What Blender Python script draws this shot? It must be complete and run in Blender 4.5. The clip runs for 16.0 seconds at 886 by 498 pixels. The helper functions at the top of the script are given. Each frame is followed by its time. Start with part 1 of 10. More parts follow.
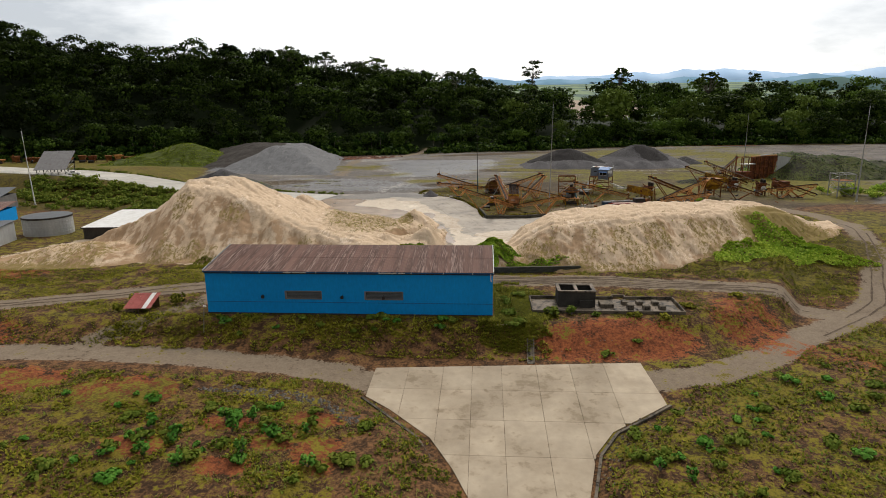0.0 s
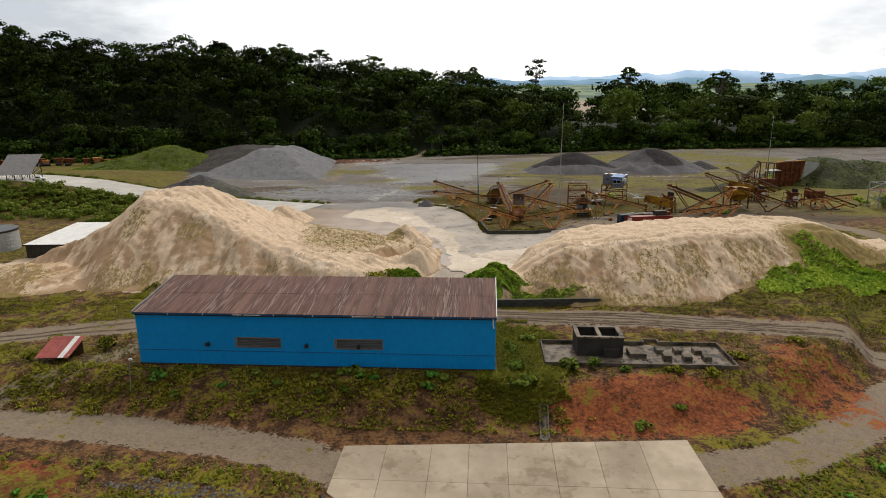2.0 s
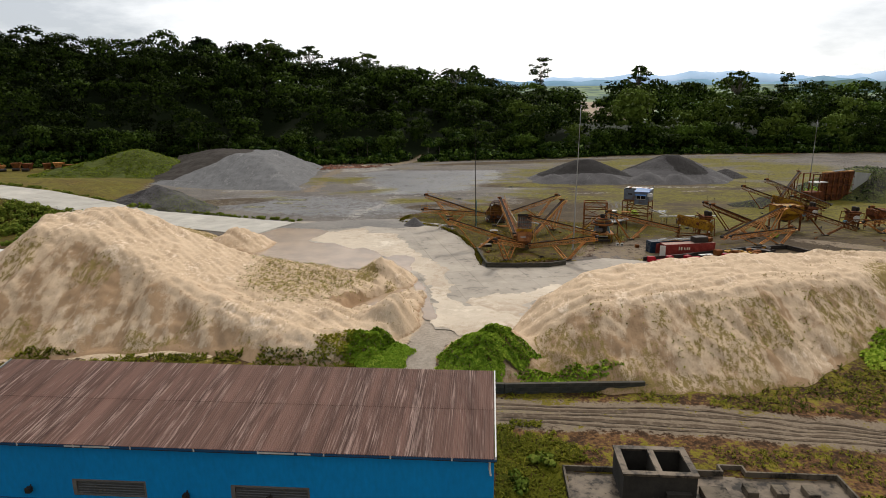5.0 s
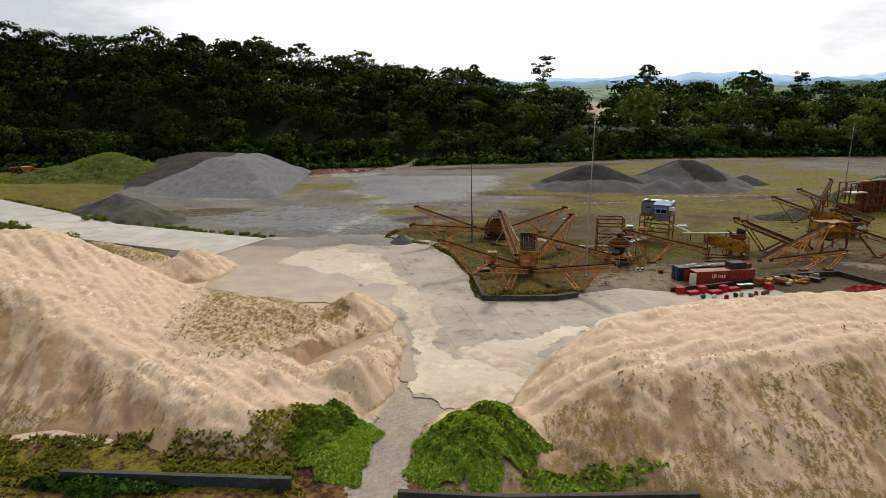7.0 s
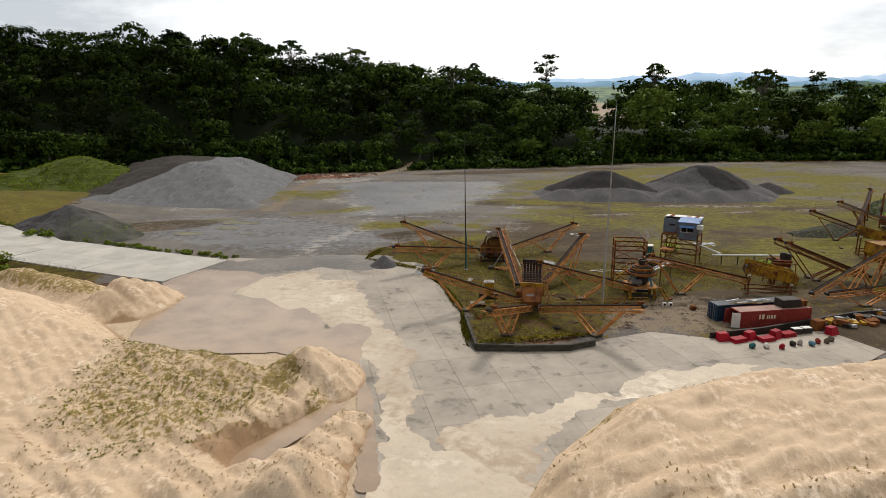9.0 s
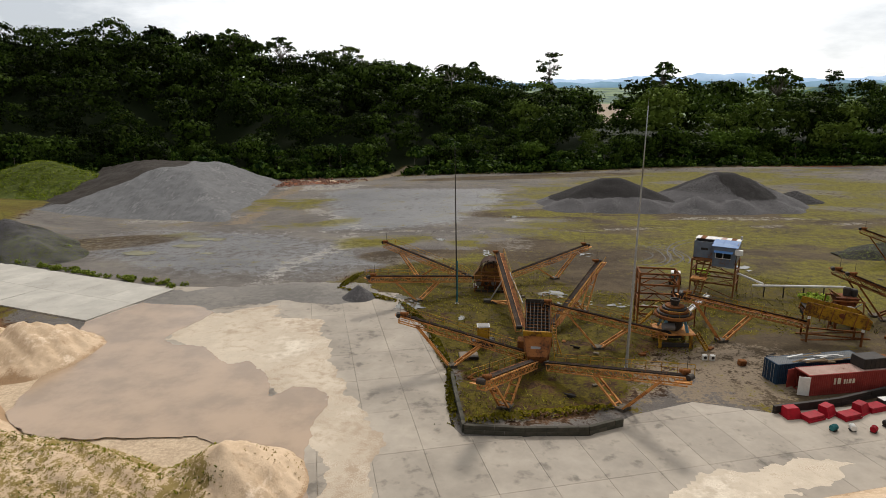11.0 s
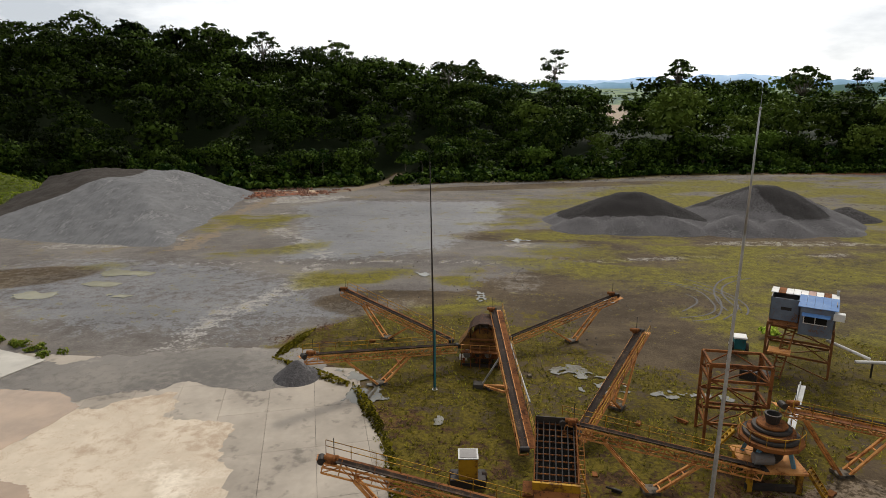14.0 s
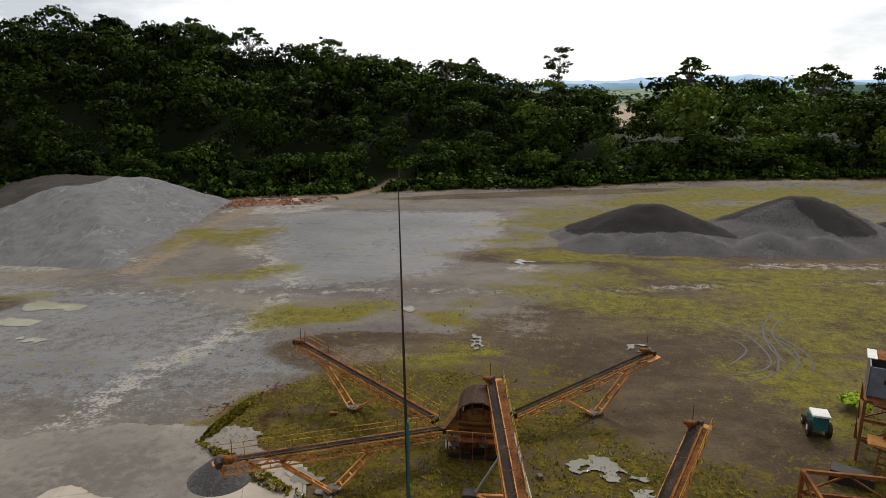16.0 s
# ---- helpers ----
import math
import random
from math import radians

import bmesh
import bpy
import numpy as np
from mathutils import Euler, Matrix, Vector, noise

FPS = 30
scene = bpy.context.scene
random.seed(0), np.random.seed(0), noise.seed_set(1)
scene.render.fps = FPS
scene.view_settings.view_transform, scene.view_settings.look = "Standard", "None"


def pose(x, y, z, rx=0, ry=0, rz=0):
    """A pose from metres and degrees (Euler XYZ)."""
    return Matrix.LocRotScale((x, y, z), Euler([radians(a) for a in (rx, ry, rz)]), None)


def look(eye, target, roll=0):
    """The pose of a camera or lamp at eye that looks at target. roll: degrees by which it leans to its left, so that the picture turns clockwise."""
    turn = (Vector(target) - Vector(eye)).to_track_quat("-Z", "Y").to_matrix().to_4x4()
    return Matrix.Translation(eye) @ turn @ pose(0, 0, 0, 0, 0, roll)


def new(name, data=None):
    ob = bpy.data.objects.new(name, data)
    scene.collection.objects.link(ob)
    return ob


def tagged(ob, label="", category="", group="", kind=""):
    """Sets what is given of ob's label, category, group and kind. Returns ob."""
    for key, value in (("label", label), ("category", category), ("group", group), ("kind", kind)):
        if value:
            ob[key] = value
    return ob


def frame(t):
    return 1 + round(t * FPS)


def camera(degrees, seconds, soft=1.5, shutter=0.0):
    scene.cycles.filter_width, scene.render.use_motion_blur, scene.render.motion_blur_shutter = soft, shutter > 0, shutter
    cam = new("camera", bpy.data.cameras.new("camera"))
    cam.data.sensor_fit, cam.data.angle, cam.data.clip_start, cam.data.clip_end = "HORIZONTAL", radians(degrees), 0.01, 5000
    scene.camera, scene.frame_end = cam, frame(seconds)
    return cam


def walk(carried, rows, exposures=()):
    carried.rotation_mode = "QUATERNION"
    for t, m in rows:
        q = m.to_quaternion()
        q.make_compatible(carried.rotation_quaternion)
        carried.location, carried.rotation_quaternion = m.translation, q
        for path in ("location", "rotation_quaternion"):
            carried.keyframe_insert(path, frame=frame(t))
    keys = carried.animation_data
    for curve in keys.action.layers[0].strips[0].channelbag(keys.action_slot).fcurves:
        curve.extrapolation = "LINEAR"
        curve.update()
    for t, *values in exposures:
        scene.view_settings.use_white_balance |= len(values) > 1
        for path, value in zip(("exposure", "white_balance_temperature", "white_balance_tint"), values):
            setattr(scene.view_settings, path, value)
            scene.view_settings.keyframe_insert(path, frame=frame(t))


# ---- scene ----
cam = camera(72.0, 16.0, soft=0.9)
# seconds, eye x y z, yaw, pitch, roll
FLIGHT = [
    (0.0, 4.877, 2.631, 34.078, 3.958, -13.540, -0.646),
    (1.0, 4.832, 13.667, 33.986, 4.013, -13.517, -0.585),
    (2.0, 4.901, 24.767, 33.899, 4.068, -13.493, -0.527),
    (3.0, 5.069, 35.917, 33.817, 4.124, -13.470, -0.472),
    (4.0, 5.321, 47.105, 33.740, 4.182, -13.446, -0.421),
    (5.0, 5.641, 58.319, 33.667, 4.239, -13.421, -0.372),
    (6.0, 6.016, 69.544, 33.600, 4.298, -13.397, -0.327),
    (7.0, 6.429, 80.770, 33.537, 4.357, -13.372, -0.286),
    (8.0, 6.868, 91.983, 33.480, 4.417, -13.347, -0.247),
    (9.0, 7.315, 103.171, 33.427, 4.478, -13.322, -0.212),
    (10.0, 7.758, 114.321, 33.379, 4.540, -13.297, -0.181),
    (11.0, 8.180, 125.420, 33.336, 4.602, -13.271, -0.152),
    (12.0, 8.567, 136.456, 33.298, 4.665, -13.245, -0.127),
    (13.0, 8.903, 147.417, 33.265, 4.729, -13.219, -0.105),
    (14.0, 9.176, 158.289, 33.237, 4.794, -13.193, -0.086),
    (15.0, 9.368, 169.060, 33.214, 4.859, -13.166, -0.071),
    (16.0, 9.466, 179.717, 33.195, 4.925, -13.140, -0.059),
]


def aim(x, y, z, yaw, pitch, roll):
    a, b = radians(yaw), radians(pitch)
    way = Vector((-math.sin(a) * math.cos(b), math.cos(a) * math.cos(b), math.sin(b)))
    return look((x, y, z), Vector((x, y, z)) + way, roll)


walk(cam, [(t, aim(*rest)) for t, *rest in FLIGHT])

# ---- light ----
world = bpy.data.worlds.new("world")
scene.world = world
world.use_nodes = True
wn, wl = world.node_tree.nodes, world.node_tree.links
wn.clear()
w_out = wn.new("ShaderNodeOutputWorld")
w_bg = wn.new("ShaderNodeBackground")
w_bg.inputs["Strength"].default_value = 1.0
w_sky = wn.new("ShaderNodeTexSky")
w_sky.sky_type = "NISHITA"
w_sky.sun_disc = False
SUN_ELEV, SUN_AZ = 44.0, 14.0
w_sky.sun_elevation, w_sky.sun_rotation = radians(SUN_ELEV), radians(SUN_AZ)
w_gain = wn.new("ShaderNodeVectorMath")
w_gain.operation = "SCALE"
w_gain.inputs["Scale"].default_value = 0.10
wl.new(w_sky.outputs["Color"], w_gain.inputs[0])
# the cloud deck: bright stratus with greyer banks
w_tc = wn.new("ShaderNodeTexCoord")
w_map = wn.new("ShaderNodeMapping")
w_map.inputs["Scale"].default_value = (1.0, 1.0, 3.2)
w_map.inputs["Location"].default_value = (0.35, 0.0, 0.0)
wl.new(w_tc.outputs["Generated"], w_map.inputs["Vector"])
w_no = wn.new("ShaderNodeTexNoise")
w_no.inputs["Scale"].default_value = 4.6
w_no.inputs["Detail"].default_value = 7.0
w_no.inputs["Roughness"].default_value = 0.58
wl.new(w_map.outputs["Vector"], w_no.inputs["Vector"])
w_dot = wn.new("ShaderNodeVectorMath")
w_dot.operation = "DOT_PRODUCT"
w_dot.inputs[1].default_value = Vector((-0.60, 0.79, 0.15)).normalized()
wl.new(w_tc.outputs["Generated"], w_dot.inputs[0])
w_lobe = wn.new("ShaderNodeMapRange")
w_lobe.inputs["From Min"].default_value, w_lobe.inputs["From Max"].default_value = 0.952, 0.99
w_lobe.inputs["To Min"].default_value, w_lobe.inputs["To Max"].default_value = 0.0, 0.42
wl.new(w_dot.outputs["Value"], w_lobe.inputs["Value"])
w_add = wn.new("ShaderNodeMath")
w_add.operation = "ADD"
wl.new(w_no.outputs["Fac"], w_add.inputs[0])
wl.new(w_lobe.outputs["Result"], w_add.inputs[1])
w_ramp = wn.new("ShaderNodeValToRGB")
els = w_ramp.color_ramp.elements
els[0].position, els[0].color = 0.70, (1.15, 1.15, 1.15, 1)
els[1].position, els[1].color = 1.0, (0.60, 0.63, 0.67, 1)
w_dot2 = wn.new("ShaderNodeVectorMath")
w_dot2.operation = "DOT_PRODUCT"
w_dot2.inputs[1].default_value = Vector((0.49, 0.866, 0.055)).normalized()
wl.new(w_tc.outputs["Generated"], w_dot2.inputs[0])
w_lobe2 = wn.new("ShaderNodeMapRange")
w_lobe2.inputs["From Min"].default_value, w_lobe2.inputs["From Max"].default_value = 0.992, 1.0
w_lobe2.inputs["To Min"].default_value, w_lobe2.inputs["To Max"].default_value = 0.0, 0.34
wl.new(w_dot2.outputs["Value"], w_lobe2.inputs["Value"])
w_add2 = wn.new("ShaderNodeMath")
w_add2.operation = "ADD"
wl.new(w_add.outputs["Value"], w_add2.inputs[0])
wl.new(w_lobe2.outputs["Result"], w_add2.inputs[1])
wl.new(w_add2.outputs["Value"], w_ramp.inputs["Fac"])
# brighter towards the veiled sun, darker behind
w_sun = wn.new("ShaderNodeVectorMath")
w_sun.operation = "DOT_PRODUCT"
w_sun.inputs[1].default_value = Vector((0.12, 0.9, 0.42)).normalized()
wl.new(w_tc.outputs["Generated"], w_sun.inputs[0])
w_fall = wn.new("ShaderNodeMapRange")
w_fall.interpolation_type = "SMOOTHSTEP"
w_fall.inputs["From Min"].default_value, w_fall.inputs["From Max"].default_value = -0.6, 0.75
w_fall.inputs["To Min"].default_value, w_fall.inputs["To Max"].default_value = 0.30, 1.05
wl.new(w_sun.outputs["Value"], w_fall.inputs["Value"])
w_deck = wn.new("ShaderNodeVectorMath")
w_deck.operation = "SCALE"
wl.new(w_ramp.outputs["Color"], w_deck.inputs[0])
wl.new(w_fall.outputs["Result"], w_deck.inputs["Scale"])
w_mix = wn.new("ShaderNodeMix")
w_mix.data_type = "RGBA"
w_mix.inputs["Factor"].default_value = 0.88
wl.new(w_gain.outputs["Vector"], w_mix.inputs["A"])
wl.new(w_deck.outputs["Vector"], w_mix.inputs["B"])
wl.new(w_mix.outputs["Result"], w_bg.inputs["Color"])
wl.new(w_bg.outputs["Background"], w_out.inputs["Surface"])

sun = new("sun", bpy.data.lights.new("sun", "SUN"))
sun.data.energy, sun.data.angle, sun.data.color = 2.0, radians(10), (1.0, 0.93, 0.84)
_e, _a = radians(SUN_ELEV), radians(SUN_AZ)
sun.matrix_world = look((math.sin(_a) * math.cos(_e) * 300, math.cos(_a) * math.cos(_e) * 300, math.sin(_e) * 300), (0, 0, 0))
scene.view_settings.exposure = 0.0

# ---- materials ----


def node_mat(name):
    m = bpy.data.materials.new(name)
    m.use_nodes = True
    nt = m.node_tree
    return m, nt, nt.nodes["Principled BSDF"]


def tex_noise(nt, vec, scale, detail=4.0, rough=0.55):
    n = nt.nodes.new("ShaderNodeTexNoise")
    n.inputs["Scale"].default_value, n.inputs["Detail"].default_value, n.inputs["Roughness"].default_value = scale, detail, rough
    if vec is not None:
        nt.links.new(vec, n.inputs["Vector"])
    return n.outputs["Fac"]


def calc(nt, op, a, b=0.0):
    n = nt.nodes.new("ShaderNodeMath")
    n.operation = op
    for k, v in enumerate((a, b)):
        if isinstance(v, (int, float)):
            n.inputs[k].default_value = v
        else:
            nt.links.new(v, n.inputs[k])
    return n.outputs[0]


def step(nt, v, lo, hi):
    n = nt.nodes.new("ShaderNodeMapRange")
    n.interpolation_type = "SMOOTHSTEP"
    n.inputs["From Min"].default_value, n.inputs["From Max"].default_value = lo, hi
    nt.links.new(v, n.inputs["Value"])
    return n.outputs["Result"]


def blend(nt, fac, a, b):
    n = nt.nodes.new("ShaderNodeMix")
    n.data_type = "RGBA"
    for key, v in (("Factor", fac), ("A", a), ("B", b)):
        if isinstance(v, (int, float)):
            n.inputs[key].default_value = v
        elif isinstance(v, tuple):
            n.inputs[key].default_value = (*v, 1)
        else:
            nt.links.new(v, n.inputs[key])
    return n.outputs["Result"]


def bump(nt, bs, height, strength, distance):
    n = nt.nodes.new("ShaderNodeBump")
    n.inputs["Strength"].default_value, n.inputs["Distance"].default_value = strength, distance
    nt.links.new(height, n.inputs["Height"])
    nt.links.new(n.outputs["Normal"], bs.inputs["Normal"])


def coords(nt, stretch=(1, 1, 1), world_space=False):
    if world_space:
        src = nt.nodes.new("ShaderNodeNewGeometry").outputs["Position"]
    else:
        src = nt.nodes.new("ShaderNodeTexCoord").outputs["Object"]
    if stretch == (1, 1, 1):
        return src
    m = nt.nodes.new("ShaderNodeMapping")
    m.inputs["Scale"].default_value = stretch
    nt.links.new(src, m.inputs["Vector"])
    return m.outputs["Vector"]


def surface(name, base, alt, wear, rough=0.7, metal=0.0, big=0.5, fine=6.0, wear_at=0.6, relief=0.02, stretch=(1, 1, 1), vary=0.0, world_space=False, spec=0.12):
    """Two tones, patches of wear, fine grain; vary: brightness differs from object to object."""
    m, nt, bs = node_mat(name)
    vec = coords(nt, stretch, world_space)
    n1 = tex_noise(nt, vec, big, 5.0, 0.6)
    n2 = tex_noise(nt, vec, fine, 4.0, 0.6)
    col = blend(nt, step(nt, n1, 0.3, 0.7), base, alt)
    both = calc(nt, "ADD", calc(nt, "MULTIPLY", n1, 0.45), calc(nt, "MULTIPLY", n2, 0.55))
    col = blend(nt, step(nt, both, wear_at - 0.06, wear_at + 0.08), col, wear)
    grain = calc(nt, "ADD", calc(nt, "MULTIPLY", n2, 0.5), 0.75)
    if vary:
        oi = nt.nodes.new("ShaderNodeObjectInfo")
        grain = calc(nt, "MULTIPLY", grain, calc(nt, "ADD", calc(nt, "MULTIPLY", oi.outputs["Random"], vary), 1 - vary / 2))
    sc = nt.nodes.new("ShaderNodeVectorMath")
    sc.operation = "SCALE"
    nt.links.new(col, sc.inputs[0])
    nt.links.new(grain, sc.inputs["Scale"])
    nt.links.new(sc.outputs["Vector"], bs.inputs["Base Color"])
    r = calc(nt, "ADD", calc(nt, "MULTIPLY", n2, 0.3), rough - 0.15)
    nt.links.new(r, bs.inputs["Roughness"])
    bs.inputs["Metallic"].default_value = metal
    bs.inputs["Specular IOR Level"].default_value = spec
    if relief:
        bump(nt, bs, n2, 0.5, relief)
    return m


BLUE_WALL = surface("blue_wall_paint", (0.004, 0.27, 0.66), (0.004, 0.245, 0.61), (0.012, 0.16, 0.38), 0.6, big=0.12, fine=2.5, wear_at=0.70, relief=0.004, stretch=(1, 1, 0.4), spec=0.15)
BLUE_TRIM = surface("blue_trim_paint", (0.02, 0.10, 0.24), (0.02, 0.08, 0.2), (0.1, 0.1, 0.12), 0.5, big=0.6, fine=8)
ROOF = surface("weathered_roof_sheet", (0.19, 0.108, 0.084), (0.072, 0.038, 0.03), (0.31, 0.215, 0.18), 0.7, big=0.16, fine=1.6, wear_at=0.56, relief=0.004, stretch=(5.0, 0.10, 1), vary=0.22, world_space=True, spec=0.15)
CONCRETE = surface("pale_concrete", (0.42, 0.345, 0.25), (0.31, 0.247, 0.172), (0.215, 0.168, 0.112), 0.8, big=0.13, fine=0.6, wear_at=0.57, relief=0.006, vary=0.16, world_space=True)
YARD_CONCRETE = surface("yard_concrete", (0.37, 0.32, 0.258), (0.285, 0.245, 0.197), (0.15, 0.13, 0.106), 0.55, big=0.13, fine=0.6, wear_at=0.58, relief=0.005, vary=0.14, world_space=True)
ROAD_CONCRETE = surface("pale_road_concrete", (0.49, 0.46, 0.40), (0.38, 0.355, 0.31), (0.27, 0.25, 0.21), 0.7, big=0.15, fine=1.2, wear_at=0.64, relief=0.006, vary=0.1, world_space=True)
OLD_CONCRETE = surface("stained_concrete", (0.16, 0.13, 0.095), (0.08, 0.066, 0.05), (0.028, 0.025, 0.02), 0.8, big=0.4, fine=2.5, wear_at=0.54, relief=0.015)
BLACK_STAIN = surface("blackened_concrete", (0.06, 0.053, 0.045), (0.035, 0.032, 0.028), (0.13, 0.115, 0.095), 0.8, big=0.5, fine=3.0, wear_at=0.66, relief=0.015)
PAD_FLOOR = surface("pad_floor_concrete", (0.20, 0.155, 0.11), (0.085, 0.066, 0.048), (0.025, 0.021, 0.017), 0.6, big=0.35, fine=1.2, wear_at=0.53, relief=0.008)
WALL_BLOCK = surface("mossy_retaining_block", (0.085, 0.075, 0.06), (0.05, 0.05, 0.038), (0.028, 0.03, 0.022), 0.85, big=0.5, fine=3.0, relief=0.02, vary=0.3)
ORANGE_STEEL = surface("orange_painted_steel", (0.60, 0.29, 0.095), (0.42, 0.165, 0.045), (0.13, 0.048, 0.018), 0.6, 0.1, big=0.7, fine=5.0, wear_at=0.57, relief=0.004)
YELLOW_STEEL = surface("yellow_painted_steel", (0.40, 0.225, 0.016), (0.27, 0.135, 0.014), (0.10, 0.045, 0.016), 0.6, 0.1, big=0.5, fine=3.0, wear_at=0.53, relief=0.004)
RUST = surface("rusty_steel", (0.24, 0.095, 0.028), (0.135, 0.048, 0.017), (0.05, 0.023, 0.012), 0.85, 0.1, big=0.6, fine=4.0, wear_at=0.55, relief=0.01)
RED_RUST = surface("red_rusted_plate", (0.21, 0.064, 0.024), (0.12, 0.042, 0.018), (0.05, 0.024, 0.014), 0.8, 0.2, big=0.4, fine=3.0, wear_at=0.52, relief=0.01)
DARK_STEEL = surface("dark_steel", (0.035, 0.032, 0.03), (0.05, 0.042, 0.036), (0.09, 0.055, 0.035), 0.6, 0.4, big=0.8, fine=5.0, wear_at=0.62, relief=0.005)
RUBBER = surface("conveyor_belt_rubber", (0.030, 0.022, 0.019), (0.05, 0.037, 0.029), (0.11, 0.07, 0.042), 0.8, big=0.6, fine=5.0, wear_at=0.58, relief=0.004, spec=0.06)
GREY_STEEL = surface("grey_galvanised_steel", (0.36, 0.36, 0.35), (0.28, 0.28, 0.27), (0.17, 0.12, 0.09), 0.5, 0.5, big=0.8, fine=5.0, wear_at=0.64, relief=0.003)
WHITE_PAINT = surface("white_paint", (0.70, 0.69, 0.66), (0.60, 0.58, 0.54), (0.34, 0.30, 0.25), 0.55, big=0.5, fine=4.0, wear_at=0.66, relief=0.003)
RED_PAINT = surface("faded_red_container_paint", (0.27, 0.045, 0.036), (0.20, 0.032, 0.026), (0.11, 0.03, 0.02), 0.55, big=0.5, fine=3.0, wear_at=0.62, relief=0.004)
PINK_ROOF = surface("bleached_container_roof", (0.42, 0.29, 0.24), (0.34, 0.22, 0.18), (0.20, 0.10, 0.075), 0.7, big=0.4, fine=2.0, wear_at=0.6, relief=0.006)
BRIGHT_RED = surface("bright_red_paint", (0.34, 0.010, 0.022), (0.22, 0.010, 0.016), (0.08, 0.016, 0.014), 0.5, big=1.5, fine=6.0, wear_at=0.63, relief=0.004, vary=0.4)
FADED_RED = surface("faded_red_roof_paint", (0.33, 0.09, 0.075), (0.25, 0.055, 0.045), (0.40, 0.22, 0.18), 0.6, big=0.8, fine=4.0, wear_at=0.6, relief=0.004, vary=0.3)
NAVY = surface("dark_blue_container_paint", (0.018, 0.042, 0.075), (0.014, 0.03, 0.055), (0.05, 0.04, 0.035), 0.6, big=0.5, fine=3.0, wear_at=0.6, relief=0.004)
BLUE_SHEET = surface("blue_roof_sheet", (0.075, 0.17, 0.37), (0.11, 0.21, 0.40), (0.20, 0.25, 0.33), 0.5, big=0.8, fine=4.0, wear_at=0.63, relief=0.004)
TEAL_STEEL = surface("teal_painted_steel", (0.03, 0.15, 0.16), (0.03, 0.11, 0.12), (0.06, 0.06, 0.05), 0.6, big=0.7, fine=5.0)
LIGHT_BLUE = surface("light_blue_paint", (0.10, 0.22, 0.30), (0.13, 0.24, 0.30), (0.13, 0.09, 0.06), 0.55, big=0.7, fine=4.0)
GREY_SHEET = surface("grey_metal_sheet", (0.21, 0.20, 0.19), (0.16, 0.15, 0.145), (0.15, 0.085, 0.045), 0.55, 0.3, big=0.6, fine=4.0, wear_at=0.62, relief=0.003)
DARK_SHEET = surface("dark_metal_roof", (0.11, 0.115, 0.12), (0.085, 0.09, 0.095), (0.15, 0.13, 0.11), 0.5, 0.2, big=0.5, fine=4.0, relief=0.004)
WOOD = surface("weathered_wood", (0.16, 0.11, 0.055), (0.12, 0.075, 0.04), (0.06, 0.042, 0.03), 0.8, big=0.8, fine=6.0, stretch=(1, 1, 5))
SILVER = surface("pale_tank_sheet", (0.43, 0.43, 0.42), (0.36, 0.36, 0.35), (0.24, 0.22, 0.19), 0.5, 0.25, big=0.4, fine=2.0, wear_at=0.64, relief=0.004, stretch=(1, 1, 0.3))
BARK = surface("pale_bark", (0.20, 0.175, 0.14), (0.14, 0.12, 0.095), (0.07, 0.06, 0.05), 0.9, big=1.0, fine=5.0, stretch=(1, 1, 0.3), relief=0.03)
RUST_YELLOW = surface("rust_streaked_yellow_steel", (0.24, 0.13, 0.025), (0.15, 0.07, 0.025), (0.06, 0.032, 0.02), 0.7, 0.1, big=0.7, fine=3.0, wear_at=0.54, relief=0.006)
BLUE_GREY = surface("faded_blue_grey_sheet", (0.15, 0.18, 0.22), (0.11, 0.13, 0.17), (0.14, 0.075, 0.04), 0.6, 0.1, big=0.6, fine=4.0, wear_at=0.58, relief=0.003, spec=0.2)
ORANGE_RUST = surface("orange_rust_steel", (0.22, 0.095, 0.03), (0.14, 0.055, 0.02), (0.06, 0.03, 0.016), 0.8, 0.1, big=0.7, fine=4.0, wear_at=0.57, relief=0.006, spec=0.2)
DARK_RUST = surface("dark_rusted_plate", (0.055, 0.03, 0.02), (0.035, 0.021, 0.016), (0.12, 0.052, 0.024), 0.8, 0.1, big=0.6, fine=4.0, wear_at=0.58, relief=0.006)
DARK_HOLE = surface("dark_interior", (0.012, 0.012, 0.011), (0.016, 0.015, 0.013), (0.02, 0.018, 0.015), 0.9, relief=0)
LETTER = surface("cream_lettering", (0.62, 0.56, 0.44), (0.55, 0.49, 0.38), (0.30, 0.16, 0.12), 0.6, big=2.0, fine=9.0, wear_at=0.66, relief=0)


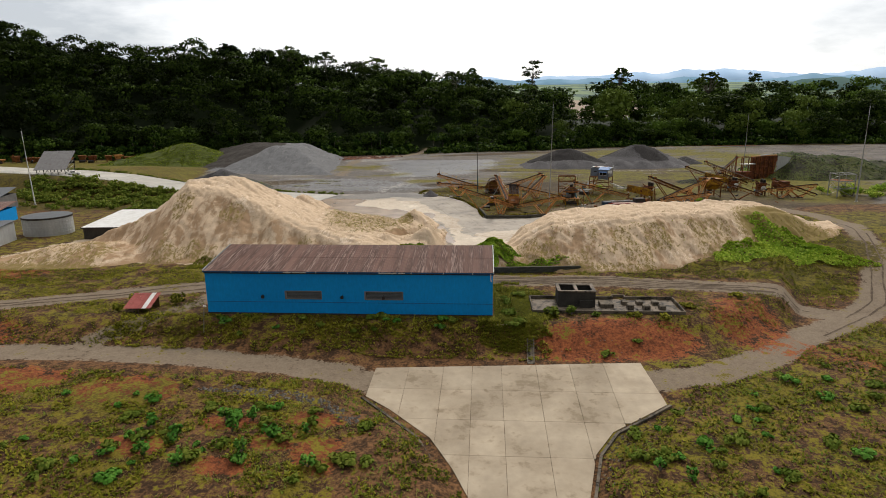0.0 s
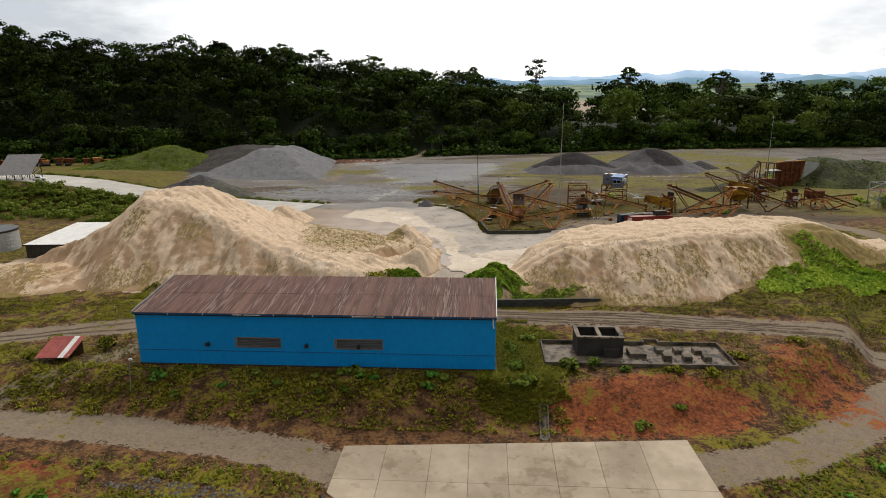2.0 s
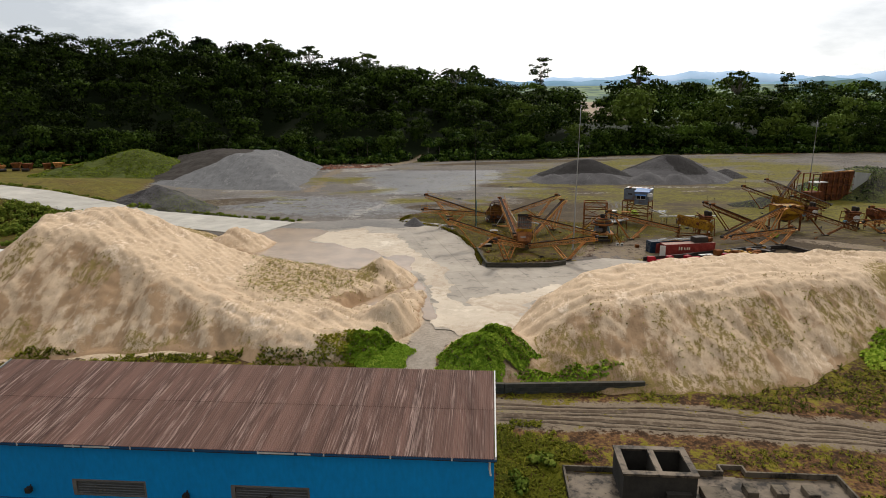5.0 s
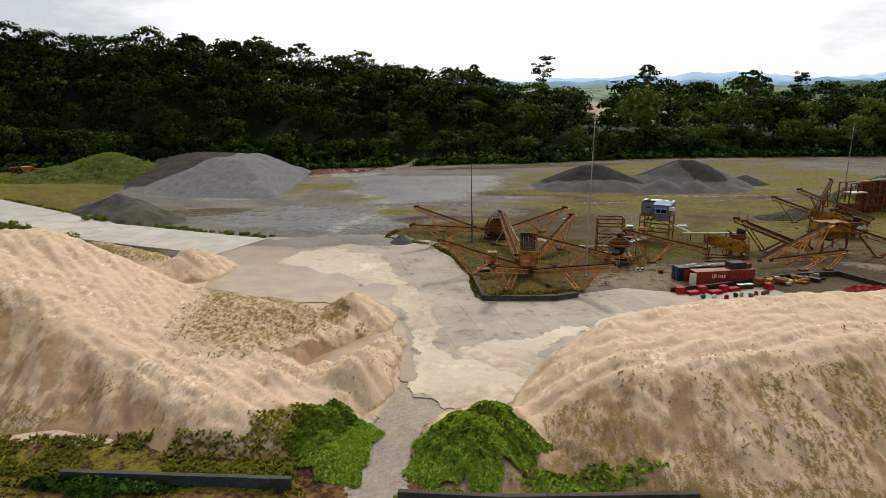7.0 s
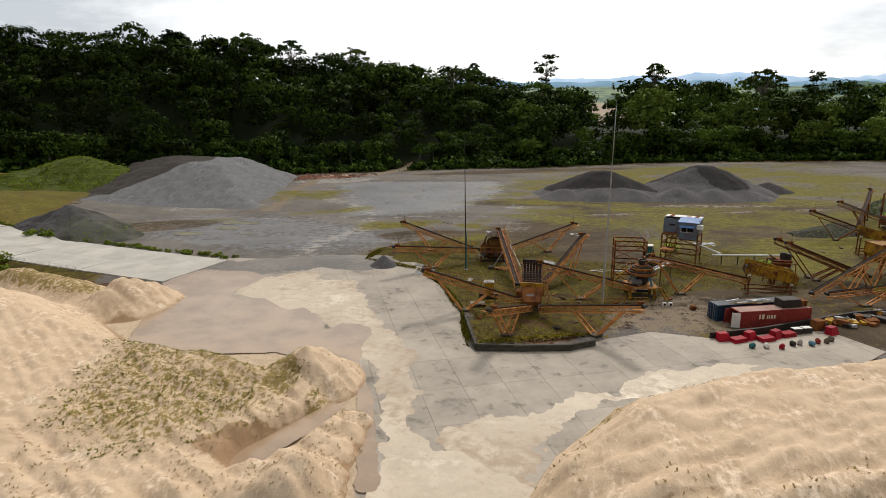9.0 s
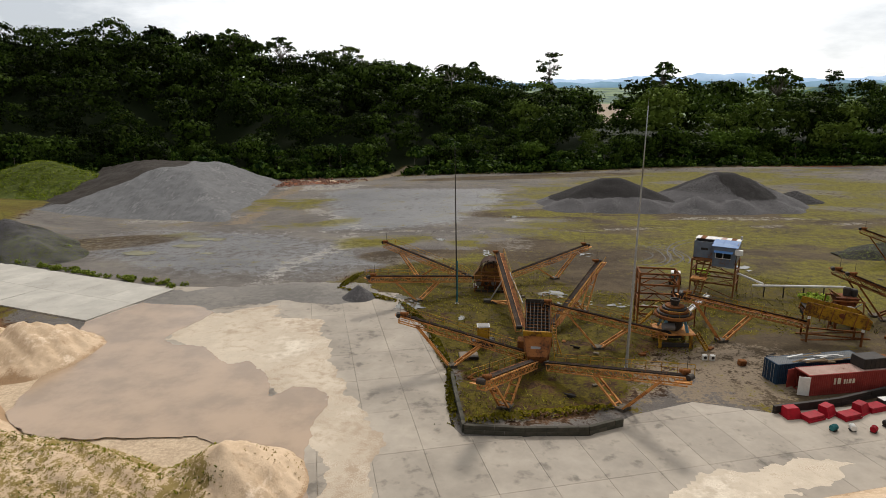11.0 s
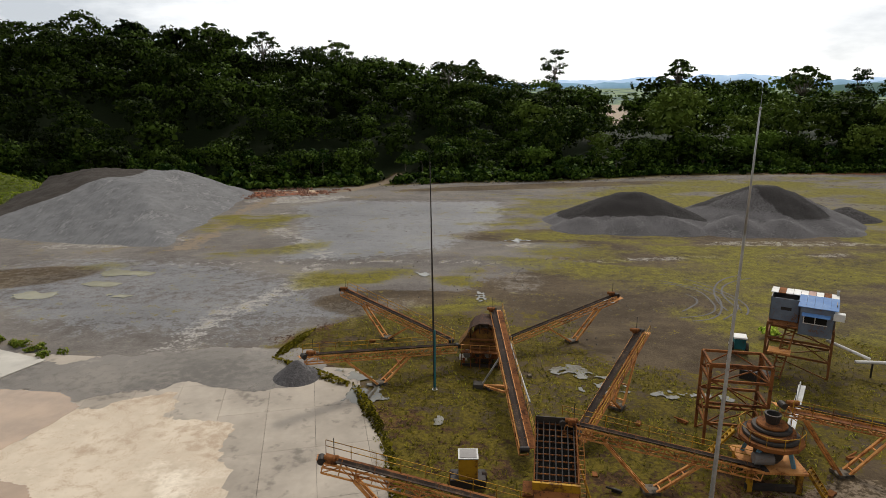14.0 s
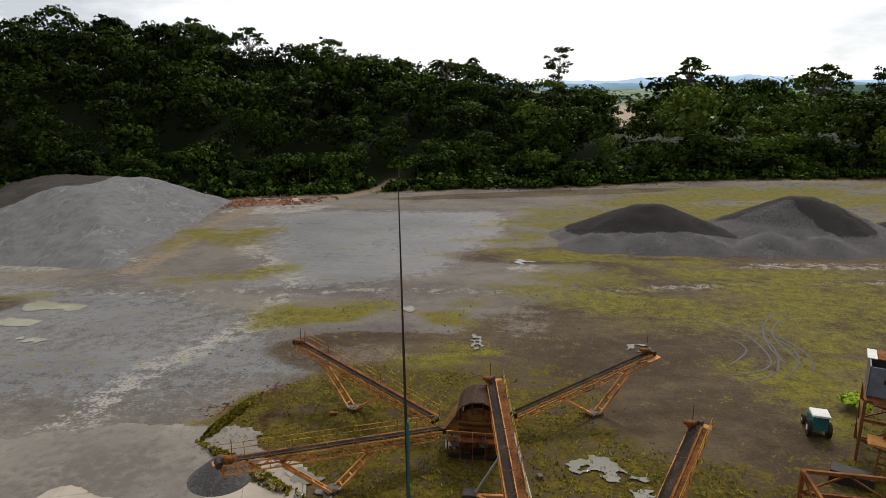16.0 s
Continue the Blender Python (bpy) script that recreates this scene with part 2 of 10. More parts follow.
def leaf_mat(name, a, b, c, through_light=0.25, tones=False):
    m, nt, bs = node_mat(name)
    vec = coords(nt, (1, 1, 1), True)
    n1 = tex_noise(nt, vec, 0.09, 3.0)
    n2 = tex_noise(nt, vec, 1.2, 3.0)
    geo = nt.nodes.new("ShaderNodeNewGeometry")
    oi = nt.nodes.new("ShaderNodeObjectInfo")
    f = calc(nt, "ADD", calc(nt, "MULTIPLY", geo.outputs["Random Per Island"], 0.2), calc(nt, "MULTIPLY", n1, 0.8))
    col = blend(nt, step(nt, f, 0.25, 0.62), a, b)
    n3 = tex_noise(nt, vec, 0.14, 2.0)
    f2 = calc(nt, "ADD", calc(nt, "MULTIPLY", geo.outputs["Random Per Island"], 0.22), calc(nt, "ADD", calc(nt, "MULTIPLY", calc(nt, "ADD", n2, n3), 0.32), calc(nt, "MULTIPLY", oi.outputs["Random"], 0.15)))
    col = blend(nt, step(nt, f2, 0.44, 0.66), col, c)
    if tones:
        # each crown has its own tone, dark to fresh; western shade is in it too
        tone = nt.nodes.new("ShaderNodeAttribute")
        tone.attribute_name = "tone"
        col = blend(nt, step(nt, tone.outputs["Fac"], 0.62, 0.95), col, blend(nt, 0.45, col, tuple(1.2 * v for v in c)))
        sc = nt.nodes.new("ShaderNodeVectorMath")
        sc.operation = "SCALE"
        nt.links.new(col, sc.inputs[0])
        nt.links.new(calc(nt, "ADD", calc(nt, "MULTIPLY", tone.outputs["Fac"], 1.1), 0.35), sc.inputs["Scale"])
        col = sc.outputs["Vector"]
    nt.links.new(col, bs.inputs["Base Color"])
    bs.inputs["Roughness"].default_value = 0.6
    bs.inputs["Specular IOR Level"].default_value = 0.02
    tr = nt.nodes.new("ShaderNodeBsdfTranslucent")
    nt.links.new(col, tr.inputs["Color"])
    mx = nt.nodes.new("ShaderNodeMixShader")
    mx.inputs["Fac"].default_value = through_light
    nt.links.new(bs.outputs["BSDF"], mx.inputs[1])
    nt.links.new(tr.outputs["BSDF"], mx.inputs[2])
    nt.links.new(mx.outputs["Shader"], nt.nodes["Material Output"].inputs["Surface"])
    return m


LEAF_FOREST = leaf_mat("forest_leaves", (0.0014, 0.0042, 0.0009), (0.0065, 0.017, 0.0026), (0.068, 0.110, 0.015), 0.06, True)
LEAF_EDGE = leaf_mat("edge_tree_leaves", (0.0045, 0.014, 0.0025), (0.017, 0.042, 0.006), (0.08, 0.13, 0.017), 0.10)
LEAF_PALE = leaf_mat("pale_canopy_leaves", (0.006, 0.014, 0.002), (0.022, 0.042, 0.006), (0.11, 0.15, 0.025), 0.10, True)
LEAF_VINE = leaf_mat("creeper_leaves", (0.085, 0.17, 0.012), (0.22, 0.33, 0.026), (0.42, 0.50, 0.065), 0.35)
LEAF_WEED = leaf_mat("weed_leaves", (0.046, 0.056, 0.006), (0.140, 0.142, 0.012), (0.30, 0.275, 0.030), 0.35)
LEAF_MARSH = leaf_mat("marsh_grass_blades", (0.030, 0.028, 0.003), (0.088, 0.076, 0.006), (0.225, 0.185, 0.014), 0.3)
LEAF_SHRUB = leaf_mat("yellow_green_shrub_leaves", (0.075, 0.12, 0.014), (0.12, 0.165, 0.02), (0.19, 0.215, 0.035), 0.3)
LEAF_MOUND = leaf_mat("mound_grass_blades", (0.045, 0.07, 0.004), (0.125, 0.17, 0.008), (0.27, 0.32, 0.02), 0.3)
LEAF_BRIGHT = leaf_mat("bright_shrub_leaves", (0.05, 0.15, 0.02), (0.08, 0.21, 0.025), (0.15, 0.29, 0.045))
LEAF_DRY = leaf_mat("dry_grass_blades", (0.17, 0.125, 0.04), (0.23, 0.175, 0.055), (0.30, 0.235, 0.085), 0.4)


def water_mat(name, col, rough=0.04, gloss=0.5):
    m, nt, bs = node_mat(name)
    n = step(nt, tex_noise(nt, coords(nt, (1, 1, 1), True), 0.14, 6.0, 0.6), 0.36, 0.64)
    nt.links.new(blend(nt, n, col, tuple(c * 0.72 for c in col)), bs.inputs["Base Color"])
    bs.inputs["Roughness"].default_value = rough
    bs.inputs["Specular IOR Level"].default_value = gloss
    return m


PUDDLE = water_mat("puddle_water", (0.15, 0.14, 0.105), 0.12)
MUD_WATER = water_mat("muddy_water", (0.37, 0.255, 0.158), 0.22, 0.6)
SILT_WATER = water_mat("silty_puddle_water", (0.27, 0.25, 0.155), 0.2)

# ---- mesh helpers ----


class Shape:
    """A mesh in the making: vertices and faces, with boxes, beams, tubes and turned forms."""

    def __init__(self):
        self.v, self.f = [], []

    def add(self, vs, fs):
        k = len(self.v)
        self.v += [tuple(p) for p in vs]
        self.f += [tuple(i + k for i in f) for f in fs]
        return self

    def block(self, c, ax, ay, az):
        c, ax, ay, az = (Vector(q) for q in (c, ax, ay, az))
        vs = [c + sx * ax + sy * ay + sz * az for sz in (-1, 1) for sx, sy in ((-1, -1), (1, -1), (1, 1), (-1, 1))]
        return self.add(vs, [(3, 2, 1, 0), (4, 5, 6, 7), (0, 1, 5, 4), (1, 2, 6, 5), (2, 3, 7, 6), (3, 0, 4, 7)])

    def box(self, x0, x1, y0, y1, z0, z1):
        return self.block(((x0 + x1) / 2, (y0 + y1) / 2, (z0 + z1) / 2), ((x1 - x0) / 2, 0, 0), (0, (y1 - y0) / 2, 0), (0, 0, (z1 - z0) / 2))

    def bevelled(self, x0, x1, y0, y1, z0, z1, b):
        """A box whose upper and upright edges are chamfered by b."""
        def ring(i, z):
            j = i + b
            return [(x0 + j, y0 + i, z), (x1 - j, y0 + i, z), (x1 - i, y0 + j, z), (x1 - i, y1 - j, z), (x1 - j, y1 - i, z), (x0 + j, y1 - i, z), (x0 + i, y1 - j, z), (x0 + i, y0 + j, z)]
        vs = ring(0, z0) + ring(0, z1 - b) + ring(b, z1)
        fs = [tuple(range(7, -1, -1)), tuple(range(16, 24))]
        for r in (0, 8):
            fs += [(r + k, r + (k + 1) % 8, r + 8 + (k + 1) % 8, r + 8 + k) for k in range(8)]
        return self.add(vs, fs)

    def beam(self, p, q, w, h=None):
        p, q = Vector(p), Vector(q)
        d = (q - p)
        if d.length < 1e-6:
            return self
        u = d.normalized()
        side = u.cross(Vector((0, 0, 1)))
        side = Vector((1, 0, 0)) if side.length < 1e-3 else side.normalized()
        return self.block((p + q) / 2, d / 2, side * (w / 2), side.cross(u) * ((h or w) / 2))

    def tube(self, p, q, r, n=8, r2=None, caps=True):
        p, q = Vector(p), Vector(q)
        u = (q - p).normalized()
        a = u.cross(Vector((0, 0, 1)))
        a = Vector((1, 0, 0)) if a.length < 1e-3 else a.normalized()
        b = u.cross(a)
        r2 = r if r2 is None else r2
        vs = [c + (a * math.cos(2 * math.pi * k / n) + b * math.sin(2 * math.pi * k / n)) * s for c, s in ((p, r), (q, r2)) for k in range(n)]
        fs = [(k, (k + 1) % n, n + (k + 1) % n, n + k) for k in range(n)]
        if caps:
            fs += [tuple(range(n - 1, -1, -1)), tuple(range(n, 2 * n))]
        return self.add(vs, fs)

    def turned(self, c, profile, n=20):
        """profile: (radius, height) from the bottom up, round the upright axis at c."""
        vs = [(c[0] + r * math.cos(2 * math.pi * k / n), c[1] + r * math.sin(2 * math.pi * k / n), c[2] + z) for r, z in profile for k in range(n)]
        fs = []
        for i in range(len(profile) - 1):
            fs += [(i * n + k, i * n + (k + 1) % n, (i + 1) * n + (k + 1) % n, (i + 1) * n + k) for k in range(n)]
        fs += [tuple(range(n - 1, -1, -1)), tuple(range((len(profile) - 1) * n, len(profile) * n))]
        return self.add(vs, fs)

    def prism(self, outline, z0, z1):
        n = len(outline)
        vs = [(x, y, z0) for x, y in outline] + [(x, y, z1) for x, y in outline]
        return self.add(vs, [tuple(range(n - 1, -1, -1)), tuple(range(n, 2 * n))] + [(k, (k + 1) % n, n + (k + 1) % n, n + k) for k in range(n)])

    def mesh(self, name, mat, smooth=False):
        me = bpy.data.meshes.new(name)
        me.from_pydata([tuple(p) for p in self.v], [], self.f)
        me.materials.append(mat)
        if smooth:
            me.polygons.foreach_set("use_smooth", [True] * len(me.polygons))
        me.update()
        return me


def part(name, sh, mat, parent, label="", smooth=False):
    ob = new(name, sh if isinstance(sh, bpy.types.Mesh) else sh.mesh(name, mat, smooth))
    ob.parent = parent
    return tagged(ob, label)


def thing(name, x, y, z, rz=0.0, label="", category="", group="", kind=""):
    ob = new(name)
    ob.empty_display_size = 0.5
    ob.matrix_basis = pose(x, y, z, 0, 0, rz)
    return tagged(ob, label, category, group, kind)


def solid(name, sh, mat, label="", category="", group="", kind="", m=None, smooth=False):
    ob = new(name, sh if isinstance(sh, bpy.types.Mesh) else sh.mesh(name, mat, smooth))
    if m is not None:
        ob.matrix_basis = m
    return tagged(ob, label, category, group, kind)


def quads_mesh(name, verts, faces, mat, smooth=False):
    """A mesh from numpy arrays: verts (n, 3), faces (m, 4)."""
    me = bpy.data.meshes.new(name)
    me.vertices.add(len(verts))
    me.vertices.foreach_set("co", np.ascontiguousarray(verts, dtype=np.float32).ravel())
    me.loops.add(faces.size)
    me.loops.foreach_set("vertex_index", np.ascontiguousarray(faces, dtype=np.int32).ravel())
    me.polygons.add(len(faces))
    me.polygons.foreach_set("loop_start", np.arange(0, faces.size, faces.shape[1], dtype=np.int32))
    me.polygons.foreach_set("use_smooth", np.full(len(faces), smooth))
    me.materials.append(mat)
    me.update(calc_edges=True)
    return me


def shade_as(me, normals):
    """Light the leaves of a crown by the rounded form that they lie on."""
    n = normals / (np.linalg.norm(normals, axis=1, keepdims=True) + 1e-9)
    me.polygons.foreach_set("use_smooth", np.full(len(me.polygons), True))
    me.normals_split_custom_set_from_vertices(n.tolist())
    return me


# ---- plan helpers ----


def sstep(a, b, v):
    t = np.clip((v - a) / (b - a), 0, 1)
    return t * t * (3 - 2 * t)


def vnoise(x, y, seed=0):
    xi, yi = np.floor(x).astype(np.int64), np.floor(y).astype(np.int64)
    fx, fy = x - xi, y - yi
    fx, fy = fx * fx * (3 - 2 * fx), fy * fy * (3 - 2 * fy)

    def h(i, j):
        n = (i * 374761393 + j * 668265263 + seed * 974634777) & 0x7FFFFFFF
        n = ((n ^ (n >> 13)) * 1274126177) & 0x7FFFFFFF
        return ((n ^ (n >> 16)) & 0xFFFF) / 65535.0
    return (h(xi, yi) * (1 - fx) + h(xi + 1, yi) * fx) * (1 - fy) + (h(xi, yi + 1) * (1 - fx) + h(xi + 1, yi + 1) * fx) * fy


def fbm(x, y, seed=0, octaves=4):
    tot, amp, norm = 0.0, 1.0, 0.0
    for k in range(octaves):
        tot = tot + amp * vnoise(x * 2 ** k, y * 2 ** k, seed + k)
        norm += amp
        amp *= 0.5
    return tot / norm


def off_line(x, y, pts):
    """Distance of the places x, y from a line of points."""
    best = np.full(np.shape(x), 1e9)
    for (ax, ay), (bx, by) in zip(pts[:-1], pts[1:]):
        dx, dy = bx - ax, by - ay
        t = np.clip(((x - ax) * dx + (y - ay) * dy) / (dx * dx + dy * dy), 0, 1)
        best = np.minimum(best, np.hypot(x - ax - t * dx, y - ay - t * dy))
    return best


def inside(x, y, poly):
    """Distance within (+) or outside (-) of a polygon."""
    ring = list(poly) + [poly[0]]
    d = off_line(x, y, ring)
    odd = np.zeros(np.shape(x), bool)
    for (ax, ay), (bx, by) in zip(ring[:-1], ring[1:]):
        if ay != by:
            cross = ((ay > y) != (by > y)) & (x < (bx - ax) * (y - ay) / (by - ay) + ax)
            odd ^= cross
    return np.where(odd, d, -d)


def blob(x, y, cx, cy, rx, ry, turn=0.0):
    c, s = math.cos(radians(turn)), math.sin(radians(turn))
    u, v = ((x - cx) * c + (y - cy) * s) / rx, (-(x - cx) * s + (y - cy) * c) / ry
    return 1 - np.hypot(u, v)

# ---- the lie of the land ----
APRON = [(-11.7, 80.6), (-11.6, 88.6), (12.2, 90.3), (29.0, 91.7), (29.8, 80.0), (26.0, 77.0), (21.3, 73.4), (18.4, 68.8), (16.5, 61.3), (15.2, 40.0), (14.6, 5.0), (3.0, 5.0), (3.4, 40.0), (3.3, 60.7), (1.3, 65.5), (-1.8, 71.3), (-7.8, 77.4)]
LOOP_ROAD = [(-95, 88), (-72, 89.5), (-56, 89.8), (-40, 89.0), (-25, 87.5), (-12, 84.5), (29, 86), (39, 88.5), (50, 95.5), (60, 104.5), (72, 112.5), (82, 122), (90, 136), (98, 153), (104, 172), (104, 188), (96, 204), (84, 212)]
BACK_TRACK = [(-110, 99), (-84, 106), (-68, 113), (-52, 118), (-30, 122), (6, 124), (28, 123.5), (46, 121.5), (60, 119.5), (70, 115)]
BACK_TRACK_W = [(-62, 93), (-54, 99), (-48.5, 108), (-48, 116)]
GATE_TRACK = [(4, 124), (-3, 128), (-4.5, 133), (-2.5, 142), (-1, 152), (0, 165)]
WHITE_ROAD = [(-53, 221), (-75, 228), (-98, 236), (-126, 247), (-150, 254), (-174, 261), (-215, 274), (-260, 290)]
PAD = (13.6, 39.6, 105.2, 113.2)
RED_PATCHES = ((-13, 64, 5.0, 4.5), (-20, 66, 3.5, 2.6), (-17, 71.5, 5, 2.4), (-9.5, 67, 3.0, 4.5), (-27, 70, 4.5, 2.2), (-45, 77, 9, 6), (-62, 80, 9, 6), (-24, 61, 4, 2.4), (-36, 64, 5, 3))


def apron_z(y):
    return -5.4 + 0.08 * (np.minimum(y, 91.0) - 90.0)


def haul_z(x):
    return np.interp(x, [-260, -174, -150, -126, -98, -53], [5.2, 5.2, 4.2, 1.8, 0.1, 0.0])


def climb(x, y):
    """The haul road and its bank rise towards the west."""
    return 5.2 * sstep(-108, -168, x) * sstep(-12, 0, y - np.interp(x, [-260, -172, -150, -126, -98], [275, 247, 241, 236, 226])) * (1 - 0.75 * sstep(290, 330, y))


def land(x, y):
    """Height of the ground."""
    x, y = np.asarray(x, float), np.asarray(y, float)
    low = np.interp(x, [-200, -60, -16, -12, 30, 45, 80], [-4.0, -4.0, -4.6, -5.3, -5.6, -5.6, -5.6]) + 0.0 * y
    low = low + np.where(y < 82, (-0.012 * (82 - np.maximum(y, 0))), 0)
    low = low + sstep(60, 72, x) * 5.6 * sstep(112, 190, y)
    edge = np.interp(x, [-200, -60, -10, 30, 49, 62, 70, 80, 120], [93, 93, 91.5, 92, 99, 110, 126, 150, 170])
    wide = np.interp(x, [-200, -45, 0, 35, 60, 80], [8, 8, 8, 12, 9, 16])
    z = low + (-2.0 - low) * sstep(0, 1, (y - edge) / wide)
    z = z + 0.5 * sstep(114, 128, y) + 1.5 * sstep(128, 142, y) * sstep(-60, -20, x) + 1.5 * sstep(150, 196, y) * (1 - sstep(-60, -20, x))
    # embankment below the pale road
    bank = np.interp(x, [-260, -150, -120, -100, -60], [230, 214, 214, 214, 204])
    dip = -1.7 * sstep(-75, -105, x) * (1 - sstep(0, 26, y - bank)) * sstep(150, 185, y)
    z = z + dip
    z = z + climb(x, y)
    on_haul = 1 - sstep(9.6, 14.0, off_line(x, y, WHITE_ROAD))
    z = z * (1 - on_haul) + haul_z(x) * on_haul
    # the apron and the entry road lie in a shallow cut
    d = inside(x, y, APRON)
    a = sstep(-5.0, -0.2, d)
    z = z * (1 - a) + (apron_z(y) - 0.10) * a
    rd = off_line(x, y, LOOP_ROAD[:11])
    ra = (1 - sstep(2.4, 5.0, rd)) * (1 - a)
    road_z = np.interp(x, [-95, -40, -12, 29, 60, 82], [-4.2, -4.5, -5.5, -5.5, -5.6, -5.0])
    z = z * (1 - ra) + road_z * ra
    # roughness, smoother on the yard and the roads
    rough = 0.45 * (1 - sstep(128, 150, y)) * (1 - a) * (1 - ra) + 0.10
    px0, px1, py0, py1 = PAD
    flat = sstep(-3.0, 0.5, np.minimum(np.minimum(x - px0, px1 - x), np.minimum(y - py0, py1 - y)))
    hall = sstep(-2.0, 0.5, np.minimum(np.minimum(x + 44.5, 7.0 - x), np.minimum(y - 101.5, 115.5 - y)))
    z = z * (1 - flat) + (-2.15) * flat
    z = z + (fbm(x * 0.22, y * 0.22, 3, 3) - 0.5) * rough * (1 - a) * (1 - flat) * (1 - hall)
    # wooded hill and the land beyond
    foot = np.interp(x, [-420, -300, -180, -110, -68, -9, 41, 98, 204, 420], [350, 366, 388, 396, 414, 438, 448, 476, 494, 505])
    top = np.interp(x, [-700, -400, -268, -205, -150, -110, -60, -30, 0, 40, 70, 90, 120, 300, 700], [72, 74, 51, 54, 48, 42, 38, 34, 26, 24, 18, 8, 14, 16, 16])
    up = sstep(0, 1, (y - foot) / 150.0)
    z = z + top * up * (1 - 0.8 * sstep(700, 1000, y)) + (fbm(x * 0.02, y * 0.02, 9, 3) - 0.5) * 10 * up * (1 - sstep(700, 1000, y))
    z = z + 0.044 * np.maximum(y - 1000, 0)
    return z


def lines_between(lo, a, b, hi, fine):
    mid = list(np.arange(a, b + 0.01, fine))
    up, down, s = [], [], fine
    v = b
    while v < hi:
        s *= 1.16
        v += s
        up.append(min(v, hi))
    s, v = fine, a
    while v > lo:
        s *= 1.16
        v -= s
        down.append(max(v, lo))
    return np.array(down[::-1] + mid + up)


def sheet(xs, ys):
    gx, gy = np.meshgrid(xs, ys)
    n, m = len(xs), len(ys)
    idx = np.arange(n * m).reshape(m, n)
    faces = np.stack([idx[:-1, :-1], idx[:-1, 1:], idx[1:, 1:], idx[1:, :-1]], -1).reshape(-1, 4)
    return gx.ravel(), gy.ravel(), faces


def give(me, name, values):
    at = me.attributes.new(name, "FLOAT", "POINT")
    at.data.foreach_set("value", np.ascontiguousarray(values, dtype=np.float32))


def zone(nt, name, noise_fac, lo=0.38, hi=0.62, spread=0.7):
    a = nt.nodes.new("ShaderNodeAttribute")
    a.attribute_name = name
    v = calc(nt, "ADD", a.outputs["Fac"], calc(nt, "MULTIPLY", calc(nt, "SUBTRACT", noise_fac, 0.5), spread))
    return step(nt, v, lo, hi)


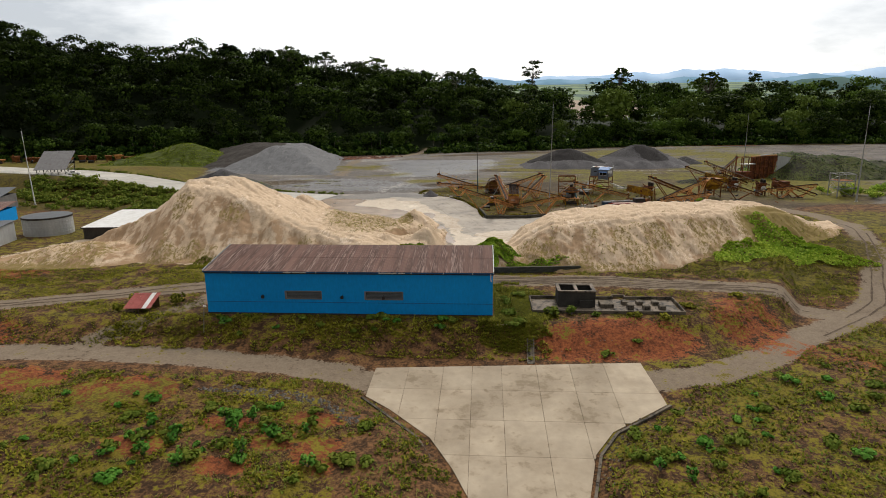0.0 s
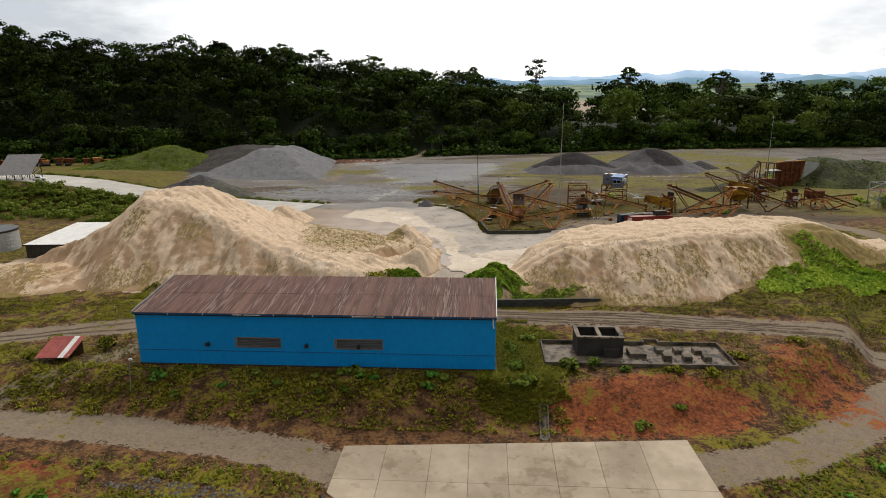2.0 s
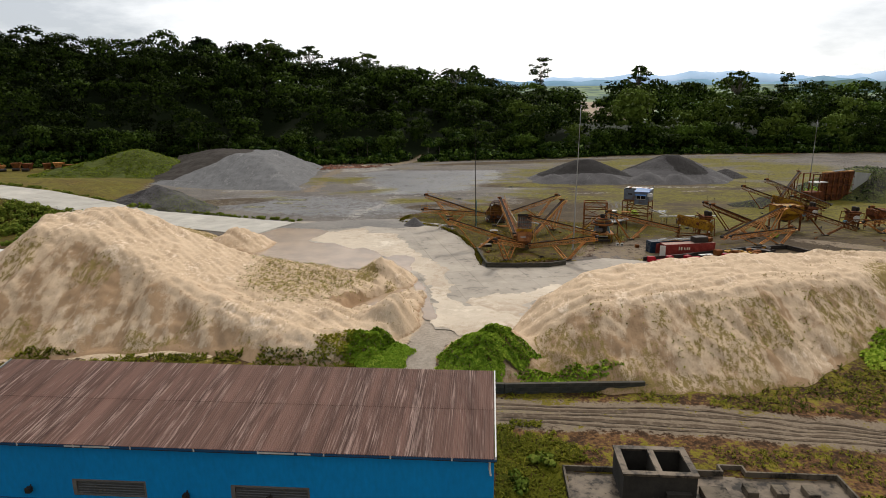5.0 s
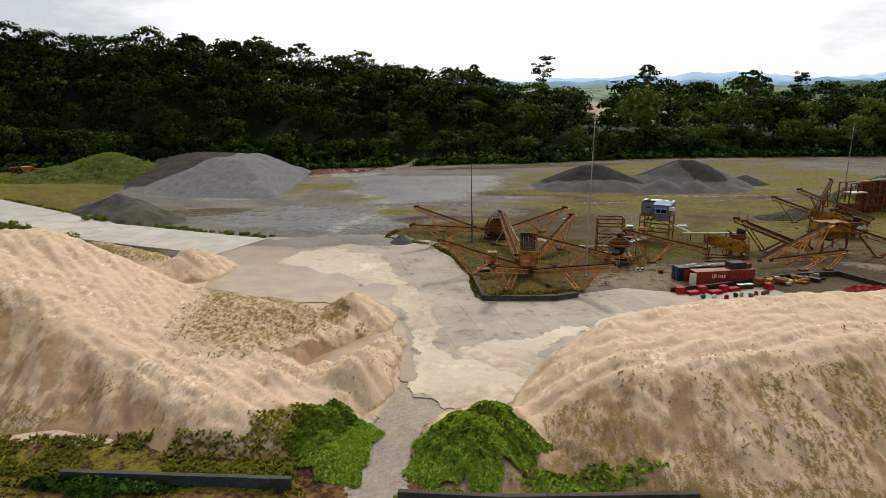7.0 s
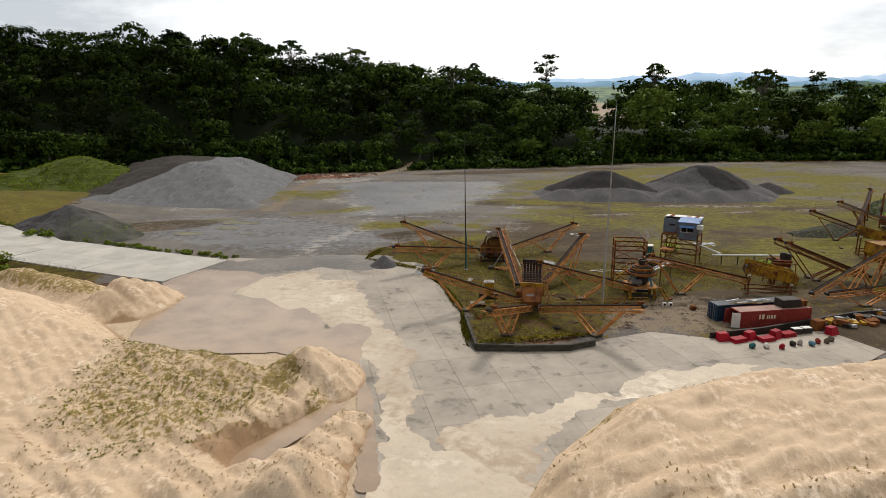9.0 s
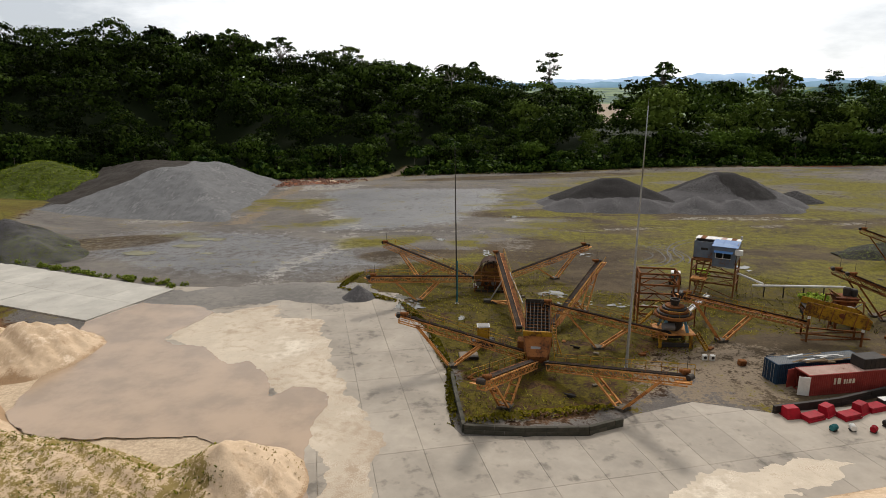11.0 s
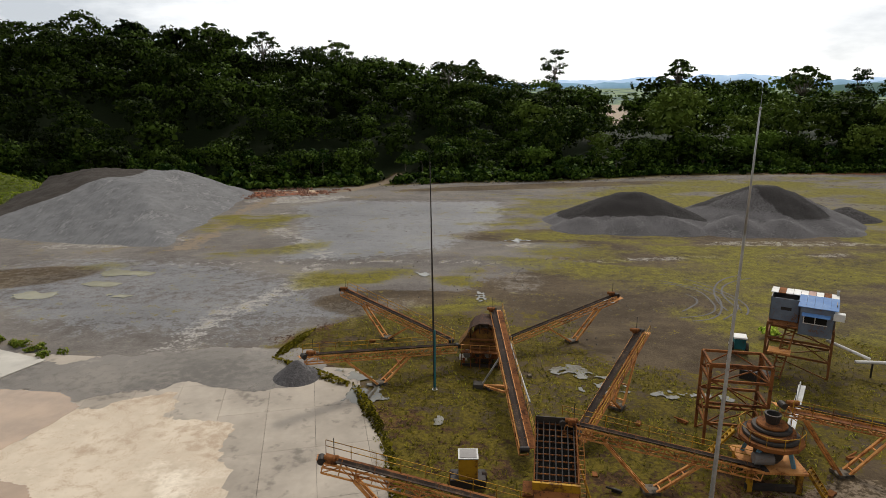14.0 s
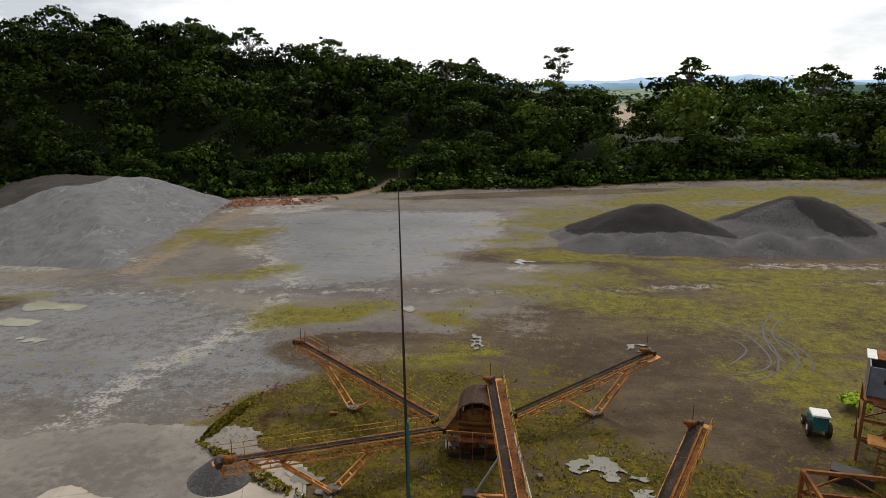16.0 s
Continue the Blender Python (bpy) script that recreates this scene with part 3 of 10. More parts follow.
def ground_mat():
    m, nt, bs = node_mat("ground_cover")
    vec = coords(nt, (1, 1, 1), True)
    flow = coords(nt, (0.55, 0.9, 1.0), True)
    n_big, n_mid, n_fine, n_grit = tex_noise(nt, vec, 0.09, 5.0, 0.6), tex_noise(nt, vec, 0.5, 5.0, 0.62), tex_noise(nt, vec, 2.4, 4.0, 0.65), tex_noise(nt, vec, 9.0, 3.0, 0.6)
    n_flow = tex_noise(nt, flow, 0.075, 7.0, 0.62)
    n_flow.node.inputs["Distortion"].default_value = 0.5
    mixn = calc(nt, "ADD", calc(nt, "MULTIPLY", n_mid, 0.5), calc(nt, "MULTIPLY", n_fine, 0.5))
    edge = calc(nt, "ADD", calc(nt, "MULTIPLY", n_big, 0.3), calc(nt, "ADD", calc(nt, "MULTIPLY", n_mid, 0.4), calc(nt, "MULTIPLY", n_fine, 0.3)))
    edge = step(nt, edge, 0.34, 0.66)
    soft_edge = step(nt, calc(nt, "ADD", calc(nt, "MULTIPLY", n_flow, 0.55), calc(nt, "MULTIPLY", mixn, 0.45)), 0.3, 0.7)
    patch = step(nt, calc(nt, "ADD", calc(nt, "MULTIPLY", n_mid, 0.55), calc(nt, "MULTIPLY", n_fine, 0.45)), 0.40, 0.60)
    earth = blend(nt, patch, (0.034, 0.018, 0.008), (0.175, 0.086, 0.036))
    grass = blend(nt, patch, (0.026, 0.024, 0.004), (0.165, 0.132, 0.014))
    lush = blend(nt, step(nt, mixn, 0.36, 0.64), (0.022, 0.016, 0.003), (0.112, 0.084, 0.008))
    moss = blend(nt, step(nt, mixn, 0.34, 0.66), (0.062, 0.053, 0.009), (0.175, 0.150, 0.018))
    red = blend(nt, step(nt, mixn, 0.36, 0.66), (0.085, 0.026, 0.010), (0.30, 0.088, 0.030))
    n_mot = step(nt, calc(nt, "ADD", calc(nt, "MULTIPLY", n_flow, 0.6), calc(nt, "ADD", calc(nt, "MULTIPLY", n_mid, 0.25), calc(nt, "MULTIPLY", n_fine, 0.15))), 0.34, 0.68)
    gravel = blend(nt, n_mot, (0.088, 0.076, 0.067), (0.185, 0.166, 0.147))
    gravel = blend(nt, calc(nt, "MULTIPLY", step(nt, n_big, 0.52, 0.70), 0.55), gravel, (0.175, 0.135, 0.092))
    gravel = blend(nt, step(nt, n_grit, 0.55, 0.8), gravel, (0.26, 0.24, 0.215))
    wet = blend(nt, n_mot, (0.118, 0.115, 0.116), (0.183, 0.180, 0.180))
    track = blend(nt, step(nt, mixn, 0.25, 0.75), (0.150, 0.112, 0.076), (0.228, 0.178, 0.126))
    dark = blend(nt, n_mot, (0.040, 0.027, 0.014), (0.112, 0.081, 0.048))
    dark = blend(nt, step(nt, n_grit, 0.58, 0.8), dark, (0.14, 0.112, 0.08))
    pale = blend(nt, step(nt, mixn, 0.36, 0.64), (0.22, 0.20, 0.178), (0.31, 0.288, 0.26))
    lane = blend(nt, step(nt, mixn, 0.32, 0.68), (0.27, 0.225, 0.178), (0.37, 0.315, 0.255))
    sandy = blend(nt, step(nt, mixn, 0.36, 0.64), (0.40, 0.30, 0.205), (0.54, 0.42, 0.29))
    col = earth
    for nm, c, lo, hi, sp in (("gravel", gravel, 0.4, 0.6, 0.9), ("wet", wet, 0.35, 0.65, 0.8), ("dark", dark, 0.38, 0.62, 1.0), ("pale", pale, 0.4, 0.7, 0.9), ("track", track, 0.4, 0.6, 0.7), ("moss", moss, 0.15, 1.0, 1.0), ("red", red, 0.42, 0.62, 1.2), ("grass", grass, 0.44, 0.60, 1.5), ("lush", lush, 0.42, 0.62, 1.3), ("sandy", sandy, 0.40, 0.62, 0.9), ("lane", lane, 0.35, 0.65, 0.6)):
        col = blend(nt, zone(nt, nm, soft_edge if nm == "moss" else edge, lo, hi, sp), col, c)
    # wood floor near black, crown shade painted in; distant fields tinted with haze
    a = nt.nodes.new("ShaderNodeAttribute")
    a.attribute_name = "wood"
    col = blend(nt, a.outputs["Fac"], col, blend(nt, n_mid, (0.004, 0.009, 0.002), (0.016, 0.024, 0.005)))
    b = nt.nodes.new("ShaderNodeAttribute")
    b.attribute_name = "field"
    n_far = tex_noise(nt, coords(nt, (1.0, 0.35, 1.0), True), 0.012, 3.0)
    far_sand = zone(nt, "sandy", n_far, 0.4, 0.6, 0.3)
    col = blend(nt, b.outputs["Fac"], col, blend(nt, far_sand, blend(nt, step(nt, n_far, 0.42, 0.56), (0.075, 0.12, 0.095), (0.17, 0.23, 0.12)), (0.31, 0.245, 0.175)))
    sc = nt.nodes.new("ShaderNodeVectorMath")
    sc.operation = "SCALE"
    nt.links.new(col, sc.inputs[0])
    nt.links.new(calc(nt, "ADD", calc(nt, "MULTIPLY", n_grit, 0.5), calc(nt, "ADD", calc(nt, "MULTIPLY", n_fine, 0.4), 0.55)), sc.inputs["Scale"])
    nt.links.new(sc.outputs["Vector"], bs.inputs["Base Color"])
    wz = zone(nt, "wet", edge, 0.3, 0.7, 0.8)
    nt.links.new(calc(nt, "SUBTRACT", 0.9, calc(nt, "MULTIPLY", wz, 0.42)), bs.inputs["Roughness"])
    bs.inputs["Specular IOR Level"].default_value = 0.12
    bump(nt, bs, calc(nt, "ADD", calc(nt, "MULTIPLY", n_fine, 0.7), calc(nt, "MULTIPLY", n_grit, 0.3)), 0.7, 0.12)
    return m


gx, gy, g_faces = sheet(lines_between(-4200, -130, 150, 4200, 1.3), lines_between(-600, 40, 440, 4700, 1.3))
gz = land(gx, gy)
ground_me = quads_mesh("ground", np.stack([gx, gy, gz], -1), g_faces, ground_mat(), True)

yard = sstep(0, 1, (gy - np.interp(gx, [-200, -60, -20, 10, 60, 90, 120], [215, 206, 150, 150, 170, 190, 205])) / 8)
far_edge = np.interp(gx, [-420, -300, -180, -110, -68, -9, 41, 98, 204, 420], [338, 352, 378, 386, 404, 428, 438, 466, 482, 492])
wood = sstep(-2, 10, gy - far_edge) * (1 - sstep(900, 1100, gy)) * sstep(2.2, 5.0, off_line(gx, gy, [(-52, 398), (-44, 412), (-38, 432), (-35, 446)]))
field = sstep(850, 1100, gy)
beyond = sstep(-3, 5, gy - far_edge) * (1 - sstep(850, 1000, gy))
gravel = yard * (1 - 0.22 * sstep(15, 55, gx)) * (0.95 - 0.62 * sstep(-2, 3, inside(gx, gy, [(4.5, 185), (3.2, 198), (-1.5, 214), (-7, 225), (-20, 233), (-24, 240), (-12, 252), (6, 254), (30, 246), (34, 232), (40, 226), (58, 252), (70, 236), (90, 214), (60, 204), (46, 200), (33, 199), (24, 189), (14, 184)])))
wet = yard * np.maximum(0.8 * sstep(-5, 9, inside(gx, gy, [(-61, 360), (-49, 376), (14, 378), (15, 344), (6, 314), (-1, 297), (-23, 284), (-40, 283), (-46, 319)])), 0.62 * sstep(-0.2, 0.5, np.maximum.reduce([blob(gx, gy, -55, 262, 50, 26, -20), blob(gx, gy, 14, 273, 7, 9), blob(gx, gy, -14, 255, 16, 6, 20)])))
front_left = (1 - sstep(-14, -10, gx)) * (1 - sstep(80, 86, gy))
front_right = sstep(16, 22, gx) * (1 - sstep(88, 112, gy - 0.5 * np.maximum(gx - 40, 0)))
loop = 1 - sstep(2.0, 4.6, off_line(gx, gy, LOOP_ROAD))
back = np.maximum(1 - sstep(1.6, 5.4, off_line(gx, gy, BACK_TRACK)), 0.75 * (1 - sstep(1.2, 4.0, off_line(gx, gy, BACK_TRACK_W))))
gate = 1 - sstep(1.6, 4.2, off_line(gx, gy, GATE_TRACK))
hill_track = 1 - sstep(2.2, 4.6, off_line(gx, gy, [(-52, 398), (-44, 412), (-38, 432), (-35, 446)]))
right_track = 1 - sstep(4, 8, off_line(gx, gy, [(62, 452), (98, 462), (120, 472), (150, 478)]))
track = np.maximum.reduce([0.85 * loop * (1 - 0.2 * yard), 0.9 * back, gate, 0.9 * hill_track, 0.6 * right_track, 0.62 * (1 - sstep(0.5, 6, off_line(gx, gy, [(-65, 295), (-66, 307), (-71, 345), (-73, 377)]) + 5 * (fbm(gx * 0.2, gy * 0.2, 33, 3) - 0.5))), 0.6 * sstep(-0.3, 0.5, blob(gx, gy, 37, 201, 20, 11, 18)), ])
red = np.maximum.reduce([
    0.95 * sstep(-0.1, 0.4, blob(gx, gy, 27, 97.5, 17, 6.4, 8)), 0.72 * sstep(-0.1, 0.5, blob(gx, gy, 51, 107, 9, 12, -15)),
    1.1 * front_left * sstep(-0.1, 0.35, np.maximum.reduce([blob(gx, gy, cx_, cy_, rx_, ry_) for cx_, cy_, rx_, ry_ in RED_PATCHES])),
    0.7 * sstep(0, 0.5, blob(gx, gy, -104, 130, 22, 16)), 0.62 * sstep(0, 0.5, blob(gx, gy, -88, 95, 22, 8)), 0.8 * sstep(0, 0.4, blob(gx, gy, -78, 388, 30, 9, 22)), 0.8 * sstep(0, 0.4, blob(gx, gy, 180, 480, 70, 4, 3)),
    0.55 * sstep(0, 0.5, blob(gx, gy, 62, 96, 14, 8))])
grass = np.maximum.reduce([
    0.66 * sstep(-70, -50, gx) * (1 - sstep(-12, -9, gx)) * sstep(128, 130, gy) * (1 - sstep(135, 138, gy)),
    0.46 * front_left, 0.56 * front_right, 0.44 * sstep(92, 98, gy) * (1 - sstep(118, 122, gy)) * (1 - sstep(60, 70, gx)),
    0.58 * sstep(120, 126, gy) * (1 - sstep(136, 150, gy)) * sstep(-30, 5, gx), 0.6 * sstep(-112, -60, gx) * (1 - sstep(-50, -30, gx)) * sstep(119, 124, gy) * (1 - sstep(130, 138, gy)),
    0.55 * sstep(-60, -75, gx) * sstep(110, 120, gy) * (1 - sstep(196, 210, gy)), 0.7 * sstep(66, 76, gx) * sstep(118, 130, gy) * (1 - sstep(185, 205, gy))])
west = sstep(0, 12, np.interp(gy, [200, 232, 250, 300, 340, 400], [-62, -70, -112, -128, -140, -130]) - gx) * sstep(200, 212, gy) * (1 - beyond)
gravel = gravel * (1 - beyond) * (1 - west)
wet = wet * (1 - west)
grass = np.maximum(grass, 0.85 * beyond)
grass = grass * (1 - 0.9 * hill_track) * (1 - 0.9 * np.maximum(loop, np.maximum(back, gate))) * (1 - 0.75 * np.clip(red, 0, 1) * (gy > 88))
plant_ground = [(4.5, 185), (3.2, 198), (-1.5, 214), (-7, 225), (-20, 233), (-18, 243), (-8, 251), (6, 254), (22, 252), (23, 240), (34, 230), (40, 227), (56, 252), (70, 238), (68, 216), (46, 213), (33, 203), (24, 190)]
pl = inside(gx, gy, plant_ground)
lush = np.maximum.reduce([
    0.95 * west * (1 - sstep(252, 264, gy)), 0.35 * west,
    0.72 * sstep(-4.0, 3.0, pl + 9 * (fbm(gx * 0.12, gy * 0.12, 91, 3) - 0.5)) * (1 - 0.5 * sstep(18, 34, gx) * (1 - sstep(205, 214, gy))), 1.0 * sstep(0, 0.4, blob(gx, gy, 82, 152, 20, 20, 40)), 0.35 * sstep(0, 0.4, blob(gx, gy, 9, 108, 5, 11)),
    0.9 * sstep(0, 0.3, blob(gx, gy, -168, 350, 42, 30, 20)), 0.3 * sstep(-0.1, 0.5, blob(gx, gy, 10, 108, 8, 15)), 0.85 * sstep(-0.1, 0.4, blob(gx, gy, -130, 226, 34, 12, -25)), 0.62 * sstep(0, 0.5, blob(gx, gy, 55, 238, 12, 10))])
yard_track = [(-60, 281), (-26, 285), (-9, 287), (23, 288), (46, 294), (65, 296), (110, 305), (190, 330)]
MOSS = ((-63, 332, 20, 15, 25, 0.8), (-42, 296, 16, 8, 30, 0.66), (-17, 274, 14, 9, 35, 0.85), (3, 275, 8, 11, 0, 0.85), (4, 258, 8, 7, 0, 0.8), (27, 362, 18, 52, -28, 0.78), (30, 299, 14, 11, -20, 0.8), (43, 281, 18, 8, 0, 0.85), (66, 281, 26, 15, 15, 0.9), (112, 428, 95, 25, 22, 0.9), (73, 376, 24, 18, 10, 0.8), (50, 248, 16, 15, 0, 0.9), (50, 320, 14, 18, 0, 0.7), (-72, 278, 9, 4, 20, 0.6), (-88, 252, 10, 4, 0, 0.5))
moss = np.zeros_like(gx)
for cx_, cy_, rx_, ry_, tn_, top_ in MOSS:
    moss = np.maximum(moss, top_ * sstep(-0.1, 0.6, 0.8 * blob(gx, gy, cx_, cy_, rx_, ry_, tn_) + 1.5 * (fbm(gx * 0.11, gy * 0.22, 21, 5) - 0.5)))
moss = np.maximum(moss, 0.8 * sstep(0.42, 0.6, fbm(gx * 0.035, gy * 0.06, 27, 4)) * sstep(-0.1, 0.3, np.maximum.reduce([blob(gx, gy, 92, 265, 56, 40, 10), blob(gx, gy, 110, 350, 90, 90), blob(gx, gy, 40, 300, 40, 30)])))
grey_ = np.maximum.reduce([sstep(-0.1, 0.5, blob(gx, gy, 39, 256, 16, 13)), 1 - sstep(2, 9, off_line(gx, gy, yard_track)), 0.8 * sstep(-0.1, 0.5, blob(gx, gy, 76, 268, 20, 10, 20)), 0.8 * sstep(-0.1, 0.5, blob(gx, gy, 100, 402, 45, 8, 15)), sstep(-0.1, 0.4, blob(gx, gy, 60, 314, 60, 14, 4))])
olive = sstep(-0.05, 0.3, np.maximum.reduce([blob(gx, gy, 112, 330, 100, 135), blob(gx, gy, 100, 258, 62, 48), blob(gx, gy, 48, 300, 36, 24)])) * (1 - 0.85 * grey_)
moss = np.maximum(moss, olive * (0.45 + 0.5 * sstep(0.4, 0.62, fbm(gx * 0.04, gy * 0.07, 29, 4))))
moss = np.maximum(moss, 0.9 * west * sstep(250, 262, gy))
moss = moss * yard
dark = yard * (1 - west) * sstep(-0.05, 0.25, np.maximum.reduce([blob(gx, gy, 28, 264, 26, 22), blob(gx, gy, 85, 275, 70, 60), blob(gx, gy, 20, 240, 40, 28), blob(gx, gy, -4, 258, 20, 9), 0.8 * blob(gx, gy, -86, 268, 18, 9, 25), blob(gx, gy, 60, 320, 70, 12, 5), blob(gx, gy, 30, 420, 70, 9, 18), blob(gx, gy, 72, 206, 44, 20, 10), blob(gx, gy, 58, 226, 30, 20), blob(gx, gy, 104, 226, 40, 28)]))
pale = yard * (1 - west) * np.maximum.reduce([0.52 * (1 - sstep(0.5, 7, off_line(gx, gy, [(-36, 233), (-34, 252), (-28, 268), (-29, 292), (-50, 319), (-60, 350)]))), 0.42 * (1 - sstep(0.4, 4.0, off_line(gx, gy, yard_track))), 0.62 * sstep(0, 0.4, blob(gx, gy, -62, 375, 24, 12, 25)), 0.5 * sstep(0, 0.4, blob(gx, gy, -84, 300, 24, 7, 20)), 0.52 * sstep(0, 0.5, blob(gx, gy, 17, 305, 7, 5)), 0.5 * sstep(0, 0.4, blob(gx, gy, 84, 312, 34, 4, 4))])
sandy = np.maximum.reduce([sstep(-4, 2, inside(gx, gy, [(-112, 140), (-104, 160), (-72, 205), (-45, 204), (-8, 182), (-2, 150), (-7, 138), (-30, 137), (-60, 135)])), sstep(-3, 1, inside(gx, gy, [(16, 134), (10, 148), (14, 162), (34, 173), (70, 186), (80, 174), (68, 154), (46, 140)])), sstep(-20, 20, inside(gx, gy, [(150, 900), (120, 1300), (170, 1720), (440, 1720), (340, 1300), (190, 900)])) * (0.5 + 0.4 * fbm(gx * 0.01, gy * 0.006, 3)), 0.45 * sstep(0, 0.5, blob(gx, gy, -70, 396, 14, 9))])
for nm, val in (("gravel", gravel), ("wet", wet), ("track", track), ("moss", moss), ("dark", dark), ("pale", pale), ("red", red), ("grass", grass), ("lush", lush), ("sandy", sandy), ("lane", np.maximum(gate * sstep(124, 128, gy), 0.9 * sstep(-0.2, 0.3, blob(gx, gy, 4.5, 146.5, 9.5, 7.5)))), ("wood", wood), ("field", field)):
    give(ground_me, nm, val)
tagged(new("ground", ground_me), "red earth, grass and wet grey gravel quarry ground", "ground", kind="structure")


# ---- sand piles and gravel heaps ----


def heap_mat(name, a, b, c, dark, grow=(0.10, 0.115, 0.02), big=0.16, fine=2.2, rough=0.9, relief=0.10, stretch=(1, 1, 1)):
    m, nt, bs = node_mat(name)
    vec = coords(nt, stretch, True)
    plain = coords(nt, (1, 1, 1), True)
    n1, n2, n3 = tex_noise(nt, vec, big, 5.0, 0.6), tex_noise(nt, vec, fine, 4.0, 0.65), tex_noise(nt, plain, 8.0, 3.0)
    mixn = calc(nt, "ADD", calc(nt, "MULTIPLY", n1, 0.55), calc(nt, "MULTIPLY", n2, 0.45))
    col = blend(nt, step(nt, n1, 0.34, 0.66), a, b)
    col = blend(nt, step(nt, mixn, 0.5, 0.66), col, c)
    clods = tex_noise(nt, plain, 1.5, 7.0, 0.7)
    col = blend(nt, calc(nt, "MULTIPLY", step(nt, clods, 0.55, 0.70), 0.45), col, dark)
    edge = calc(nt, "ADD", calc(nt, "MULTIPLY", n2, 0.6), calc(nt, "MULTIPLY", n3, 0.4))
    # mask of the dark tone: damp stains, dark stone and painted furrow shade
    col = blend(nt, zone(nt, "darkening", edge, 0.42, 0.66, 1.2), col, dark)
    col = blend(nt, zone(nt, "growth", step(nt, edge, 0.36, 0.66), 0.52, 0.64, 0.75), col, grow)
    sc = nt.nodes.new("ShaderNodeVectorMath")
    sc.operation = "SCALE"
    nt.links.new(col, sc.inputs[0])
    nt.links.new(calc(nt, "ADD", calc(nt, "MULTIPLY", n3, 0.25), calc(nt, "ADD", calc(nt, "MULTIPLY", n2, 0.3), 0.725)), sc.inputs["Scale"])
    nt.links.new(sc.outputs["Vector"], bs.inputs["Base Color"])
    bs.inputs["Roughness"].default_value = rough
    bs.inputs["Specular IOR Level"].default_value = 0.2
    bump(nt, bs, calc(nt, "ADD", calc(nt, "SUBTRACT", n2, calc(nt, "MULTIPLY", clods, 0.6)), calc(nt, "MULTIPLY", n3, 0.4)), 0.8, relief)
    return m


SAND = heap_mat("quarry_sand", (0.60, 0.45, 0.305), (0.48, 0.345, 0.22), (0.72, 0.575, 0.425), (0.34, 0.22, 0.125), (0.23, 0.165, 0.055), big=0.3, fine=1.9, relief=0.12, stretch=(1, 0.55, 0.55))
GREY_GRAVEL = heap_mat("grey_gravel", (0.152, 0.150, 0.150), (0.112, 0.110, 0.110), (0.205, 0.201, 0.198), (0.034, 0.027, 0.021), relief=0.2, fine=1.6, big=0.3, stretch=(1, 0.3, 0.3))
DARK_GRAVEL = heap_mat("dark_gravel", (0.105, 0.098, 0.099), (0.078, 0.073, 0.073), (0.15, 0.142, 0.14), (0.017, 0.014, 0.013), relief=0.25, fine=2.0)
GRASSY = heap_mat("overgrown_earth", (0.06, 0.075, 0.008), (0.035, 0.05, 0.006), (0.14, 0.15, 0.014), (0.018, 0.026, 0.005), (0.09, 0.105, 0.010), relief=0.25, fine=1.4)


def soft_max(hs, k=1.2):
    hs = np.stack(hs)
    top = hs.max(0)
    return top + np.log(np.exp((hs - top) / k).sum(0)) * k - 0.0


def hump(x, y, cx, cy, h, rx, ry, turn=0.0, flat=0.0):
    """A cone with a rounded top; flat: the share of it that is level."""
    r = 1 - blob(x, y, cx, cy, rx, ry, turn)
    r = np.maximum(r - flat, 0) / (1 - flat)
    return h * (1 - np.sqrt(r * r + 0.004) + 0.063)


def pile(name, xs, ys, height, mat, darkening, growth, label, category, group=""):
    x, y, fc = sheet(xs, ys)
    h = height(x, y)
    keep = h > -0.6
    me = quads_mesh(name, np.stack([x, y, land(x, y) + h], -1), fc[keep[fc].any(1)], mat, True)
    give(me, "darkening", darkening(x, y, h))
    give(me, "growth", growth(x, y, h))
    bm = bmesh.new()
    bm.from_mesh(me)
    bmesh.ops.delete(bm, geom=[v for v in bm.verts if not v.link_faces], context="VERTS")
    bm.to_mesh(me)
    bm.free()
    return solid(name, me, mat, label, category, group)


def gullies(x, y, cx, cy, n, seed):
    a = np.arctan2(y - cy, x - cx) * n
    r = np.hypot(x - cx, y - cy) * 0.03
    return fbm(a, r, seed, 3) - 0.5


def rows_of(w, x, y, gap, seed):
    """Uneven furrows left by machines, along lines of equal w."""
    ph = w * 2 * math.pi / gap + 4.0 * fbm(x * 0.045, y * 0.045, seed, 2)
    return (np.abs(np.sin(ph * 0.5)) ** 0.7 - 0.6) * sstep(0.34, 0.6, fbm(x * 0.09, y * 0.09, seed + 4, 3))


def cone(x, y, cx, cy, h, r, seed):
    d = np.hypot(x - cx, y - cy) * (0.85 + 0.3 * fbm(np.arctan2(y - cy, x - cx) * 1.6 + 7, 0 * x, seed, 3))
    return h + 0.25 - np.sqrt((h / r * d) ** 2 + 0.06)


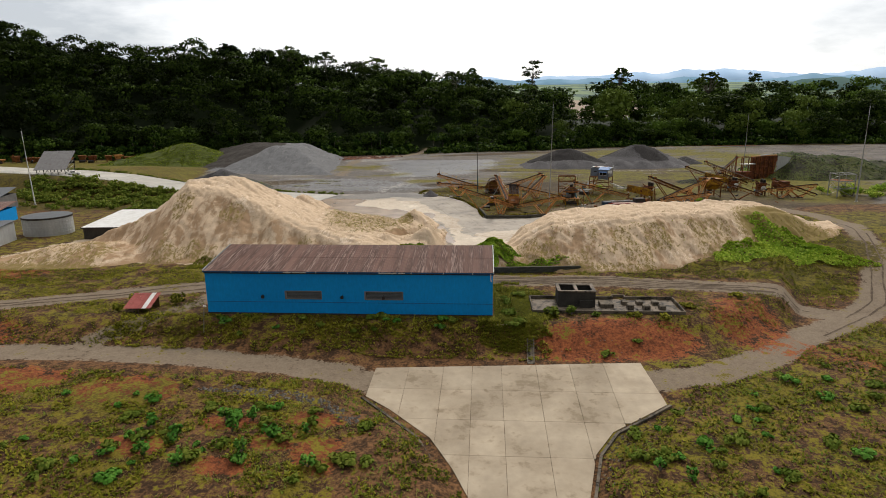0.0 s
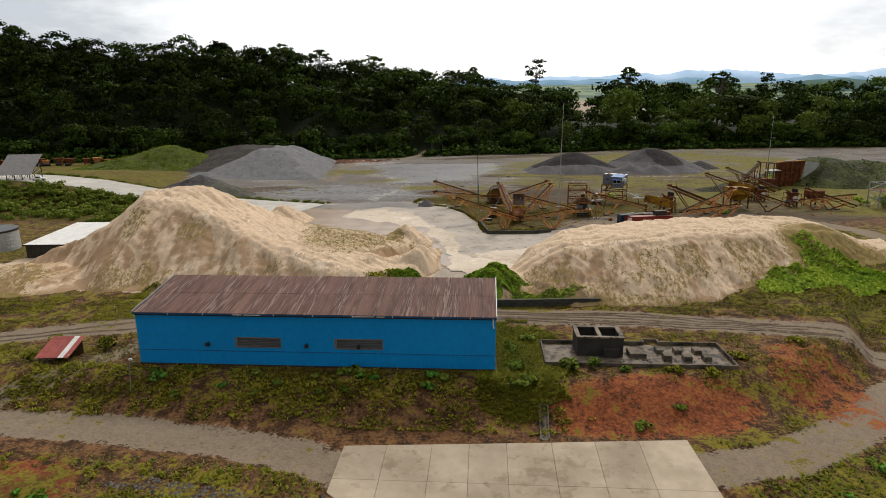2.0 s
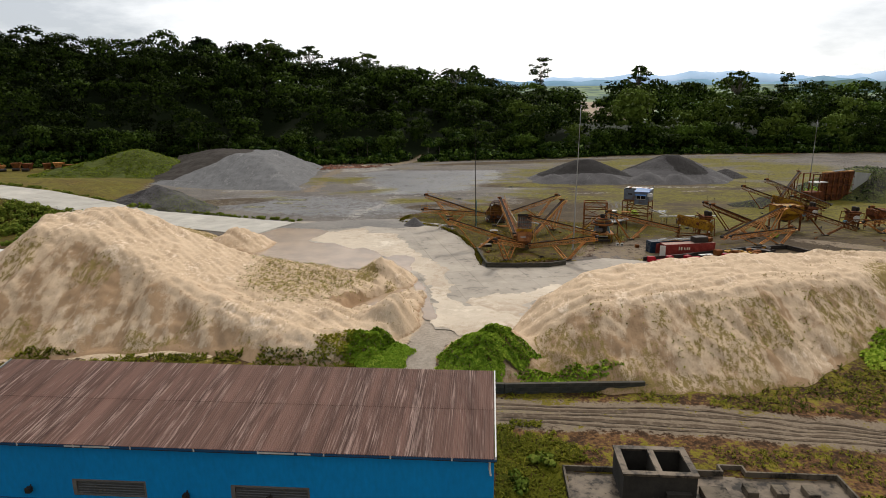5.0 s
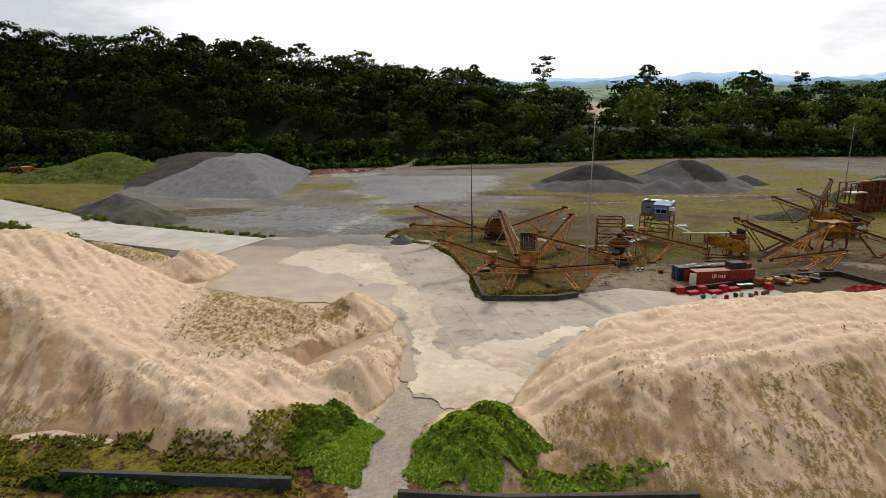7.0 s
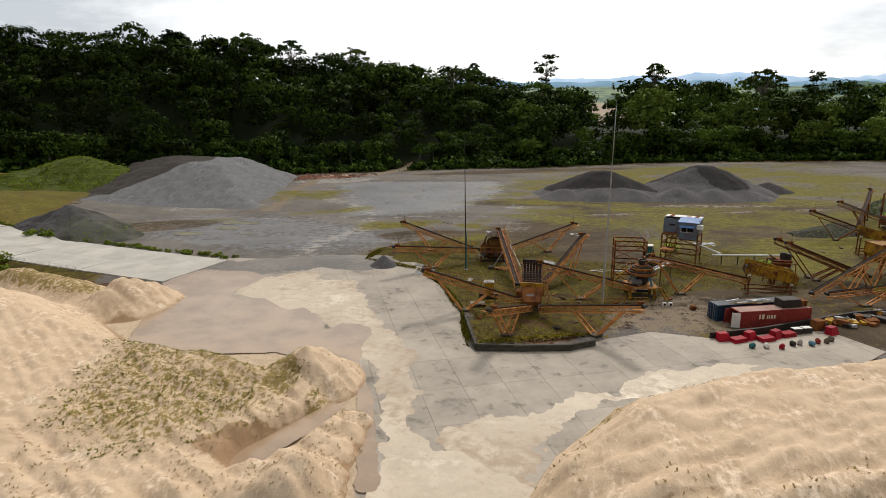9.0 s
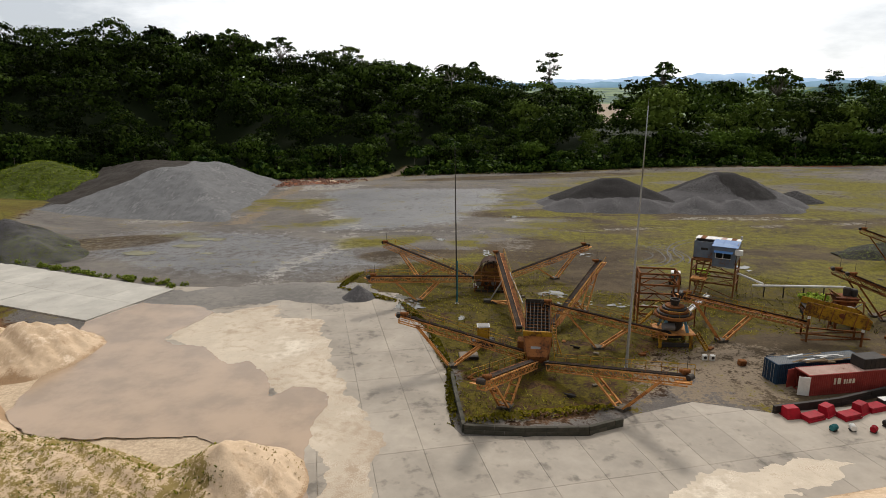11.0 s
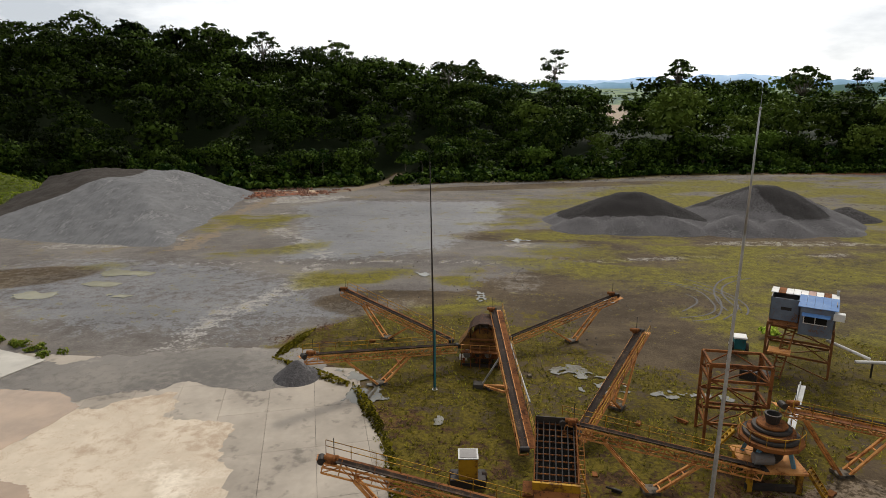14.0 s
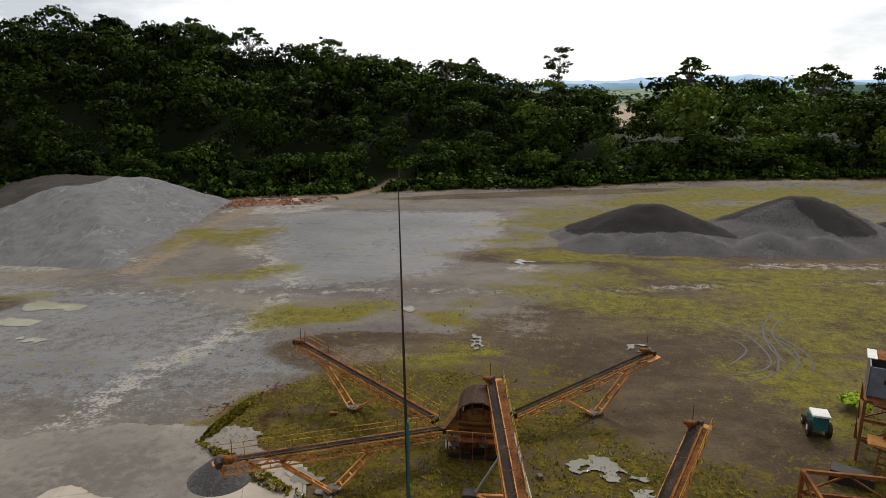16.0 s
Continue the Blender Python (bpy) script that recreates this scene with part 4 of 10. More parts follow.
def pile_one(x, y):
    ramp = np.interp(x, [-110, -92, -80, -72, -64, -56, -48, -40, -30, -20, -8], [13.2, 13.2, 13.2, 13.3, 13.0, 10.6, 7.6, 5.0, 3.3, 2.2, 1.0])
    brow = np.interp(x, [-95, -80, -62, -50, -40, -28, -15], [154, 157, 157, 152, 147, 141.5, 139]) + 3.0 * (fbm(x * 0.12, 0 * x, 71, 3) - 0.5)
    back_ = np.interp(x, [-90, -62, -50, -44, -37, -29, -18, -10], [171, 173, 171, 171, 171, 172, 169, 162])
    front = np.maximum(brow - y, 0)
    behind = np.maximum(y - back_, 0)
    z = ramp - 0.66 * (np.sqrt(front * front + 2.0) - 1.41) - (0.58 + 0.2 * sstep(-50, -36, x)) * (np.sqrt(behind * behind + 2.0) - 1.41) - (0.46 + 0.4 * sstep(152, 163, y)) * np.maximum(-70 - 5 * sstep(152, 163, y) - x, 0)
    z = z + np.maximum(hump(x, y, -66, 170, 1.3, 9, 8), 0) + np.maximum(hump(x, y, -76, 163, 0.9, 7, 6), 0)
    h = z - land(x, y)
    h = soft_max([h, hump(x, y, -92, 140, 3.6, 19, 11, 12), hump(x, y, -76, 202, 5.0, 22, 7.5, -8, 0.1), cone(x, y, -14.6, 171.4, 4.8, 6.8, 3), cone(x, y, -8.6, 147.0, 5.2, 7.4, 4), cone(x, y, -54.5, 198.5, 4.8, 8.2, 5), cone(x, y, -19, 146, 2.6, 5.0, 6), np.full(x.shape, -1.2)], 0.35)
    on_face = sstep(1.0, 5.0, front)
    up = sstep(0.0, 1.2, h)
    w = 0.44 * x + 0.9 * y
    h = h + up * on_face * (1.9 * gullies(x, y, -60, 182, 10.0, 5) + 1.3 * gullies(x, y, -60, 196, 30.0, 6) + 0.5 * (fbm(x * 0.8, y * 0.25, 36, 3) - 0.5))
    h = h + up * (1 - on_face) * (0.55 * rows_of(w, x, y, 3.4, 8) + 0.28 * rows_of(w + 0.3 * x, x, y, 1.7, 18) + 0.5 * (fbm(x * 0.9, y * 0.9, 37, 4) - 0.5))
    h = h + up * ((fbm(x * 0.22, y * 0.22, 31, 4) - 0.5) * 0.9 + (fbm(x * 1.1, y * 1.1, 33, 3) - 0.5) * 0.55)
    h = h - (h + 0.15) * 0.97 * sstep(0.0, 0.4, blob(x, y, -13.4, 158, 9.5, 3.0, 62)) * (h > -0.15)
    h = h - 3.0 * (1 - sstep(2.0, 6.5, off_line(x, y, GATE_TRACK)))
    return np.minimum(h, 1.3 * np.maximum(y - 129.4, -1.2) + np.where(x < -34, 60, 0))


def pile_two(x, y):
    brow = np.interp(x, [10, 21, 30, 38, 50, 65, 80, 95], [142, 142.5, 143.5, 145.5, 149.5, 155.5, 162, 168]) + 2.2 * (fbm(x * 0.13, 0 * x, 73, 3) - 0.5)
    back_ = np.interp(x, [10, 16, 22, 30, 38, 50, 62, 80, 95], [146, 150, 154, 158.5, 161, 164, 167, 172, 175])
    top = np.interp(x, [2, 9, 14, 21, 30, 45, 60, 72, 82, 94], [-4.0, -0.6, 3.8, 6.5, 6.9, 7.5, 7.3, 6.8, 5.6, 0.6])
    front, behind = np.maximum(brow - y, 0), np.maximum(y - back_, 0)
    z = top + 0.045 * np.clip(y - brow, 0, 12) - 0.62 * (np.sqrt(front * front + 1.6) - 1.26) - 0.62 * (np.sqrt(behind * behind + 2.0) - 1.41)
    h = soft_max([z - land(x, y), cone(x, y, 7.5, 136.5, 3.6, 7.5, 7), hump(x, y, 85, 165, 3.4, 12, 9, 20), np.full(x.shape, -1.2)], 0.35)
    u, v = (x - 14) * 0.93 + (y - 140) * 0.36, -(x - 46) * 0.36 + (y - 158) * 0.93
    on_face = sstep(0.6, 4.0, front)
    up = sstep(0.0, 1.2, h)
    h = h + up * on_face * (2.0 * (fbm(u * 0.30, v * 0.06, 41, 3) - 0.5) + 0.9 * (fbm(u * 0.9 + v * 0.35, v * 0.2, 42, 3) - 0.5))
    h = h + up * (1 - on_face) * (0.58 * rows_of(v + 0.1 * u, x, y, 3.6, 44) + 0.25 * rows_of(v - 0.1 * u, x, y, 1.6, 48) + 0.45 * (fbm(x * 0.9, y * 0.9, 57, 4) - 0.5))
    return h + up * ((fbm(x * 0.22, y * 0.22, 51, 4) - 0.5) * 1.2 + (fbm(x * 1.1, y * 1.1, 53, 3) - 0.5) * 0.4)


def face_of_one(x, y):
    return sstep(0, 5, np.interp(x, [-95, -80, -62, -50, -40, -28, -15], [157, 158, 157, 152, 147, 141.5, 139]) - y)


def face_of_two(x, y):
    return sstep(0, 4, np.interp(x, [10, 21, 30, 38, 50, 65, 80, 95], [142, 142.5, 143.5, 145.5, 149.5, 155.5, 162, 168]) - y)


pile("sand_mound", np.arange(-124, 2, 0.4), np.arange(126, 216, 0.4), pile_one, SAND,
     # streaks, patches and the foot are darker; furrow bottoms carry painted shade
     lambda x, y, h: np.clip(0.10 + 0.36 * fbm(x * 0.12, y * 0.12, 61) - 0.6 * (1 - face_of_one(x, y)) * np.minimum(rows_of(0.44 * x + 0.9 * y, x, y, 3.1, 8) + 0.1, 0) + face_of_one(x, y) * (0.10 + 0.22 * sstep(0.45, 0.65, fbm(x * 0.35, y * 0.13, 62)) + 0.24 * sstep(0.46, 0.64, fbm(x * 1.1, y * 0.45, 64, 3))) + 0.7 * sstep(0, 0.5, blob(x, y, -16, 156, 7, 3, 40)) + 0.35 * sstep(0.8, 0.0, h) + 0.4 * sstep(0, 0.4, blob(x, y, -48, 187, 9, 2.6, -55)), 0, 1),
     lambda x, y, h: np.clip(np.maximum.reduce([0.54 * sstep(-0.3, 0.6, inside(x, y, [(-42, 178), (-18, 176), (-13, 160), (-26, 148), (-36, 152)]) / 8), 0.66 * sstep(0, 0.5, blob(x, y, -27, 174, 14, 3.2, -8)), 0.7 * sstep(0, 0.5, blob(x, y, -17, 168, 3, 6, 15)), 0.5 * sstep(0, 0.5, blob(x, y, -11.5, 163.5, 2.0, 5.5, 10)), 0.66 * sstep(0, 0.4, blob(x, y, -72, 202, 18, 5, -8)), 0.54 * face_of_one(x, y) * sstep(0.46, 0.6, fbm(x * 0.14, y * 0.16, 63, 3)), 0.5 * sstep(0, 0.5, blob(x, y, -97, 139, 18, 12)), 0.75 * sstep(133.5, 130, y)]) + 0.08, 0, 1),
     "large pale sand pile with gullied slopes and sparse weeds", "sand pile", "sand piles")
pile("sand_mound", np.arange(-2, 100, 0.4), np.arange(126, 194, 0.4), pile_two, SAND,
     # darker streaked face and foot, with furrow shade put into the colour
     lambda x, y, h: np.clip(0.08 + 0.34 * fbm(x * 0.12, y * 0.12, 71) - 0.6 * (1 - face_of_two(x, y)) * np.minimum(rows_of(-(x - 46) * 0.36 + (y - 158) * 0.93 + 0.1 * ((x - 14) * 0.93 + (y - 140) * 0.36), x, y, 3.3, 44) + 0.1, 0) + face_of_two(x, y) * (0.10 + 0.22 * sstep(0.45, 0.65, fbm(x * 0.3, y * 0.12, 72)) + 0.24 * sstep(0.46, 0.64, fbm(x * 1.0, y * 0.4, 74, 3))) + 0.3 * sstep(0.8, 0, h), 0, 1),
     lambda x, y, h: np.clip(np.maximum.reduce([0.95 * sstep(-0.1, 0.4, blob(x, y, 80, 152, 17, 17, 30)), 0.55 * sstep(0, 0.5, blob(x, y, 22, 163, 9, 1.4, 34)), 0.54 * face_of_two(x, y) * sstep(0.44, 0.58, fbm(x * 0.2, y * 0.1, 75, 3)), 0.6 * sstep(133.5, 131, y + 0.0 * x) * sstep(14, 24, x)]) + 0.05, 0, 1),
     "long flat-topped pale sand pile, grassy at one end", "sand pile", "sand piles")


HEIGHTS = {}


def simple_heap(name, cx, cy, humps, mat, label, category, group, rough=0.5, darkening=None, growth=None, cell=0.9, reach=34):
    def height(x, y):
        h = soft_max([hump(x, y, *q) for q in humps] + [np.full(x.shape, -1.0)], 0.4)
        return h + sstep(-0.2, 1.5, h) * ((fbm(x * 0.3, y * 0.3, int(abs(cx)), 4) - 0.5) * 2 * rough)
    HEIGHTS[(cx, cy)] = height
    return pile(name, np.arange(cx - reach, cx + reach, cell), np.arange(cy - reach, cy + reach, cell), height, mat, darkening or (lambda x, y, h: 0.25 + 0 * x), growth or (lambda x, y, h: 0 * x), label, category, group)


def heap_planes(x, y):
    wob = 3.0 * (fbm(x * 0.07, y * 0.07, 81, 3) - 0.5)
    right = 0.52 * (-79.5 - x - 0.16 * (y - 350)) + wob
    front = 0.32 * (y - 301 + 0.1 * (x + 100)) + 0.7 * wob
    left = 0.36 * ((x + 144) * 0.86 + (y - 320) * 0.5) + wob
    rear = 0.5 * (392 - y)
    return right, front, left, rear


def grey_heap(x, y):
    right, front, left, rear = heap_planes(x, y)
    h = -soft_max([-right, -front, -left, -rear, np.full(x.shape, -11.0) - 0.8 * (fbm(x * 0.1, y * 0.1, 83, 2) - 0.5)], 0.28)
    h = soft_max([h, np.full(x.shape, -1.2)], 0.9)
    streaks = fbm((x - 0.2 * y) * 0.45, (y + 0.2 * x) * 0.05, 85, 3) - 0.5
    return h + sstep(-0.2, 1.5, h) * (streaks * 0.9 + (fbm(x * 0.4, y * 0.4, 84, 3) - 0.5) * 0.7)


# dark tone on the left flank, along the crest and in patches on top
def grey_heap_dark(x, y, h):
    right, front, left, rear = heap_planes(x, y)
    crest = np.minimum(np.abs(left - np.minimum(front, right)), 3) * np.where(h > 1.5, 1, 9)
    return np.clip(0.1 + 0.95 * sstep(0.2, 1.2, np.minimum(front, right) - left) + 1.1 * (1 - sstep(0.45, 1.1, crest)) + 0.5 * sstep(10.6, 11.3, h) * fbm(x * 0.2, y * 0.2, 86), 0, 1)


pile("gravel_mound", np.arange(-160, -66, 0.7), np.arange(284, 396, 0.7), grey_heap, GREY_GRAVEL, grey_heap_dark, lambda x, y, h: 0.25 * sstep(10.8, 11.4, h), "broad grey crushed-stone heap with a cut slope", "gravel heap", "gravel heaps")
simple_heap("gravel_mound", 48, 335, [(49, 338, 9.0, 24, 17, -10, 0.1), (34, 327, 3.8, 8.5, 7.5), (46, 325, 4.2, 8.5, 6.5), (58, 325, 3.8, 9, 6.5)], DARK_GRAVEL, "dark crushed-stone heap with grey foot", "gravel heap", "dark heaps", 0.5, lambda x, y, h: 0.06 + 0.95 * sstep(-1.0, 1.0, y - 327 + 1.5 * (h - 3.5) + 5 * (fbm(x * 0.2, y * 0.2, 17, 3) - 0.5)) * sstep(1.0, 2.5, h))
simple_heap("gravel_mound", 88, 341, [(88, 343, 10.4, 26, 20, 0, 0.1), (74, 326, 4.6, 10, 8), (86, 325, 3.8, 8.5, 6.5), (99, 328, 3.2, 9, 7)], DARK_GRAVEL, "tall dark crushed-stone heap with grey foot", "gravel heap", "dark heaps", 0.5, lambda x, y, h: np.clip(0.5 * sstep(3, 5, h) + 0.75 * sstep(3.5, 1.0, np.abs(x - 89 - 0.5 * (343 - y) + 6 * (fbm(x * 0.15, y * 0.15, 18, 3) - 0.5)) - 4.5) * sstep(1.5, 4, h) + 0.5 * sstep(340, 346, y), 0, 1))
simple_heap("gravel_mound", 115, 349, [(115, 349, 3.4, 9, 8)], DARK_GRAVEL, "small dark earth heap with weeds", "gravel heap", "dark heaps", 0.6, lambda x, y, h: 0.6 + 0 * x, None, 0.6, 12)
simple_heap("gravel_mound", -104, 259, [(-109, 262, 6.6, 17, 12, -20), (-97, 254, 4.6, 13, 9, -20)], DARK_GRAVEL, "dark gravel heap overgrown with shrubs", "gravel heap", "dark heaps", 0.8, lambda x, y, h: 0.35 + 0.4 * fbm(x * 0.2, y * 0.2, 15), lambda x, y, h: 0.30 * sstep(-112, -98, x) + 0.25 * fbm(x * 0.15, y * 0.15, 16), 0.6, 26)
simple_heap("gravel_mound", -15.1, 227.6, [(-15.1, 227.6, 2.3, 2.9, 2.9)], DARK_GRAVEL, "small dark gravel heap under a conveyor", "gravel heap", "dark heaps", 0.15, None, None, 0.25, 4)
simple_heap("grass_mound", -169, 352, [(-171, 356, 10.4, 32, 26, 10, 0.08), (-187, 344, 5.8, 26, 20, 20), (-150, 346, 4.6, 24, 19)], GRASSY, "bright green overgrown earth mound", "mound", "", 1.1, lambda x, y, h: 0.55 * fbm(x * 0.1, y * 0.1, 5), lambda x, y, h: 0.5 + 0 * x, 0.9, 46)

# ---- paving ----
kerb_line_w = [(1.3, 40), (1.2, 60.7), (-0.6, 65.3), (-3.4, 71.0), (-8.8, 76.6), (-12.2, 80.0)]
kerb_line_e = [(15.8, 40), (17.0, 61.0), (18.9, 68.4), (21.7, 72.9), (26.3, 76.4), (30.2, 79.6)]
XCUTS = [-12.5, -6.5, -1.2, 3.2, 7.6, 12.9, 18.0, 23.2, 30.5]
YCUTS = [5, 14, 23, 32, 41, 50, 60.5, 68.0, 75.4, 82.8, 92.5]


def clip_poly(poly, keep, at, axis):
    """The part of a polygon on one side of an upright line."""
    out = []
    for a, b in zip(poly, poly[1:] + poly[:1]):
        ia, ib = (a[axis] - at) * keep >= 0, (b[axis] - at) * keep >= 0
        if ia:
            out.append(a)
        if ia != ib:
            t = (at - a[axis]) / (b[axis] - a[axis])
            out.append((a[0] + t * (b[0] - a[0]), a[1] + t * (b[1] - a[1])))
    return out


def lay_slabs(parent, outline, xcuts, ycuts, mat, top, thick, gap, rnd, skew=0.0, out=None):
    for i in range(len(xcuts) - 1):
        for j in range(len(ycuts) - 1):
            y0, y1 = ycuts[j] + gap, ycuts[j + 1] - gap
            x0, x1 = xcuts[i] + gap, xcuts[i + 1] - gap
            pl_ = list(outline)
            for keep, at, axis in ((1, x0, 0), (-1, x1, 0), (1, y0, 1), (-1, y1, 1)):
                if pl_:
                    pl_ = clip_poly(pl_, keep, at, axis)
            if len(pl_) < 3:
                continue
            area = abs(sum(a[0] * b[1] - a[1] * b[0] for a, b in zip(pl_, pl_[1:] + pl_[:1]))) / 2
            if area < 0.6:
                continue
            lift = rnd.uniform(-0.004, 0.004)
            n = len(pl_)
            cx, cy = sum(p[0] for p in pl_) / n, sum(p[1] for p in pl_) / n
            vs = [(x - cx, y - cy, float(top(y)) - thick) for x, y in pl_] + [(x - cx, y - cy, float(top(y)) + lift) for x, y in pl_]
            sh = Shape().add(vs, [tuple(range(n - 1, -1, -1)), tuple(range(n, 2 * n))] + [(k, (k + 1) % n, n + (k + 1) % n, n + k) for k in range(n)])
            ob = part("slab", sh, mat, parent)
            ob.location = (cx, cy, 0)


rnd = random.Random(4)
apron = thing("pavement", 0, 0, 0, 0, "pale jointed concrete apron and entry road", "pavement", kind="structure")
lay_slabs(apron, APRON, XCUTS, YCUTS, CONCRETE, apron_z, 0.22, 0.02, rnd)
for line in (kerb_line_w, kerb_line_e):
    for (ax, ay), (bx, by) in zip(line[:-1], line[1:]):
        steps_n = max(1, int(math.hypot(bx - ax, by - ay) / 2.2))
        for k in range(steps_n):
            a = (ax + (bx - ax) * k / steps_n, ay + (by - ay) * k / steps_n)
            b = (ax + (bx - ax) * (k + 0.97) / steps_n, ay + (by - ay) * (k + 0.97) / steps_n)
            s = Shape().beam((a[0], a[1], float(apron_z(a[1])) + 0.08), (b[0], b[1], float(apron_z(b[1])) + 0.08), 0.35, 0.42)
            part("kerb", s, OLD_CONCRETE, apron)
# open drain running up the red bank
drain = Shape()
for k in range(6):
    y0 = 90.8 + k * 0.95
    zz = float(land(12.3, y0)) + 0.10
    drain.beam((11.7 + k * 0.05, y0, zz), (11.75 + k * 0.05, y0 + 0.95, float(land(12.3, y0 + 0.95)) + 0.1), 0.18, 0.3)
    drain.beam((12.7 + k * 0.05, y0, zz), (12.75 + k * 0.05, y0 + 0.95, float(land(12.3, y0 + 0.95)) + 0.1), 0.18, 0.3)
    drain.beam((12.2 + k * 0.05, y0, zz - 0.08), (12.25 + k * 0.05, y0 + 0.95, float(land(12.3, y0 + 0.95)) + 0.02), 0.9, 0.1)
solid("drain_channel", drain, OLD_CONCRETE, "short concrete drain channel in a red bank", "drain", kind="structure")

YARD_EDGE = [(-2.2, 146), (-4.2, 158), (-8, 170), (-20, 189), (-44, 206), (-56, 214), (-56, 232), (-40, 231.5), (-26.8, 231.2), (-16, 231), (-7.9, 230.5), (-5.6, 222), (-1.2, 212), (2.0, 203), (3.1, 194.6), (4.2, 184.4), (5.6, 182.2), (18.7, 183.2), (24.1, 188.0), (31.6, 191.6), (39.5, 189.6), (58, 194), (62, 186), (52, 178), (38, 166), (27, 161), (18, 155), (13, 149), (9, 145)]
paving = thing("pavement", 0, 0, 0, 0, "stained grey concrete yard slabs with sand washed over", "pavement", kind="structure")
ca, sa = math.cos(radians(17)), math.sin(radians(17))


def turned(p, back_=False):
    return (p[0] * ca - p[1] * sa, p[0] * sa + p[1] * ca) if not back_ else (p[0] * ca + p[1] * sa, -p[0] * sa + p[1] * ca)


paving.matrix_basis = pose(0, 0, 0, 0, 0, 17)
lay_slabs(paving, [turned(p, True) for p in YARD_EDGE], [v * 5.2 - 3 for v in range(-4, 26)], [120 + v * 8.5 for v in range(18)], YARD_CONCRETE, lambda y: 0.10, 0.3, 0.016, rnd)

pale_road = thing("road", 0, 0, 0, 0, "pale concrete haul road with low rails", "road", kind="structure")
for k, ((ax, ay), (bx, by)) in enumerate(zip(WHITE_ROAD[:-1], WHITE_ROAD[1:])):
    L_ = math.hypot(bx - ax, by - ay)
    nn = int(L_ / 6)
    ux, uy = (bx - ax) / L_, (by - ay) / L_
    for q in range(nn):
        for side in (-1, 1):
            c0 = (ax + ux * (q + 0.5) * L_ / nn - uy * side * 4.6, ay + uy * (q + 0.5) * L_ / nn + ux * side * 4.6)
            half = L_ / nn / 2
            rise = (float(haul_z(c0[0] + ux * half)) - float(haul_z(c0[0] - ux * half))) / 2
            s = Shape().block((0, 0, 0), (ux * (half - 0.02), uy * (half - 0.02), rise), (-uy * 4.57, ux * 4.57, 0), (0, 0, 0.12))
            part("slab", s, ROAD_CONCRETE, pale_road).location = (c0[0], c0[1], float(haul_z(c0[0])) + 0.10 + 0.006 * (k % 2))

# washed-out sand lying over the yard concrete
WASH = heap_mat("washed_sand", (0.58, 0.49, 0.375), (0.45, 0.37, 0.275), (0.72, 0.635, 0.51), (0.34, 0.255, 0.175), rough=0.6, relief=0.02, big=0.12, fine=0.6)


def film_of(name, outline, z, mat, label, category, cell=1.0, seed=3, ragged=2.5, holes=0.0, attrs=True, tufts=0.0):
    """A thin layer with a ragged outline."""
    xs = [p[0] for p in outline]
    ys = [p[1] for p in outline]
    x, y, fc = sheet(np.arange(min(xs) - 2, max(xs) + 2, cell), np.arange(min(ys) - 2, max(ys) + 2, cell))
    d = inside(x, y, outline) + (fbm(x * 0.18, y * 0.18, seed, 4) - 0.5) * 2 * ragged + (fbm(x * 0.9, y * 0.9, seed + 3, 3) - 0.5) * ragged - holes * sstep(0.5, 0.62, fbm(x * 0.11, y * 0.11, seed + 7, 3)) * 12
    d = d - tufts * sstep(0.46, 0.6, fbm(x * 1.1, y * 1.1, seed + 11, 2))
    nx_ = len(np.unique(x))
    sy_, sx_ = np.gradient(d.reshape(-1, nx_), cell)
    sq = np.maximum(sx_ ** 2 + sy_ ** 2, 0.05).ravel()
    pull = np.where(d < 0, -d, 0)
    x = x + np.clip(pull * sx_.ravel() / sq, -cell, cell)
    y = y + np.clip(pull * sy_.ravel() / sq, -cell, cell)
    fc = fc[(d[fc] > 0).sum(1) >= 2]
    used = np.unique(fc)
    remap = np.full(len(x), -1)
    remap[used] = np.arange(len(used))
    zz = z + 0.008 * sstep(0, 3, d[used])
    me = quads_mesh(name, np.stack([x[used], y[used], zz], -1), remap[fc], mat, True)
    if attrs:
        give(me, "darkening", 0.25 + 0.5 * fbm(x[used] * 0.07, y[used] * 0.07, seed + 2))
        give(me, "growth", 0 * x[used])
    return solid(name, me, mat, label, category, kind="structure")


film_of("sand_wash", [(-40, 206), (-38, 217), (-33, 221), (-27.5, 223.8), (-24.3, 216.6), (-18, 215.5), (-14.2, 205.2), (-11.6, 197), (-8.2, 190), (-4.5, 185.5), (-1.5, 180), (-2.5, 172), (0, 164), (3.3, 152), (-0.6, 151), (-4.3, 160.3), (-7.4, 175), (-18, 190), (-30, 199)], 0.108, WASH, "thin pale sand washed over concrete", "sand", 0.4, 3, 1.7, 0.08)
film_of("sand_wash", [(9, 146), (12, 158), (20, 168), (32, 174), (44, 180), (40, 181), (28, 177), (14, 167), (3, 160), (4, 148)], 0.108, WASH, "thin pale sand washed over concrete", "sand", 0.5, 13, 2.2, 0.1)
